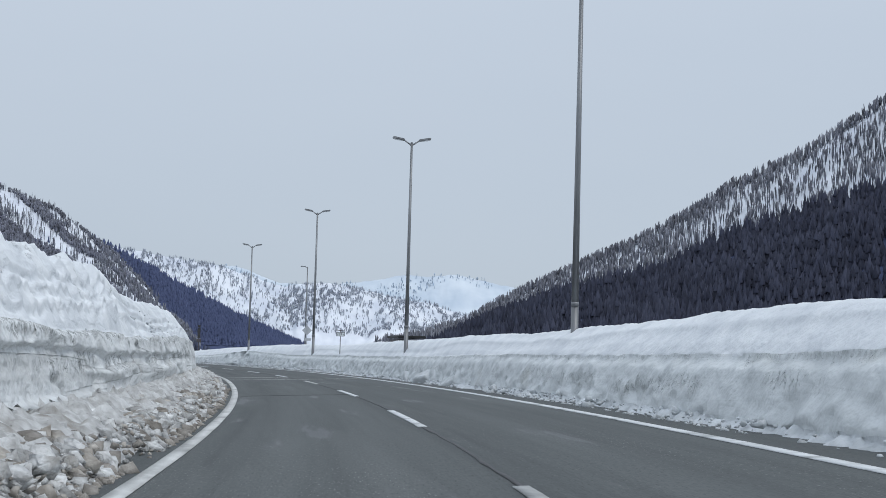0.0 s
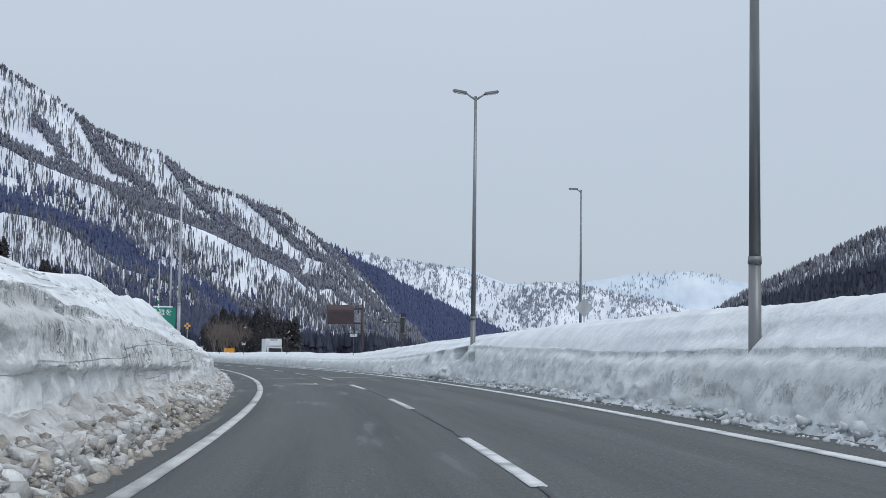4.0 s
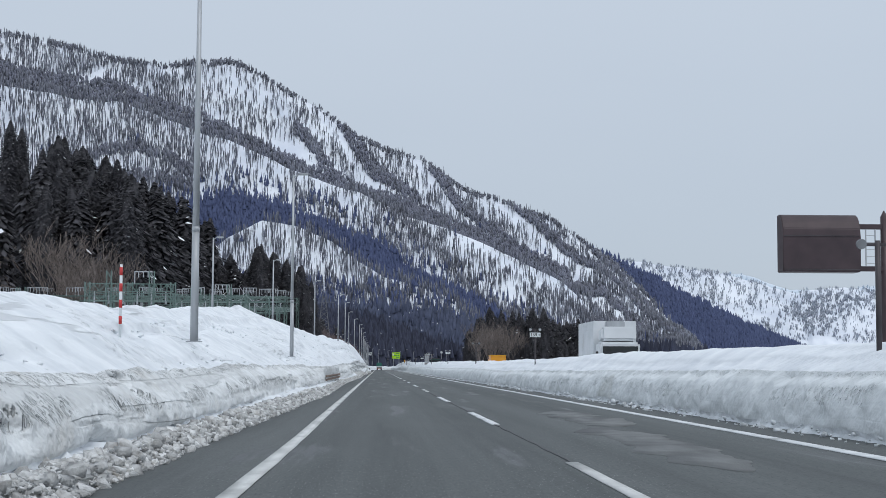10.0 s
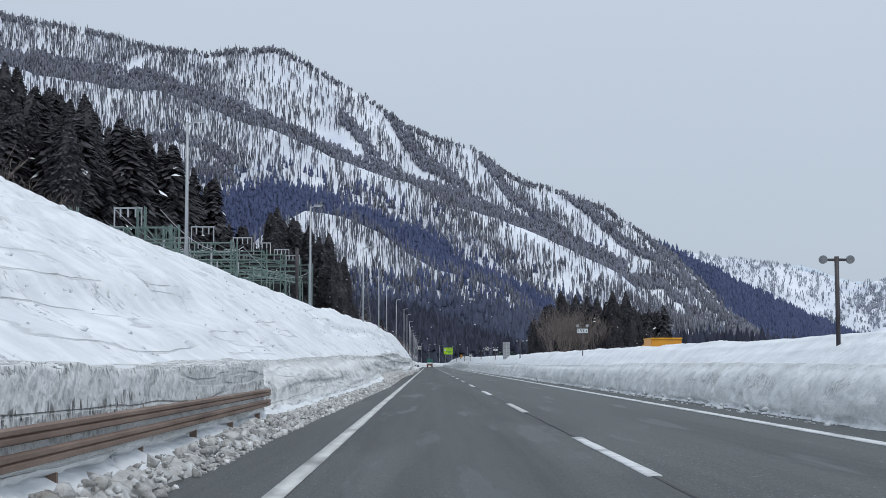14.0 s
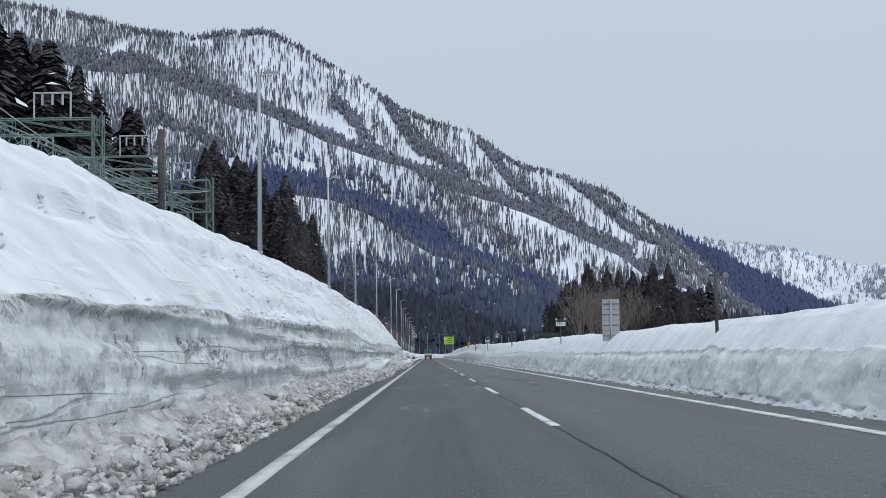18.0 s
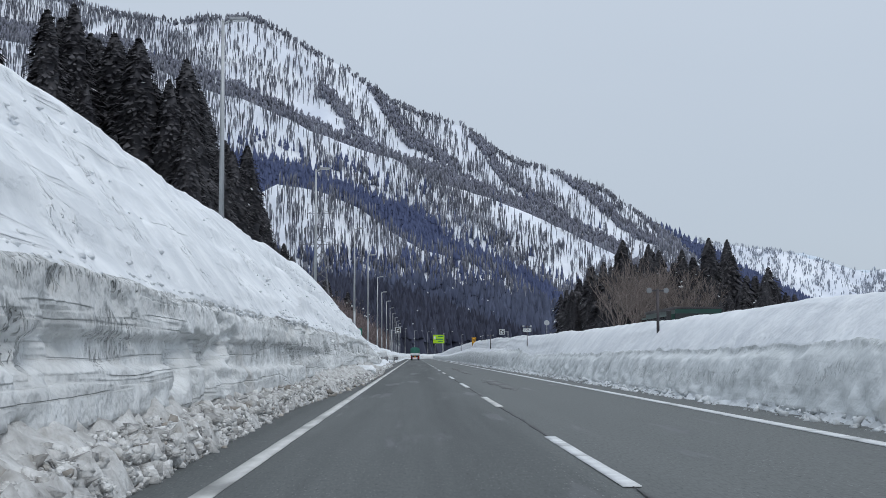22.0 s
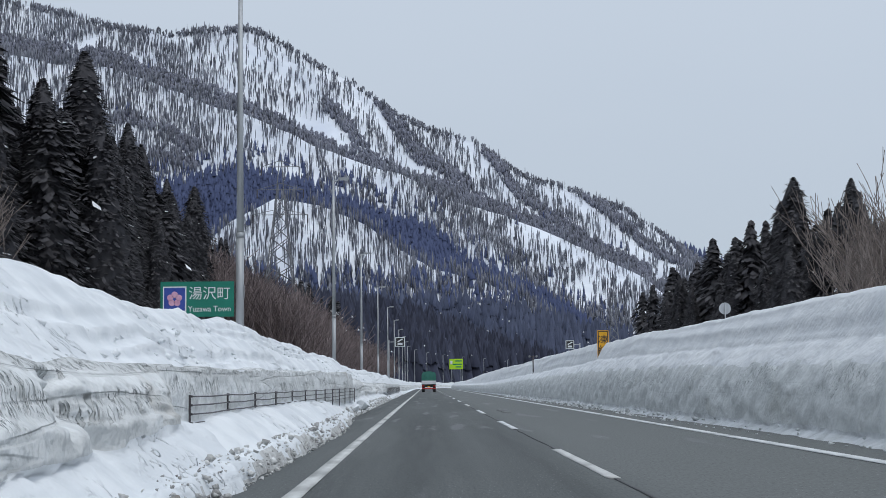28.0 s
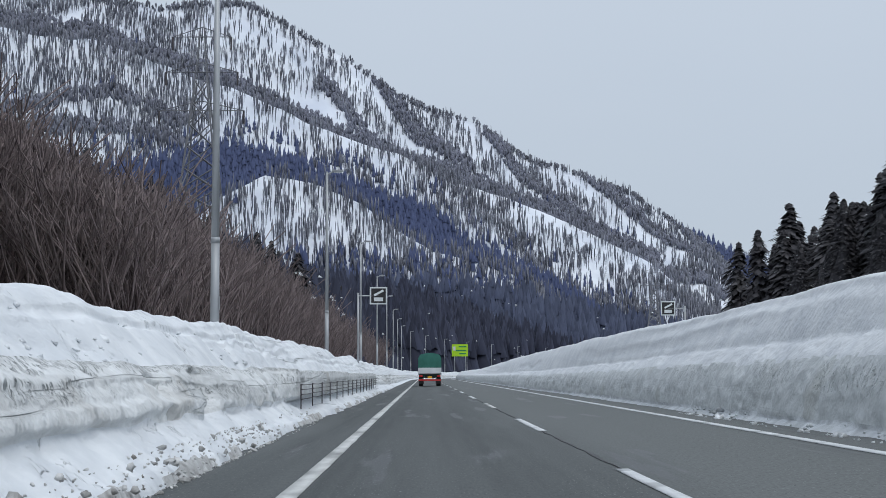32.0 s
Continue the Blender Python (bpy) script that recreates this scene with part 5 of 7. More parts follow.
def cedar_wood(name, label, seed, stretches):
    """Close-grown cedars behind the first rows, joined; each stretch: number, distances, offsets, size, ground."""
    g = np.random.RandomState(seed)
    vs, fs, ws, o = [], [], [], 0
    for n, s0, s1, l0, l1, size, base in stretches:
        for k in range(n):
            s, lat = s0 + (s1 - s0) * (k + g.rand()) / n, l0 + (l1 - l0) * g.rand()
            z = (float(hill_z(s, lat)) if base is None else base) - 0.3
            v, f, w = LIGHT_CEDARS[g.randint(5)]
            sc, a = size * (0.78 + 0.40 * g.rand()), g.rand() * 6.28
            wide = sc * (0.9 + 0.5 * g.rand())
            x, y = on_road(s, lat)
            r = np.stack([(v[:, 0] * math.cos(a) - v[:, 1] * math.sin(a)) * wide, (v[:, 0] * math.sin(a) + v[:, 1] * math.cos(a)) * wide, v[:, 2] * sc], -1)
            vs.append(r + np.array([float(x), float(y), z]))
            fs.append(f + o)
            ws.append(w)
            o += len(v)
    tagged(new(name, mesh_of(name, np.concatenate(vs), np.concatenate(fs), [CEDAR, SNOW], False, np.concatenate(ws))), label, "conifer forest", kind="stuff")


KNOLL = np.random.RandomState(40)
for k in range(46):
    s = 540 + 160 * KNOLL.rand()
    lat = -(3.0 + 0.215 * (s - 322)) - 30 * KNOLL.rand() ** 1.5
    plant(GROVE, k, s, lat, float(hill_z(s, lat)) - 0.3, 1.35 + 0.4 * KNOLL.rand(), 4000 + k)
grove(48, 640, 708, -22, -38, 1.18, 43)
grove(28, 705, 750, -25, -50, 0.95, 45)
grove(34, 745, 815, -27, -50, 0.80, 44)
grove(24, 700, 790, -23, -30, 0.66, 51)
grove(16, 780, 815, -25, -33, 0.55, 55)
grove(24, 752, 803, 45, 62, 0.62, 46, 1.2)
grove(24, 800, 842, 38, 62, 1.08, 49, 1.5)
grove(30, 800, 890, 34, 46, 0.75, 50, 1.3)
cedar_wood("hillside_cedar_wood", "dark close-grown cedar wood on the hillside with specks of snow", 61, ((120, 540, 690, -50, -80, 1.35, None), (110, 640, 745, -27, -60, 0.85, None), (90, 745, 815, -28, -60, 0.72, None), (90, 690, 790, -23.5, -34, 0.62, None), (40, 960, 1120, -22, -60, 0.9, None)))
cedar_wood("roadside_cedar_wood", "dark close-grown cedar wood beyond the opposite carriageway", 62, ((120, 802, 880, 37, 62, 0.98, 1.3), (170, 860, 930, 38, 80, 0.98, 1.3), (60, 752, 803, 46, 64, 0.50, 1.2)))

BARES = [bare_tree(k, 13.0, 0.66, "wide leafless tree with fine grey-brown branches") for k in (201, 202, 203)]
for k, (s, lat, size) in enumerate(((768, 37, 1.3), (763, 33, 1.1), (772, 42, 1.2), (780, 39, 1.15), (766, 44.5, 1.0), (664, -12.5, 0.42), (672, -13.5, 0.45), (680, -14, 0.4), (505, -50, 1.3), (512, -56, 1.2), (520, -62, 1.4), (497, -54, 1.0))):
    plant(BARES, k, s, lat, 1.1 if lat > 0 else max(1.4, float(hill_z(s, lat)) - 0.3), size, 300 + k)


def brushwood():
    """Brown leafless thicket on the hillside: many small forked crowns in one mesh."""
    src = [twig_mesh("twigs", 400 + k, 7.0, 0.8, 2, BRUSH, kids=(2, 3), stems=6, start=0.08, least=0.024) for k in range(4)]
    data = []
    for me in src:
        v = np.zeros(len(me.vertices) * 3)
        me.vertices.foreach_get("co", v)
        f = np.zeros(len(me.loops), np.int64)
        me.loops.foreach_get("vertex_index", f)
        data.append((v.reshape(-1, 3), f.reshape(-1, 3)))
        bpy.data.meshes.remove(me)
    g = np.random.RandomState(77)
    vs, fs, o = [], [], 0
    for k in range(1700):
        s = 800 + 330 * g.rand() ** 1.25
        lat = -15 - 36 * g.rand() ** 1.15
        v, f = data[g.randint(4)]
        sc = 1.1 + 0.55 * g.rand()
        a = g.rand() * 6.28
        r = np.stack([v[:, 0] * math.cos(a) - v[:, 1] * math.sin(a), v[:, 0] * math.sin(a) + v[:, 1] * math.cos(a), v[:, 2]], -1) * sc
        x, y = on_road(s, lat)
        vs.append(r + np.array([float(x), float(y), float(hill_z(s, lat)) - 0.3]))
        fs.append(f + o)
        o += len(v)
    tagged(new("brushwood", mesh_of("brushwood", np.concatenate(vs), np.concatenate(fs), BRUSH)), "brown leafless thicket on the hillside", "thicket", kind="stuff")


brushwood()


def far_hill_forest():
    g = np.random.RandomState(91)
    n = 3400
    s, lat = 1000 + 470 * g.rand(n), -17 - 110 * g.rand(n) ** 1.2
    x, y = on_road(s, lat)
    p = np.stack([x, y, hill_z(s, lat) - 0.5], -1)
    tagged(new("far_hill_forest", cone_mesh("far_hill_forest", p, 11 + 7 * g.rand(n), 5 + 3 * g.rand(n), CEDAR_MID, 92)), "dark cedar forest on the far hillside", "conifer forest", kind="stuff")


far_hill_forest()


def valley_forest():
    """The close-grown wood beyond the opposite carriageway, behind its first rows."""
    g = np.random.RandomState(93)
    n = 1800
    s = 950 + 300 * g.rand(n)
    lat = 8 + 0.22 * (s - 732) + 80 * g.rand(n) ** 1.6
    x, y = on_road(s, lat)
    tagged(new("valley_forest", cone_mesh("valley_forest", np.stack([x, y, 0 * x + 0.6], -1), 9 + 8 * g.rand(n), 4 + 3 * g.rand(n), CEDAR_MID, 94)), "dark close-grown cedar wood in the valley", "conifer forest", kind="stuff")


valley_forest()


def snow_flecks():
    """Clumps of snow still caught in the far conifers."""
    g = np.random.RandomState(95)
    x, y, z, uu, tt = G_FOOT
    p = sample(G_FOOT, 260, 96, lambda x, y, z, u, t: 0.8 + 0 * x, low=0.02, high=0.8) + np.array([0, -3, 0]) + g.rand(1, 3)
    p[:, 2] += 8 + 8 * g.rand(len(p))
    n = 260
    s, lat = 930 + 480 * g.rand(n), -16 - 60 * g.rand(n) ** 1.4
    hx, hy = on_road(s, lat)
    q = np.stack([hx, hy, hill_z(s, lat) + 4 + 9 * g.rand(n)], -1)
    c = np.concatenate([p, q])
    r = np.concatenate([0.45 + 0.7 * g.rand(len(p)), 0.25 + 0.4 * g.rand(n)])
    v = c[:, None, :] + r[:, None, None] * (np.array([(1, 0, -0.3), (-0.5, 0.8, -0.3), (-0.5, -0.8, -0.3), (0, 0, 0.6)])[None] + 0.3 * g.rand(len(c), 4, 3))
    f = np.arange(len(c))[:, None, None] * 4 + np.array([(0, 1, 3), (1, 2, 3), (2, 0, 3), (0, 2, 1)])[None]
    tagged(new("snow_flecks", mesh_of("snow_flecks", v.reshape(-1, 3), f.reshape(-1, 3), SNOW)), "small white clumps of snow on the far conifers", "snow", kind="stuff")


snow_flecks()


# ---- signs and posts ----
def letters(body, size, mat, parent, x, z, y=-0.03, name="lettering", squeeze=1.0):
    cu = bpy.data.curves.new("lettering", "FONT")
    cu.body, cu.size, cu.align_x, cu.align_y, cu.extrude, cu.resolution_u = body, size, "CENTER", "CENTER", 0.004, 3
    tmp = new("lettering", cu)
    me = bpy.data.meshes.new_from_object(tmp.evaluated_get(bpy.context.evaluated_depsgraph_get()))
    bpy.data.objects.remove(tmp)
    me.materials.clear()
    me.materials.append(mat)
    ob = new(name, me)
    ob.parent = parent
    ob.matrix_basis = pose(x, y, z, 90) @ Matrix.Diagonal((squeeze, 1, 1, 1))
    return ob


def bar(parent, x, z, w, h, mat, y=-0.03, name="bar"):
    return part(name, box(w, 0.008, h, x, y, z - h / 2), mat, parent)


def board(parent, w, h, z, mat, x=0.0, y=0.0, rim=None, back=True):
    """A sheet-metal panel with a raised rim and stiffeners behind; its front looks back along the road."""
    p = part("panel", box(w, 0.04, h, x, y, z, 0.012), mat, parent)
    if rim:
        for k, (sx, sz, px, pz) in enumerate(((w - 0.06, 0.035, 0, 0.03), (w - 0.06, 0.035, 0, h - 0.065), (0.035, h - 0.06, -w / 2 + 0.05, 0.03), (0.035, h - 0.06, w / 2 - 0.05, 0.03))):
            part("border", box(sx, 0.008, sz, x + px, y - 0.024, z + pz), rim, p)
    if back:
        for k in range(3):
            part("stiffener", box(w * 0.96, 0.05, 0.05, x, y + 0.045, z + h * (0.15 + 0.33 * k)), GALV, p)
    return p


def place(ob, s, lat, z):
    x, y, a = spot(s, lat)
    ob.matrix_basis = pose(x, y, z, 0, 0, a)
    return ob


def distance_sign():
    ob = place(thing("road_sign", 0, 0, 0, 0, "large green road sign with white writing in the snow", "road sign"), 186, -9.2, 0)
    p = board(ob, 2.70, 1.27, 2.82, GREEN_SIGN)
    letters("車間距離を", 0.46, WHITE_SIGN, p, 0, 3.76, -0.03)
    letters("十分に", 0.46, WHITE_SIGN, p, 0.05, 3.17, -0.03)
    for x in (-0.95, 0.95):
        part("post", rod((x, 0.1, 0.5), (x, 0.1, 4.0), 0.07, 0.07, 12), GALV, ob, smooth=True)


def lane_sign():
    ob = place(thing("lane_sign", 0, 0, 0, 0, "tall white lane sign with green writing", "road sign"), 227, -8.4, 0.24)
    ob.matrix_basis = ob.matrix_basis @ Matrix.Diagonal((0.82, 0.82, 0.84, 1))
    p = board(ob, 2.08, 3.08, 3.12, WHITE_SIGN)
    for k, (a, b) in enumerate(zip("走行車線", "追越車線")):
        letters(a, 0.56, GREEN_BAND, p, -0.50, 5.72 - 0.70 * k, -0.03)
        letters(b, 0.56, GREEN_BAND, p, 0.48, 5.72 - 0.70 * k, -0.03)
        bar(p, 0.0, 5.80 - 0.72 * k, 0.035, 0.36, GREEN_BAND)
    bar(p, -0.97, 4.66, 0.035, 2.95, GREEN_BAND)
    bar(p, 0.97, 4.66, 0.035, 2.95, GREEN_BAND)
    part("post", rod((0, 0.12, 1.0), (0, 0.12, 6.0), 0.11, 0.11, 12), GALV, ob, smooth=True)


def town_sign():
    ob = place(thing("town_sign", 0, 0, 0, 0, "green town sign with white writing and a flower emblem", "road sign"), 689.5, -9.17, 0.0)
    p = board(ob, 2.26, 1.09, 3.24, GREEN_SIGN)
    letters("湯沢町", 0.43, WHITE_SIGN, p, 0.38, 3.94, -0.03)
    letters("Yuzawa Town", 0.25, WHITE_SIGN, p, 0.38, 3.48, -0.03, squeeze=0.92)
    e = part("emblem", box(0.72, 0.012, 0.78, -0.69, -0.028, 3.40, 0.004), WHITE_SIGN, p)
    part("emblem_ground", box(0.64, 0.008, 0.70, -0.69, -0.040, 3.44), BLUE_SIGN, e)
    for k in range(5):
        a = 6.283 * k / 5 + 0.3
        part("petal", rod((-0.69 + 0.14 * math.cos(a), -0.044, 3.79 + 0.14 * math.sin(a)), (-0.69 + 0.14 * math.cos(a), -0.052, 3.79 + 0.14 * math.sin(a)), 0.10, 0.10, 10), PINK, e)
    for x in (-0.75, 0.75):
        part("post", rod((x, 0.1, 0.5), (x, 0.1, 4.28), 0.055, 0.055, 12), GALV, ob, smooth=True)


def km_post(s, text, lat=5.5):
    ob = place(thing("kilometre_post", 0, 0, 0, 0, "slim dark post with a small white kilometre sign and two reflectors", "kilometre post", "kilometre posts"), s, lat, 0.6)
    part("post", rod((0, 0, -0.4), (0, 0, 2.46), 0.026, 0.026, 8), STEEL_DARK, ob, smooth=True)
    p = part("plate", box(0.57, 0.02, 0.27, 0, -0.04, 2.02, 0.006), WHITE_SIGN, ob)
    for w, h, x, z in ((0.57, 0.022, 0, 2.02), (0.57, 0.022, 0, 2.268), (0.022, 0.226, -0.274, 2.042), (0.022, 0.226, 0.274, 2.042)):
        part("border", box(w, 0.006, h, x, -0.052, z), BLACK, p)
    big, small = text[:3], text[3:]
    letters(big, 0.235, BLACK, p, -0.075 if small else 0.0, 2.155, -0.055)
    if small:
        letters(small[1:], 0.16, BLACK, p, 0.19, 2.13, -0.055)
        bar(p, 0.105, 2.085, 0.025, 0.025, BLACK, -0.055)
    part("crossbar", box(0.50, 0.03, 0.03, 0, 0, 2.39), STEEL_DARK, ob)
    for x in (-0.24, 0.24):
        part("reflector", rod((x, -0.03, 2.41), (x, 0.03, 2.41), 0.07, 0.07, 12), GALV, ob)


def snow_pole(s, lat, z, h, mat, label):
    ob = place(thing("snow_pole", 0, 0, 0, 0, label, "snow marker", "snow marker poles"), s, lat, z)
    part("pole", rod((0, 0, -0.3), (0, 0, h), 0.030, 0.030, 10), WHITE_SIGN, ob, smooth=True)
    for k in range(4):
        part("band", rod((0, 0, h * (0.12 + 0.24 * k)), (0, 0, h * (0.24 + 0.24 * k)), 0.034, 0.034, 10), mat, ob, smooth=True)


def cross_marker():
    ob = place(thing("cross_marker", 0, 0, 0, 0, "slim post with a yellow cross marker and blue centre", "snow marker"), 184.4, -7.1, 0.72)
    part("post", rod((0, 0, 0), (0, 0, 2.3), 0.035, 0.035, 8), GREEN_STEEL, ob, smooth=True)
    for dx, dz in ((-0.13, 0), (0.13, 0), (0, -0.13), (0, 0.13)):
        part("arm_plate", box(0.125, 0.02, 0.125, dx, -0.04, 2.14 + dz), AMBER, ob)
    part("centre_plate", box(0.125, 0.02, 0.125, 0, -0.04, 2.14), BLUE_SIGN, ob)


def message_board():
    ob = place(thing("message_board", 0, 0, 0, 0, "brown back of a cantilevered message board", "message board"), 302, 0, 0)
    bm = bmesh.new()
    out = [(-0.55, 0.0), (0.55, 0.0), (0.55, 1.7), (0.50, 2.05), (0.36, 2.40), (0.12, 2.66), (-0.10, 2.75), (-0.55, 2.75)]
    lo = [bm.verts.new((16.7, -y, 5.68 + z)) for y, z in out]
    hi = [bm.verts.new((20.4, -y, 5.68 + z)) for y, z in out]
    bm.faces.new(lo)
    bm.faces.new(hi[::-1])
    for k in range(8):
        bm.faces.new((lo[k], hi[k], hi[(k + 1) % 8], lo[(k + 1) % 8]))
    bmesh.ops.bevel(bm, geom=bm.edges[:], offset=0.04, segments=2, affect="EDGES")
    c = part("cabinet", bm, MAROON, ob)
    for z in (5.78, 7.36):
        part("seam", box(3.6, 0.03, 0.035, 18.55, -0.565, z), STEEL_DARK, c)
    part("column", rod((21.7, 0, -0.4), (21.7, 0, 8.35), 0.19, 0.17, 14), MAROON, ob, smooth=True)
    part("finial", rod((21.7, 0, 8.35), (21.7, 0, 8.65), 0.17, 0.02, 14), MAROON, ob)
    part("upper_arm", box(1.5, 0.22, 0.24, 21.0, 0, 7.75, 0.02), MAROON, ob)
    part("lower_arm", box(1.5, 0.22, 0.24, 21.0, 0, 5.75, 0.02), MAROON, ob)
    lad = part("ladder", box(0.05, 0.05, 1.75, 20.75, -0.2, 6.0), GALV, ob)
    part("ladder_rail", box(0.05, 0.05, 1.75, 21.2, -0.2, 6.0), GALV, lad)
    for k in range(5):
        part("rung", box(0.45, 0.03, 0.03, 20.98, -0.2, 6.1 + 0.33 * k), GALV, lad)


def signal_post():
    x, y, a = spot(263.4, 20.05)
    ob = thing("signal_post", x, y, 0, a, "dark post with a tall signal housing", "signal post")
    part("post", rod((0, 0, 0), (0, 0, 4.0), 0.08, 0.08, 10), STEEL_DARK, ob, smooth=True)
    part("housing", box(0.45, 0.30, 1.75, 0, 0, 4.0, 0.03), BLACK, ob)
    part("control_box", box(0.75, 0.4, 0.55, 0, 0, 3.3, 0.03), STEEL_DARK, ob)
    part("head", box(0.42, 0.36, 0.42, 0, 0, 5.85, 0.03), BLACK, ob)
    part("arm", rod((0, 0, 5.2), (-2.2, 0, 5.2), 0.035, 0.03, 8), STEEL_DARK, ob)
    part("camera", box(0.3, 0.45, 0.25, -2.2, 0, 5.05, 0.03), STEEL_DARK, ob)


def median_plate():
    ob = place(thing("sign_back", 0, 0, 0, 0, "bare grey back of a tall narrow sign in the median snow", "road sign"), 479.6, 5.6, 0)
    for k in range(4):
        part("panel", box(0.70, 0.03, 0.42, 0, 0, 1.58 + 0.435 * k, 0.006), GALV, ob)
        part("stiffener", box(0.66, 0.04, 0.04, 0, -0.035, 1.78 + 0.435 * k), RUST, ob)
    part("post", rod((0, -0.07, 0.4), (0, -0.07, 3.3), 0.04, 0.04, 10), GALV, ob, smooth=True)
    for x in (-0.34, 0.34):
        part("edge_strip", box(0.025, 0.05, 1.75, x, -0.005, 1.56), GALV, ob)


def ice_sign():
    ob = place(thing("ice_warning_sign", 0, 0, 0, 0, "narrow amber warning sign with dark writing half buried in snow", "road sign"), 714, 6.1, 0.12)
    p = board(ob, 0.53, 1.85, 1.58, AMBER, rim=BLACK, back=False)
    letters("凍", 0.44, BLACK, p, 0, 2.98, -0.03)
    letters("結", 0.44, BLACK, p, 0, 2.50, -0.03)
    part("post", rod((0, 0.06, 0.6), (0, 0.06, 3.2), 0.04, 0.04, 10), GALV, ob, smooth=True)


def round_sign():
    x, y, a = spot(751.3, 19.1)
    ob = thing("round_sign", x, y, 1.9, a, "grey back of a round traffic sign", "road sign")
    part("disc", rod((0, -0.015, 4.4), (0, 0.015, 4.4), 0.42, 0.42, 28), GALV, ob)
    part("post", rod((0, -0.05, -1.2), (0, -0.05, 4.85), 0.04, 0.035, 10), GALV, ob, smooth=True)
    part("clamp", box(0.4, 0.03, 0.05, 0, -0.03, 4.38), GALV, ob)


def diamond_sign():
    x, y, a = spot(186.1, 18.8)
    ob = thing("diamond_sign", x, y, 1.0, a, "grey back of a diamond-shaped warning sign", "road sign")
    part("diamond", box(0.9, 0.03, 0.9, 0, 0, 3.1, 0.01, ry=45), GALV, ob)
    part("plate", box(0.9, 0.03, 0.32, 0.1, 0, 2.25, 0.01), GALV, ob)
    part("post", rod((0, 0.05, -0.3), (0, 0.05, 4.3), 0.04, 0.04, 10), GALV, ob, smooth=True)


def phone_sign(s, lat, side):
    ob = place(thing("emergency_phone_sign", 0, 0, 0, 0, "square white sign with a telephone symbol on an arm", "road sign", "emergency phone signs"), s, lat, 0)
    part("post", rod((-1.4 * side, 0, 0.5), (-1.4 * side, 0, 6.7), 0.08, 0.07, 10), GALV, ob, smooth=True)
    part("arm", rod((-1.4 * side, 0, 6.5), (0, 0, 6.5), 0.04, 0.04, 8), GALV, ob)
    p = part("panel", box(1.2, 0.05, 1.2, 0, 0, 5.9, 0.02), WHITE_SIGN, ob)
    part("symbol_ground", box(1.0, 0.01, 1.0, 0, -0.032, 6.0, 0), BLACK, p)
    part("phone_body", box(0.62, 0.01, 0.26, 0, -0.042, 6.12, 0), WHITE_SIGN, p)
    part("receiver", box(0.72, 0.01, 0.15, 0.02, -0.042, 6.62, 0, ry=-28), WHITE_SIGN, p)


def lime_sign():
    ob = place(thing("lime_sign", 0, 0, 0, 0, "large lime-green information sign on posts", "road sign"), 1240, -8.6, 0)
    p = board(ob, 5.4, 4.0, 7.0, LIME)
    for z, w, x in ((10.2, 2.6, 0.9), (8.9, 3.6, 0.4), (7.9, 2.2, 0.9)):
        bar(p, x, z, w, 0.45, GREEN_BAND)
    bar(p, -1.9, 9.6, 0.9, 1.3, WHITE_SIGN)
    for x in (-1.8, 1.8):
        part("post", rod((x, 0.15, 0), (x, 0.15, 10.8), 0.12, 0.12, 10), GALV, ob, smooth=True)


distance_sign(), lane_sign(), town_sign(), message_board(), signal_post(), median_plate(), ice_sign(), round_sign(), diamond_sign(), lime_sign()
phone_sign(836, -5.4, 1), phone_sign(858, 18.0, -1)
for s, text in ((98.3, "159.1"), (203, "159.2"), (306.3, "159.3"), (402, "159.4"), (502.3, "159.5"), (607.5, "159.6")):
    km_post(s, text, 5.22 if s < 100 else 5.5)
cross_marker()
RED_LABEL, GREEN_LABEL = "red and white snow marker pole", "green and white snow marker pole"
for s, lat, z, h, m, lb in ((230.5, -7.1, 1.3, 1.65, RED, RED_LABEL), (241, -7.1, 1.6, 1.4, GREEN_BAND, GREEN_LABEL), (220.5, -8.0, 1.8, 2.15, GREEN_BAND, GREEN_LABEL), (262, -7.6, 1.8, 1.4, RED, RED_LABEL), (160, -8.2, 2.2, 1.5, GREEN_BAND, GREEN_LABEL)):
    snow_pole(s, lat, z, h, m, lb)
RAMP_LAMP = lamp_post(12.4, (-1,), DULL_STEEL)
tagged(RAMP_LAMP, "tall galvanised street lamp with one arm beyond the opposite carriageway", "street lamp")
stand(RAMP_LAMP, 188.2, 19.1, 0.2, first=True)


# ---- delineators on the median ----
def delineator(s, lat=5.6):
    base = surface_z(MEDIAN, 1, s, lat) - 0.3
    x, y, a = spot(s, lat)
    ob = thing("delineator_post", x, y, base, a, "dark delineator post with two round reflectors on a bar", "delineator", "median delineators")
    top = 3.08 - base
    part("post", rod((0, 0, 0), (0, 0, top + 0.06), 0.045, 0.045, 12), STEEL_DARK, ob, smooth=True)
    part("bar", box(0.46, 0.04, 0.05, 0, 0, top - 0.03, 0.008), STEEL_DARK, ob)
    for sx in (-0.26, 0.26):
        part("reflector", rod((sx, -0.03, top), (sx, 0.03, top), 0.08, 0.08, 20), DULL_STEEL, ob, smooth=False)


for s in (254, 354.2, 456.5, 554.0, 658, 754):
    delineator(s)


# ---- barriers in the cut face of the bank ----
def rail_base(s0, lat, z, label, category, group):
    x, y, a = spot(s0, lat)
    return thing(category.replace(" ", "_"), x, y, z + float(road_z(s0, lat)), a, label, category, group)


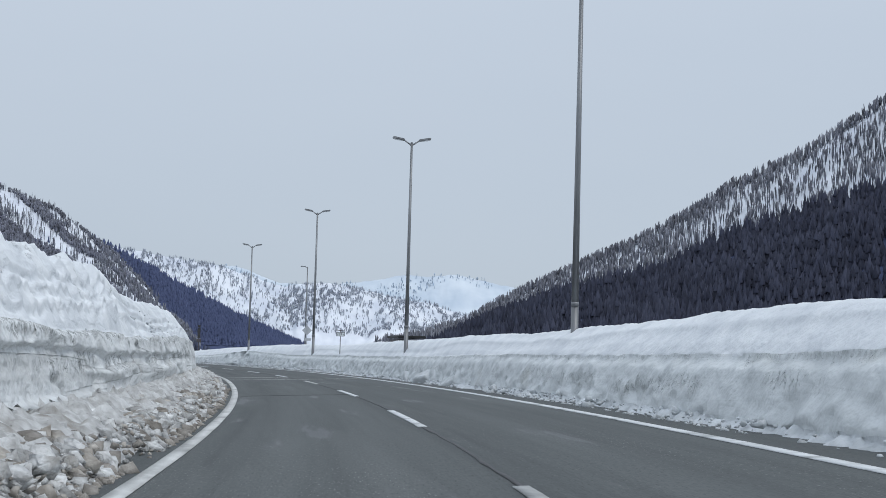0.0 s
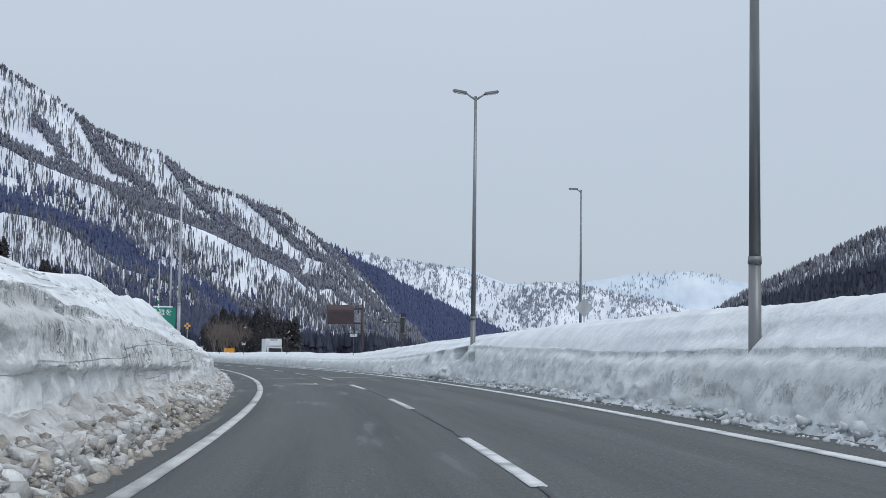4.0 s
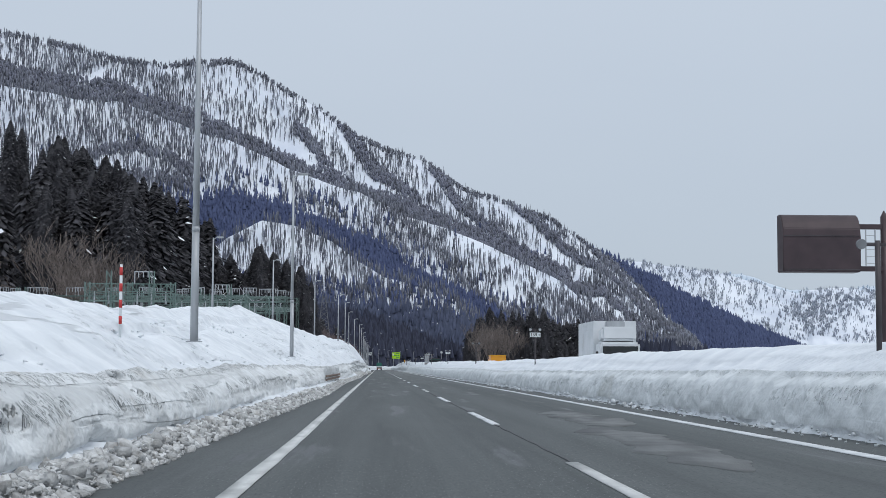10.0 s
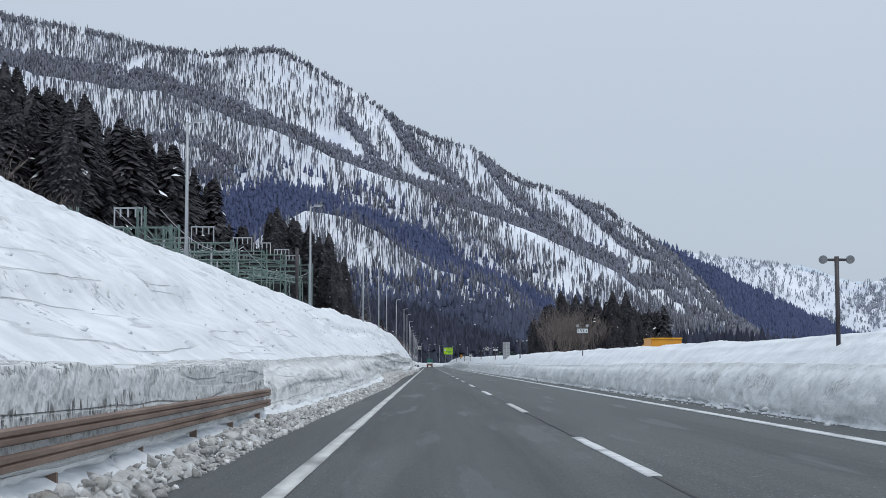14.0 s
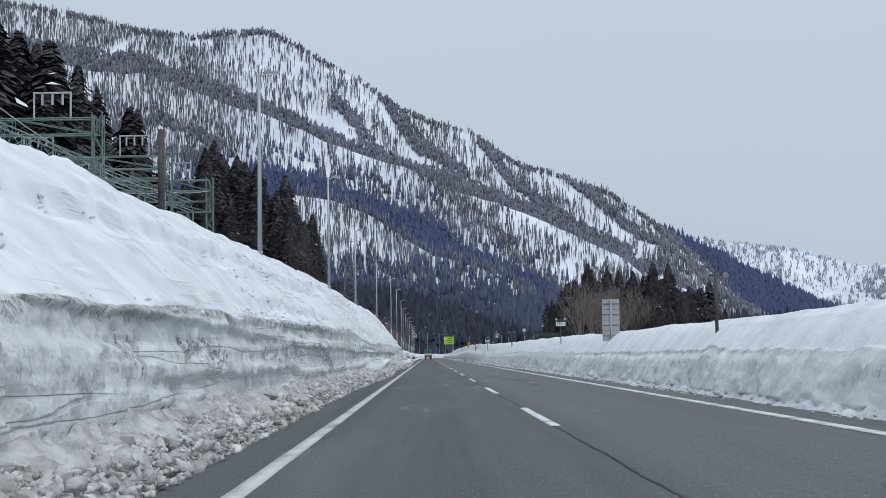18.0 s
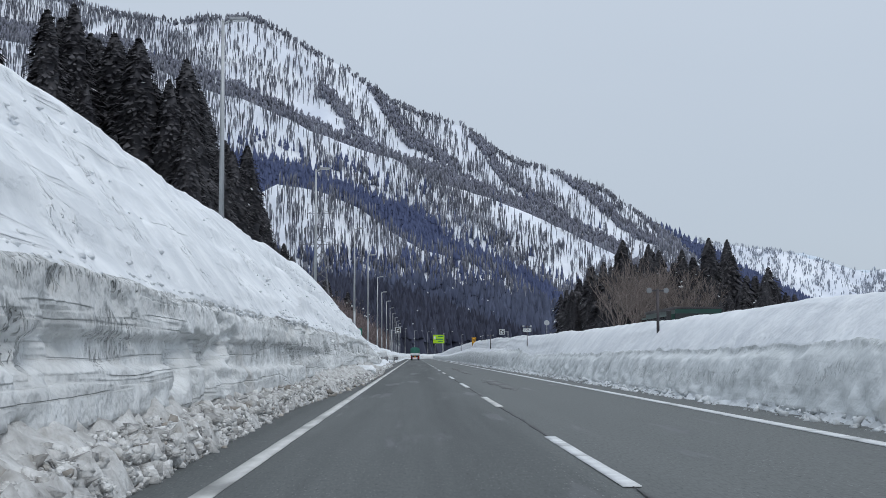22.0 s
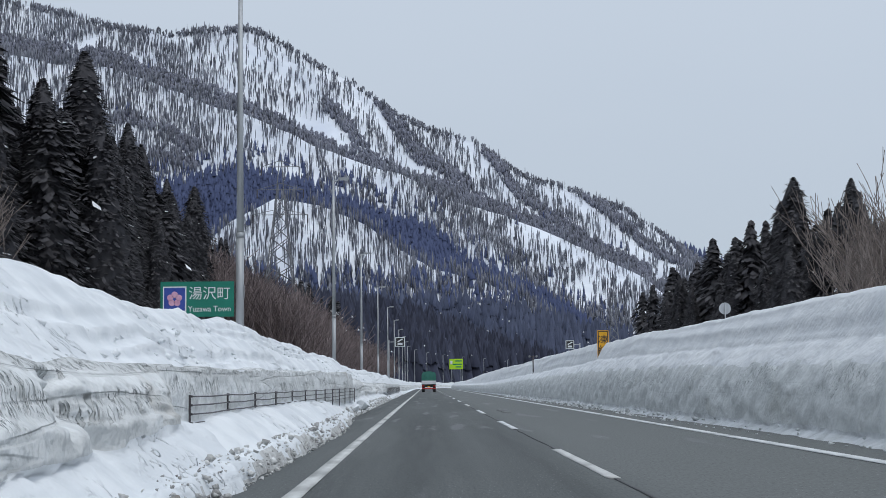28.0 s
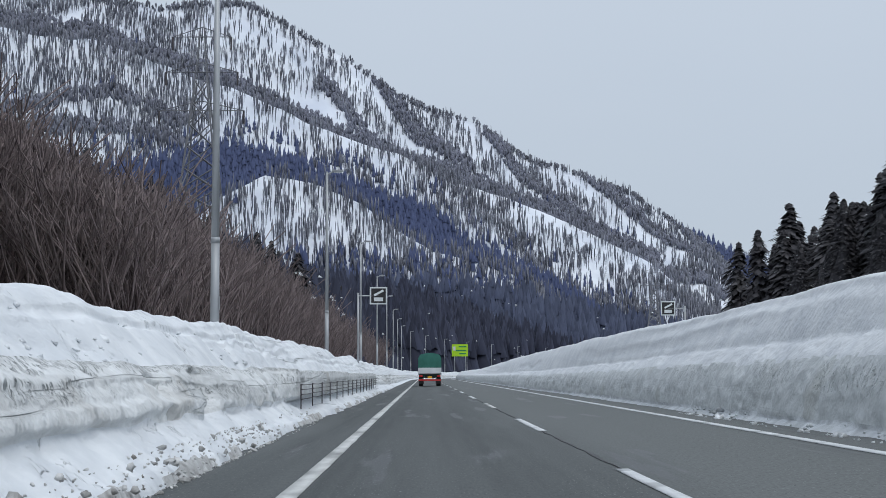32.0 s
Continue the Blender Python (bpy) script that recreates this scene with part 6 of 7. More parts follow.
def guard_rail(s0, s1, lat, z):
    """Two rusty corrugated beams on square posts."""
    ob = rail_base(s0, lat, z, "weathered brown guard rail half buried in snow", "guard rail", "")
    n = s1 - s0
    for dz in (0.0, 0.20):
        bm = bmesh.new()
        prof = [(0.0, 0.0), (0.04, 0.02), (0.04, 0.055), (0.015, 0.07), (0.04, 0.085), (0.04, 0.12), (0.0, 0.14), (-0.02, 0.07)]
        a0 = [bm.verts.new((px, 0, dz + pz)) for px, pz in prof]
        a1 = [bm.verts.new((px, n, dz + pz)) for px, pz in prof]
        bm.faces.new(a0)
        bm.faces.new(a1[::-1])
        for j in range(8):
            bm.faces.new((a0[j], a1[j], a1[(j + 1) % 8], a0[(j + 1) % 8]))
        part("beam", bm, RUST, ob)
    for k in range(int(n / 4) + 1):
        part("post", box(0.09, 0.09, 1.1, -0.10, min(4.0 * k + 0.3, n - 0.2), -0.72, 0.01), RUST, ob)


def cable_barrier(s0, s1, lat, z):
    """Four steel cables on slim posts, the snow packed hard behind them."""
    ob = rail_base(s0, lat, z, "dark steel cable barrier on slim posts against packed snow", "cable barrier", "cable barriers in the snow")
    n = s1 - s0
    for k in range(4):
        bm, last = bmesh.new(), None
        for q in range(int(n / 2) + 1):
            sag = (0.006 + 0.010 * ((k * 7 + q) % 5) / 4) * (q % 2)
            ring = [bm.verts.new((0.03 + 0.011 * math.cos(1.047 * j), 2.0 * q, 0.12 * k - sag + 0.011 * math.sin(1.047 * j))) for j in range(6)]
            for j in range(6 if last else 0):
                bm.faces.new((last[j], last[(j + 1) % 6], ring[(j + 1) % 6], ring[j]))
            last = ring
        part("cable", bm, STEEL_DARK, ob)
    for k in range(int(n / 4) + 1):
        y = min(4.0 * k, n - 0.05)
        post = part("post", rod((0, y, -0.25), (0, y, 0.38), 0.016, 0.016, 8), STEEL_DARK, ob)
        for q in range(4):
            part("clamp", box(0.026, 0.024, 0.03, 0.026, y, 0.12 * q - 0.015, 0.003), STEEL_DARK, post)


guard_rail(322, 355.5, -RAIL_LAT, 0.40)
cable_barrier(663.1, 711.1, -RAIL_LAT, 0.72)
cable_barrier(769, 831, -RAIL_LAT, 0.60)


# ---- switchyard beyond the verge ----
def truss(ob, a, b, h, w, mat, n):
    """A horizontal lattice beam as one part: chords and crossed diagonals."""
    a, b = Vector(a), Vector(b)
    bm = bmesh.new()
    d = b - a
    side = Vector((-d.y, d.x, 0)).normalized() * w / 2
    for o in (side, -side):
        for z in (0, h):
            rod(a + o + Vector((0, 0, z)), b + o + Vector((0, 0, z)), 0.036, 0.036, 4, bm)
        for k in range(n):
            p, q = a + d * (k / n), a + d * ((k + 1) / n)
            up = Vector((0, 0, h))
            rod(p + o + (up if k % 2 else Vector()), q + o + (Vector() if k % 2 else up), 0.024, 0.024, 4, bm)
            rod(p + o, p + o + up, 0.024, 0.024, 4, bm)
    return part("beam", bm, mat, ob)


def lattice_column(ob, x, y, z0, z1, mat, w=0.5):
    bm = bmesh.new()
    for dx, dy in ((-w, -w), (w, -w), (w, w), (-w, w)):
        rod((x + dx / 2, y + dy / 2, z0), (x + dx / 2, y + dy / 2, z1), 0.036, 0.036, 4, bm)
    n = int((z1 - z0) / 0.9)
    for k in range(n):
        q, r = z0 + (z1 - z0) * k / n, z0 + (z1 - z0) * (k + 1) / n
        sg = 1 if k % 2 else -1
        for e in (-w / 2, w / 2):
            rod((x - sg * w / 2, y + e, q), (x + sg * w / 2, y + e, r), 0.022, 0.022, 4, bm)
            rod((x + e, y - sg * w / 2, q), (x + e, y + sg * w / 2, r), 0.022, 0.022, 4, bm)
    return part("column", bm, mat, ob)


def switch_gantry(s, lat0, lat1, z0, tops):
    x, y, a = spot(s, 0)
    ob = thing("switchyard_gantry", x, y, 0, a, "green steel lattice gantry of a switchyard", "gantry", "switchyard gantries")
    m = 5
    for k in range(m):
        lattice_column(ob, lat0 + (lat1 - lat0) * k / (m - 1), 0, z0, tops[0] + 1.0 + 1.2 * (k % 2), GREEN_STEEL)
    for z in tops:
        truss(ob, (lat0, 0, z), (lat1, 0, z), 0.8, 0.6, GREEN_STEEL, 14)
    n = int(abs(lat1 - lat0) / 6)
    for k in range(n):
        xx = lat0 + (lat1 - lat0) * (k + 0.35) / n
        bm = rod((xx - 0.9, 0, tops[0] + 0.8), (xx - 0.9, 0, tops[0] + 2.1), 0.05, 0.05, 6)
        rod((xx + 0.9, 0, tops[0] + 0.8), (xx + 0.9, 0, tops[0] + 2.1), 0.05, 0.05, 6, bm)
        rod((xx - 0.95, 0, tops[0] + 2.1), (xx + 0.95, 0, tops[0] + 2.1), 0.05, 0.05, 6, bm)
        part("bus_frame", bm, GALV, ob)
        for q in (-0.5, 0, 0.5):
            part("insulator", rod((xx + q, 0, tops[0] + 1.5), (xx + q, 0, tops[0] + 2.05), 0.06, 0.06, 6), GALV, ob)
    for k in range(6):
        xx = lat0 + (lat1 - lat0) * (k + 0.5) / 6
        part("insulator", rod((xx, 0, tops[0] - 1.3), (xx, 0, tops[0]), 0.10, 0.07, 8), GALV, ob)


for s, l0, l1, z0, tops in ((394, -24, -33, 1.0, (9.0, 8.0)), (427, -19, -28, 1.2, (9.4, 8.4)), (450, -18, -40, 1.2, (10.2, 8.8)), (473, -18, -72, 1.5, (11.2, 9.4)), (492, -18, -76, 2.0, (12.2, 10.2)), (512.5, -18, -84, 2.0, (13.0, 11.6)), (531, -18, -58, 2.4, (13.6, 12.0))):
    switch_gantry(s, l0, l1, z0, tops)


def yard_frame():
    """Low busbar frames tying the gantries together."""
    x, y, a = spot(470, 0)
    for lat, z in ((-19, 9.6), (-30, 9.8), (-44, 9.0)):
        ob = thing("busbar_frame", x, y, 0, a, "low green lattice beam between the gantries", "gantry", "busbar frames")
        truss(ob, (lat, 0, z), (lat, 58, z + 2.2), 0.7, 0.5, GREEN_STEEL, 22)
        for k in range(4):
            lattice_column(ob, lat, 1 + 19 * k, 1.0, z + 0.7 * k, GREEN_STEEL, 0.4)


yard_frame()


def bus_wire(a, b, sag):
    """A conductor hanging between two gantries."""
    (x0, y0), (x1, y1) = on_road(a[0], a[1]), on_road(b[0], b[1])
    p, q = Vector((float(x0), float(y0), a[2])), Vector((float(x1), float(y1), b[2]))
    ob = thing("bus_wire", p.x, p.y, p.z, 0, "dark drooping wire strung between the gantries", "wire", "switchyard wires")
    bm, last = bmesh.new(), Vector()
    for k in range(1, 11):
        u = k / 10
        here = (q - p) * u - Vector((0, 0, 4 * sag * u * (1 - u)))
        rod(last, here, 0.028, 0.028, 5, bm)
        last = here
    part("wire", bm, GALV, ob)


for lat in (-20, -23, -26):
    bus_wire((427, lat, 11.4), (473, lat, 12.4), 1.4)
    bus_wire((473, lat, 12.4), (531, lat + 2, 13.6), 1.8)


def utility_pole(s, lat, z, h):
    ob = place(thing("utility_pole", 0, 0, 0, 0, "dark utility pole with crossarms behind the bank", "utility pole"), s, lat, z)
    part("pole", rod((0, 0, 0), (0, 0, h * 0.55), 0.14, 0.12, 12), STEEL_DARK, ob, smooth=True)
    part("transformer", rod((0, 0, h * 0.55), (0, 0, h), 0.20, 0.20, 14), STEEL_DARK, ob, smooth=True)
    for k in range(2):
        part("crossarm", box(1.8, 0.1, 0.1, 0, 0, h * (0.32 + 0.16 * k)), STEEL_DARK, ob)


utility_pole(510, -18, 2.6, 12.5)


# ---- pylons ----
def pylon(s, lat, z, h, label):
    ob = place(thing("pylon", 0, 0, 0, 0, label, "pylon", "power pylons"), s, lat, z)
    w0, w1 = h * 0.10, h * 0.018

    def wide(q):
        return w0 + (w1 - w0) * min(q / 0.75, 1.0)

    bm = bmesh.new()
    for sx in (-1, 1):
        for sy in (-1, 1):
            rod((sx * w0, sy * w0, 0), (sx * w1, sy * w1, h * 0.75), 0.15, 0.11, 4, bm)
            rod((sx * w1, sy * w1, h * 0.75), (0, 0, h), 0.07, 0.04, 4, bm)
    part("leg_frame", bm, PYLON_STEEL, ob)
    bm = bmesh.new()
    n = 11
    for k in range(n):
        q, r = 0.75 * k / n, 0.75 * (k + 1) / n
        a, b = wide(q), wide(r)
        for e in (-1, 1):
            rod((-a, e * a, h * q), (b, e * b, h * r), 0.07, 0.07, 4, bm)
            rod((a, e * a, h * q), (-b, e * b, h * r), 0.07, 0.07, 4, bm)
            rod((e * a, -a, h * q), (e * b, b, h * r), 0.07, 0.07, 4, bm)
    part("bracing", bm, PYLON_STEEL, ob)
    for q, reach in ((0.66, 0.13), (0.78, 0.11), (0.89, 0.09)):
        bm = bmesh.new()
        for e in (-1, 1):
            rod((0, 0, h * q), (e * h * reach, 0, h * q), 0.06, 0.04, 4, bm)
            rod((0, 0, h * (q + 0.03)), (e * h * reach, 0, h * q), 0.05, 0.04, 4, bm)
        arm = part("crossarm", bm, PYLON_STEEL, ob)
        for e in (-1, 1):
            part("insulator", rod((e * h * reach, 0, h * q - 1.4), (e * h * reach, 0, h * q), 0.10, 0.10, 8), STEEL_DARK, arm)


pylon(890, -25.5, float(hill_z(890, -25.5)) - 0.4, 34, "tall steel lattice power pylon on the hillside")
pylon(1131, 54.4, -0.8, 31.5, "distant steel lattice power pylon")


# ---- vehicles ----
def wheel(parent, x, y, r, w):
    t = part("wheel", rod((x - w / 2, y, r), (x + w / 2, y, r), r, r, 20), RUBBER, parent, smooth=False)
    part("rim", rod((x - w / 2 - 0.01, y, r), (x + w / 2 + 0.01, y, r), r * 0.55, r * 0.55, 16), GALV, t)


def tarp_truck():
    x, y, a = spot(880, -1.75)
    ob = thing("truck", x, y, 0.0, a, "green tarpaulin-covered lorry seen from behind in the lane", "truck")
    bm = bmesh.new()
    out = [(-1.1, 0.0), (1.1, 0.0), (1.1, 1.25), (0.92, 1.62), (0.3, 1.78), (-0.3, 1.78), (-0.92, 1.62), (-1.1, 1.25)]
    lo = [bm.verts.new((px, -3.2, 1.35 + pz)) for px, pz in out]
    hi = [bm.verts.new((px, 3.2, 1.35 + pz)) for px, pz in out]
    bm.faces.new(lo)
    bm.faces.new(hi[::-1])
    for k in range(8):
        bm.faces.new((lo[k], hi[k], hi[(k + 1) % 8], lo[(k + 1) % 8]))
    bmesh.ops.bevel(bm, geom=bm.edges[:], offset=0.05, segments=2, affect="EDGES")
    part("tarpaulin", bm, TARP, ob)
    for k in range(4):
        part("tarp_rib", box(2.24, 0.05, 0.05, 0, -3.0 + 2.0 * k, 2.55), TARP, ob)
    part("tailgate", box(2.2, 0.08, 0.55, 0, -3.25, 1.18, 0.02), WHITE_BODY, ob)
    part("bed", box(2.2, 6.4, 0.16, 0, 0, 1.08, 0.02), STEEL_DARK, ob)
    part("chassis", box(0.9, 6.6, 0.26, 0, 0.2, 0.72, 0.02), BLACK, ob)
    part("bumper", box(2.1, 0.12, 0.16, 0, -3.25, 0.48, 0.02), RED, ob)
    part("number_plate_bar", box(0.4, 0.02, 0.2, 0, -3.33, 0.72), AMBER, ob)
    for sx in (-0.85, 0.85):
        part("tail_lamp", box(0.34, 0.06, 0.16, sx, -3.28, 0.86, 0.01), LIGHT_RED, ob)
        part("mud_flap", box(0.5, 0.03, 0.5, sx * 0.95, -2.75, 0.22), BLACK, ob)
        for yy in (-2.1, 3.9):
            wheel(ob, sx * 0.98, yy, 0.46, 0.42 if yy < 0 else 0.26)
    c = part("cab", box(2.1, 1.7, 1.75, 0, 4.25, 0.75, 0.09), TARP, ob)
    part("windscreen", box(1.8, 0.03, 0.75, 0, 5.11, 1.55), GLASS, c)


def box_truck():
    x, y, a = spot(313, 10.4)
    ob = thing("box_truck", x, y, 0.0, a + 180, "white box lorry coming the other way", "truck")
    b = part("box_body", box(2.3, 6.2, 2.55, 0, -2.4, 1.1, 0.03), WHITE_BODY, ob)
    for k in range(12):
        for sx in (-1.16, 1.16):
            part("side_rib", box(0.02, 6.0, 0.05, sx, -2.4, 1.3 + 0.19 * k), WHITE_BODY, b)
    part("cooling_unit", box(1.0, 0.35, 0.35, 0, 0.8, 3.3, 0.05), GALV, ob)
    c = part("cab", box(2.1, 1.7, 1.9, 0, 1.75, 0.6, 0.12), WHITE_BODY, ob)
    part("windscreen", box(1.85, 0.04, 0.72, 0, 2.605, 1.55, 0.01), GLASS, c)
    part("wind_deflector", box(1.85, 1.2, 0.75, 0, 1.6, 2.5, 0.12, rx=8), WHITE_BODY, c)
    for sx in (-1.12, 1.12):
        part("mirror", box(0.14, 0.08, 0.4, sx * 1.08, 2.45, 1.6, 0.02), BLACK, c)
        part("headlamp", box(0.34, 0.05, 0.18, sx * 0.72, 2.61, 0.8, 0.01), GLASS_LAMP, c)
        for yy in (-4.0, 1.7):
            wheel(ob, sx * 0.86, yy, 0.46, 0.28)
    part("chassis", box(0.9, 7.6, 0.3, 0, -1.3, 0.62, 0.02), BLACK, ob)


def orange_truck():
    x, y, a = spot(423, 12.6)
    ob = thing("maintenance_truck", x, y, 0.0, a, "orange maintenance lorry beyond the median", "truck")
    part("body", box(1.9, 3.4, 1.3, 0, -0.6, 1.35, 0.05), ORANGE, ob)
    part("top_rail", box(1.96, 3.5, 0.1, 0, -0.6, 2.62, 0.02), AMBER, ob)
    c = part("cab", box(1.9, 1.5, 1.65, 0, 2.0, 0.7, 0.1), ORANGE, ob)
    part("rear_window", box(1.4, 0.03, 0.5, 0, 1.24, 1.7), GLASS, c)
    part("light_bar", box(1.1, 0.25, 0.14, 0, 2.0, 2.36, 0.03), AMBER, c)
    part("chassis", box(0.9, 5.0, 0.5, 0, 0.1, 0.75, 0.02), BLACK, ob)
    for sx in (-0.8, 0.8):
        for yy in (-1.5, 2.0):
            wheel(ob, sx, yy, 0.42, 0.26)


def coach():
    x, y, a = spot(577.5, 10.4)
    ob = thing("coach", x, y, 0.0, a, "dark green coach beyond the median bank", "bus")
    b = part("body", box(2.45, 8.8, 2.5, 0, 0, 0.6, 0.22), BUS_GREEN, ob)
    part("roof", box(2.2, 8.4, 0.14, 0, 0, 3.06, 0.06), STEEL_DARK, b)
    for k in range(6):
        for sx in (-1.235, 1.235):
            part("window_pane", box(0.02, 1.2, 0.7, sx, -3.4 + 1.36 * k, 2.1, 0), GLASS, b)
    part("windscreen", box(2.1, 0.03, 1.3, 0, -4.41, 1.6), GLASS, b)
    for sx in (-1.0, 1.0):
        part("mirror", box(0.2, 0.12, 0.42, sx * 1.33, -4.5, 2.6, 0.03), BLACK, b)
        for yy in (-2.9, 2.7):
            wheel(ob, sx * 1.05, yy, 0.5, 0.3)


def dark_car(s, lat, h):
    x, y, a = spot(s, lat)
    ob = thing("flatbed_truck", x, y, 0.0, a, "dark lorry with a low load beyond the median", "truck")
    part("bed", box(2.3, 6.0, 0.25, 0, 0, 1.0, 0.03), BLACK, ob)
    part("load", box(2.0, 3.6, h - 1.9, 0, 0.8, 1.25, 0.2), STEEL_DARK, ob)
    part("hood", box(2.2, 4.4, 0.18, 0.1, 0.8, h - 0.55, 0.05), BLACK, ob)
    c = part("cab", box(2.2, 1.7, 1.9, 0, -3.6, 0.7, 0.12), BUS_GREEN, ob)
    part("windscreen", box(1.9, 0.03, 0.7, 0, -4.46, 1.65), GLASS, c)
    for sx in (-0.95, 0.95):
        for yy in (-3.4, 1.8):
            wheel(ob, sx, yy, 0.45, 0.28)


tarp_truck(), box_truck(), orange_truck(), coach(), dark_car(110, 12.1, 3.35)


# ---- ploughed lumps along the feet of the banks ----
def lump_shapes():
    """Angular broken clods: hulls of a few random points."""
    out = []
    for k in range(8):
        g = np.random.RandomState(900 + k)
        bm = bmesh.new()
        p = g.normal(size=(9, 3))
        p = p / np.linalg.norm(p, axis=1)[:, None] * (0.7 + 0.5 * g.rand(9, 1)) * np.array([1.0, 1.25, 0.8])
        for q in p:
            bm.verts.new(q)
        bmesh.ops.convex_hull(bm, input=list(bm.verts))
        bmesh.ops.triangulate(bm, faces=list(bm.faces))
        bm.verts.index_update()
        out.append((np.array([tuple(q.co) for q in bm.verts]), np.array([[q.index for q in face.verts] for face in bm.faces])))
        bm.free()
    return out


LUMPS = lump_shapes()


def rubble(name, n, spans, lo, hi, seed, mat, label, table, side):
    """Clods of ploughed snow scattered along the foot of a bank, most of them small."""
    g = np.random.RandomState(seed)
    vs, fs, o = [], [], 0
    for s0, s1, share, reach, big in spans:
        m = int(n * share)
        s = s0 + (s1 - s0) * g.rand(m)
        s = np.where(vnoise(s * 0.15, s * 0 + seed) > 0.3, s, s0 + (s1 - s0) * g.rand(m))
        foot, lip = along(table, 4, s), along(table, 3, s)
        q = lo + (hi * reach - lo) * g.rand(m) ** 1.5
        lat = foot + (lip - foot) * q
        size = big * (0.018 + 0.030 * g.rand(m) + 0.11 * g.rand(m) ** 9)
        x, y = on_road(s, lat)
        up = heap(s) if side < 0 else 0.3
        z = road_z(s, lat) + up * np.clip(q, 0.0, 1.0) ** 0.6 + 0.05 * size + (0.10 * np.exp(-(((q - 0.16) / 0.12) ** 2)) if side < 0 else 0)
        for k in range(m):
            v, f = LUMPS[k % 8]
            a = g.rand() * 6.28
            r = v * size[k]
            r = np.stack([r[:, 0] * math.cos(a) - r[:, 1] * math.sin(a), r[:, 0] * math.sin(a) + r[:, 1] * math.cos(a), r[:, 2]], -1)
            vs.append(r + np.array([x[k], y[k], z[k]]))
            fs.append(f + o)
            o += len(v)
    tagged(new(name, mesh_of(name, np.concatenate(vs), np.concatenate(fs), mat)), label, "snow lumps", kind="stuff")


rubble("verge_snow_lumps", 62000, ((-5, 130, 0.22, 1.0, 1.3), (130, 300, 0.26, 0.42, 1.05), (300, 420, 0.12, 0.30, 0.8), (420, 625, 0.30, 0.75, 1.0), (625, 770, 0.045, 0.22, 0.5)), -0.03, 0.8, 5, SNOW_DIRTY, "gritty lumps of ploughed snow along the verge", VERGE, -1)
rubble("median_snow_lumps", 4500, ((-5, 180, 0.4, 1.0, 1.0), (180, 500, 0.3, 0.6, 0.8), (500, 770, 0.3, 0.8, 1.0)), -0.12, 0.35, 6, SNOW_LUMP, "lumps of ploughed snow along the median", MEDIAN, 1)


rubble("verge_grit_lumps", 9000, ((-5, 130, 0.90, 1.0, 1.2), (130, 200, 0.04, 0.5, 1.2), (440, 620, 0.06, 0.8, 1.1)), -0.12, 0.7, 15, CLOD, "brown gritty clods among the ploughed snow", VERGE, -1)


def crumbs(name, n, spans, seed, label):
    """Clods broken from the lip of the verge bank and scattered down its upper slope."""
    g = np.random.RandomState(seed)
    vs, fs, o = [], [], 0
    for s0, s1, share, on_lip in spans:
        m = int(n * share)
        s = s0 + (s1 - s0) * g.rand(m)
        s = np.sort(np.where(vnoise(s * 0.2, s * 0 + seed) > 0.4, s, s0 + (s1 - s0) * g.rand(m)))
        lat, z, zone, way = bank_profile(VERGE, s, -1)
        first = int(np.argmax(zone[0] == 2))
        col = np.where(g.rand(m) < on_lip, first + g.randint(-1, 2, m), first + 2 + (30 * g.rand(m) ** 1.5).astype(int))
        i = np.arange(m)
        x, y = on_road(s, -(lat[i, col] + 0.03))
        zz = z[i, col] + road_z(s, -5.0 + 0 * s) - 0.02
        size = 0.02 + 0.045 * g.rand(m) + 0.07 * g.rand(m) ** 6
        for k in range(m):
            v, f = LUMPS[k % 8]
            vs.append(v * size[k] * np.array([1.0, 1.3, 0.9]) + np.array([x[k], y[k], zz[k]]))
            fs.append(f + o)
            o += len(v)
    tagged(new(name, mesh_of(name, np.concatenate(vs), np.concatenate(fs), SNOW)), label, "snow lumps", kind="stuff")


crumbs("bank_crumbs", 6000, ((0, 200, 0.25, 0.75), (200, 430, 0.2, 0.4), (430, 625, 0.45, 0.7), (625, 770, 0.1, 0.4)), 21, "white clods crumbled from the lip of the bank")


# ---- blocks of snow fallen from the bank ----
def snow_block(s, lat, sx, sy, sz, turn, z=0.2):
    x, y, a = spot(s, lat)
    ob = thing("snow_block", x, y, z, a + turn, "rough lump of snow fallen from the bank", "snow block", "fallen snow blocks")
    bm = bmesh.new()
    bmesh.ops.create_icosphere(bm, subdivisions=4, radius=0.5)
    g = np.random.RandomState(int(s * 7) % 997)
    planes = [Vector(q).normalized() for q in g.normal(size=(11, 3))]
    far_off = 0.24 + 0.16 * g.rand(11)
    for q in bm.verts:
        d = q.co.normalized()
        r = min([0.56] + [e / d.dot(m) for m, e in zip(planes, far_off) if d.dot(m) > 0.2])
        r += 0.05 * float(fbm(d.x * 4 + s, d.y * 4 + d.z * 3, 3)) + 0.05 * abs(float(fbm(d.x * 9 + s, d.y * 9 + d.z * 7, 2)))
        q.co = Vector((d.x * sx, d.y * sy, max(d.z, -0.6) * sz)) * r * (1.5 if lat < 0 else 1.25)
    part("block", bm, SNOW if lat < 0 else SNOW_LUMP, ob, smooth=lat > 0)


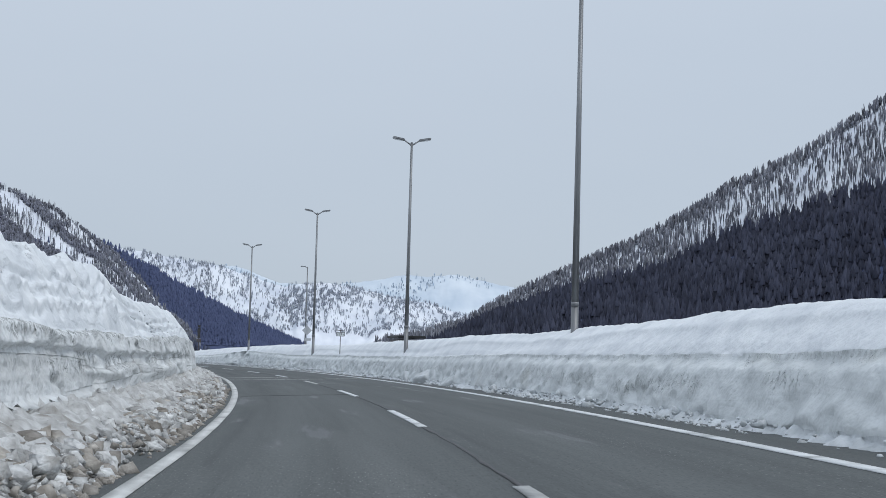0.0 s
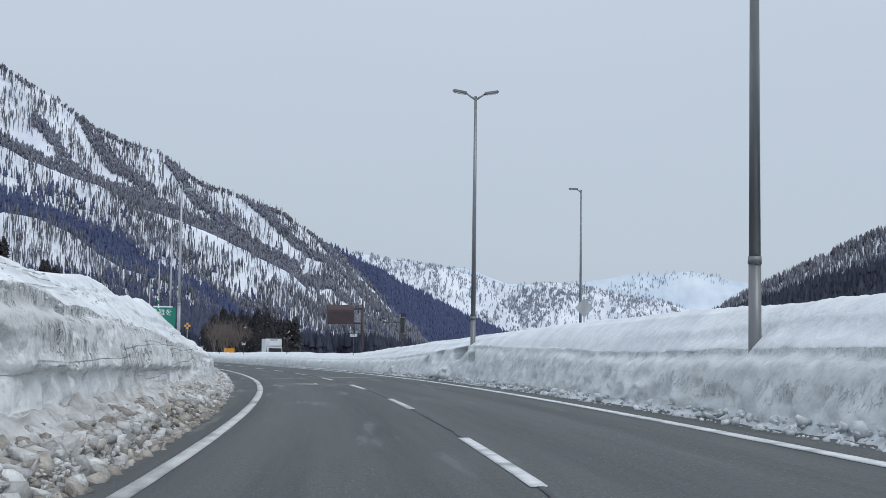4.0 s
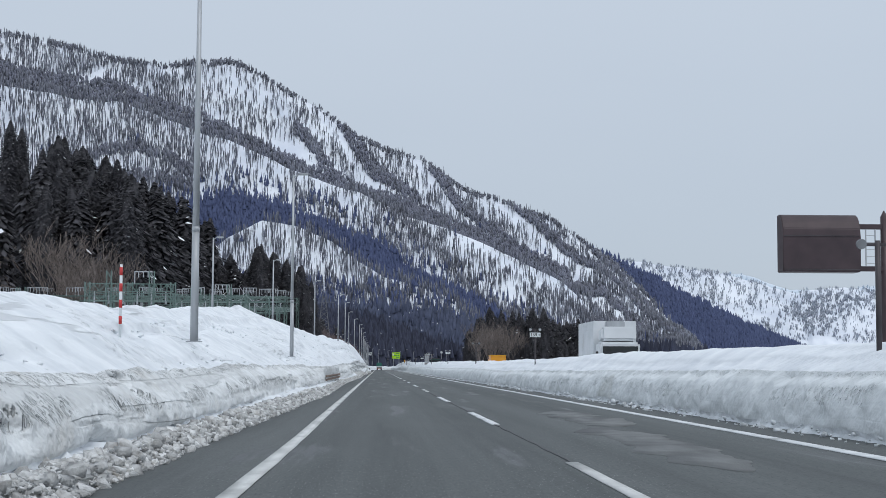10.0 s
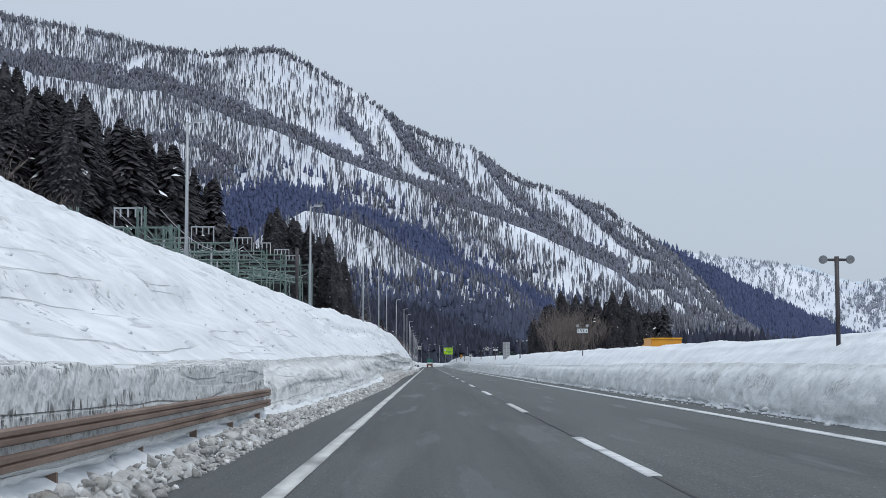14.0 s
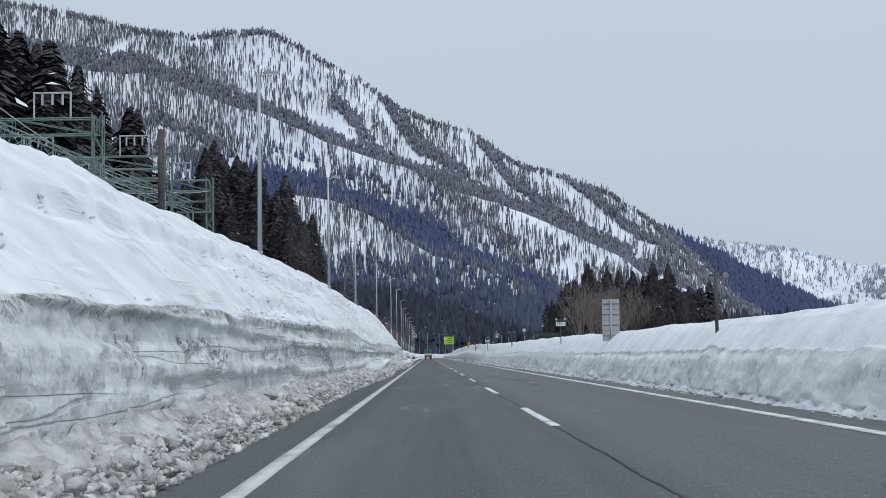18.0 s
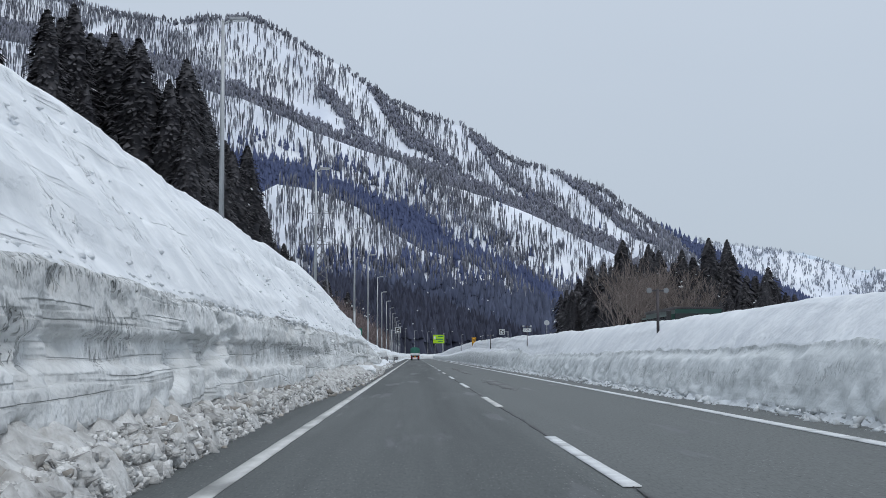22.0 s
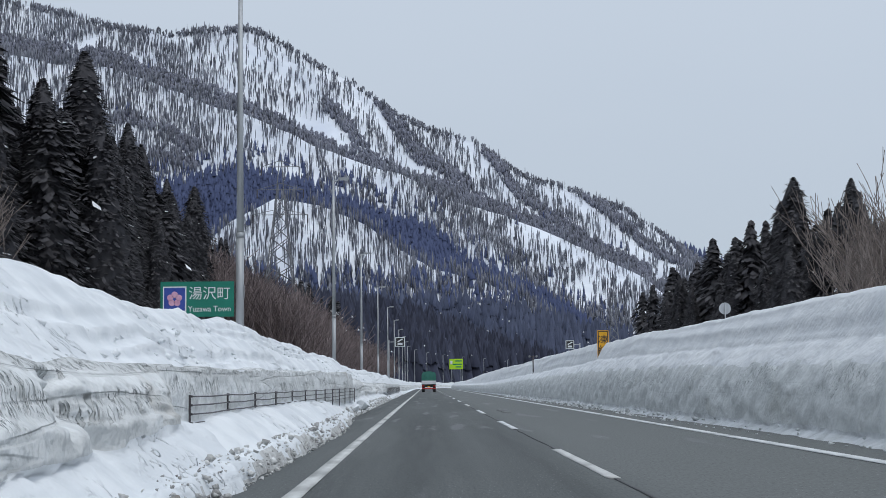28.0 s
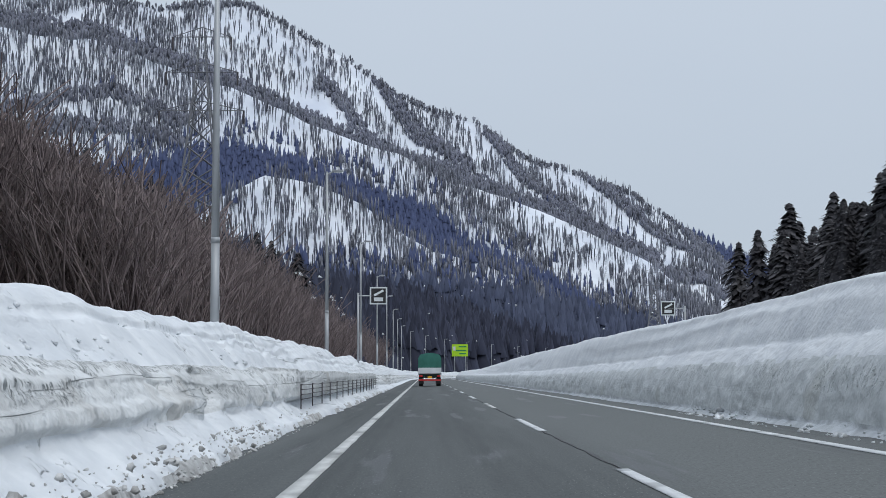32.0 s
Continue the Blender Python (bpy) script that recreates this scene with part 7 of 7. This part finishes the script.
for s, lat, sx, sy, sz, a in ((509, -4.85, 1.0, 1.05, 0.8, 20), (498, -5.0, 0.7, 0.9, 0.6, 50), (503, -4.85, 0.45, 0.5, 0.4, 30), (588.8, -4.6, 0.95, 1.1, 0.75, 30), (591.5, -4.55, 0.5, 0.6, 0.5, 15), (176, 4.9, 1.1, 2.0, 1.1, 5), (152, 4.95, 1.0, 1.8, 1.0, 4), (60, 4.75, 0.9, 2.6, 1.1, 2), (53, 4.8, 0.8, 2.0, 1.0, -2), (66, 4.8, 0.8, 2.4, 0.9, 0), (709, -4.9, 0.4, 0.5, 0.35, 40), (703, -5.0, 0.35, 0.4, 0.3, 10)):
    snow_block(s, lat, sx, sy, sz, a, 0.45 if 490 < s < 580 else 0.2)


# ---- mends and seams in the surfacing ----
def mends():
    for s, l0, l1, w, mat in ((42.5, -3.4, 0.1, 0.10, PATCH), (73, -3.4, 3.4, 0.16, PAINT_OLD), (80, -3.3, 0.0, 0.09, PAINT_OLD), (167.5, -3.4, 3.6, 0.14, PAINT_OLD), (153, -3.0, -1.2, 0.07, PAINT_OLD), (150.4, -3.1, -1.2, 0.07, PAINT_OLD), (150.2, -0.5, 0.1, 0.07, PAINT_OLD), (148.6, -0.4, 0.3, 0.07, PAINT_OLD)):
        tagged(slab("bridge_joint", s, s + w, l0, l1, 0.012, mat, w, 0.008), "thin pale expansion joint across the road", "road joint", kind="structure")
    tagged(slab("saw_cut", 150.4, 153, -1.25, -1.18, 0.012, PAINT_OLD, 0.6, 0.008), "thin pale saw cut along the road", "road joint", kind="structure")
    g = np.random.RandomState(8)
    for k, (s, lat, n, w) in enumerate(((246, 1.6, 12, 0.9), (258, 2.1, 10, 1.0), (470, 1.9, 17, 0.5), (492, 1.6, 14, 0.45), (555, 1.3, 22, 0.5), (596, 1.4, 26, 0.45), (622, 1.5, 18, 0.5), (420, 1.8, 9, 0.6), (700, 0.9, 8, 0.3))):
        tagged(slab("surface_mend", s, s + n, lat - w / 2, lat + w / 2, 0.007, PATCH, 0.25, 0.006, rag=w * 0.9, seed=k + 70), "pale scraped mend in the asphalt", "road mend", kind="structure")


mends()
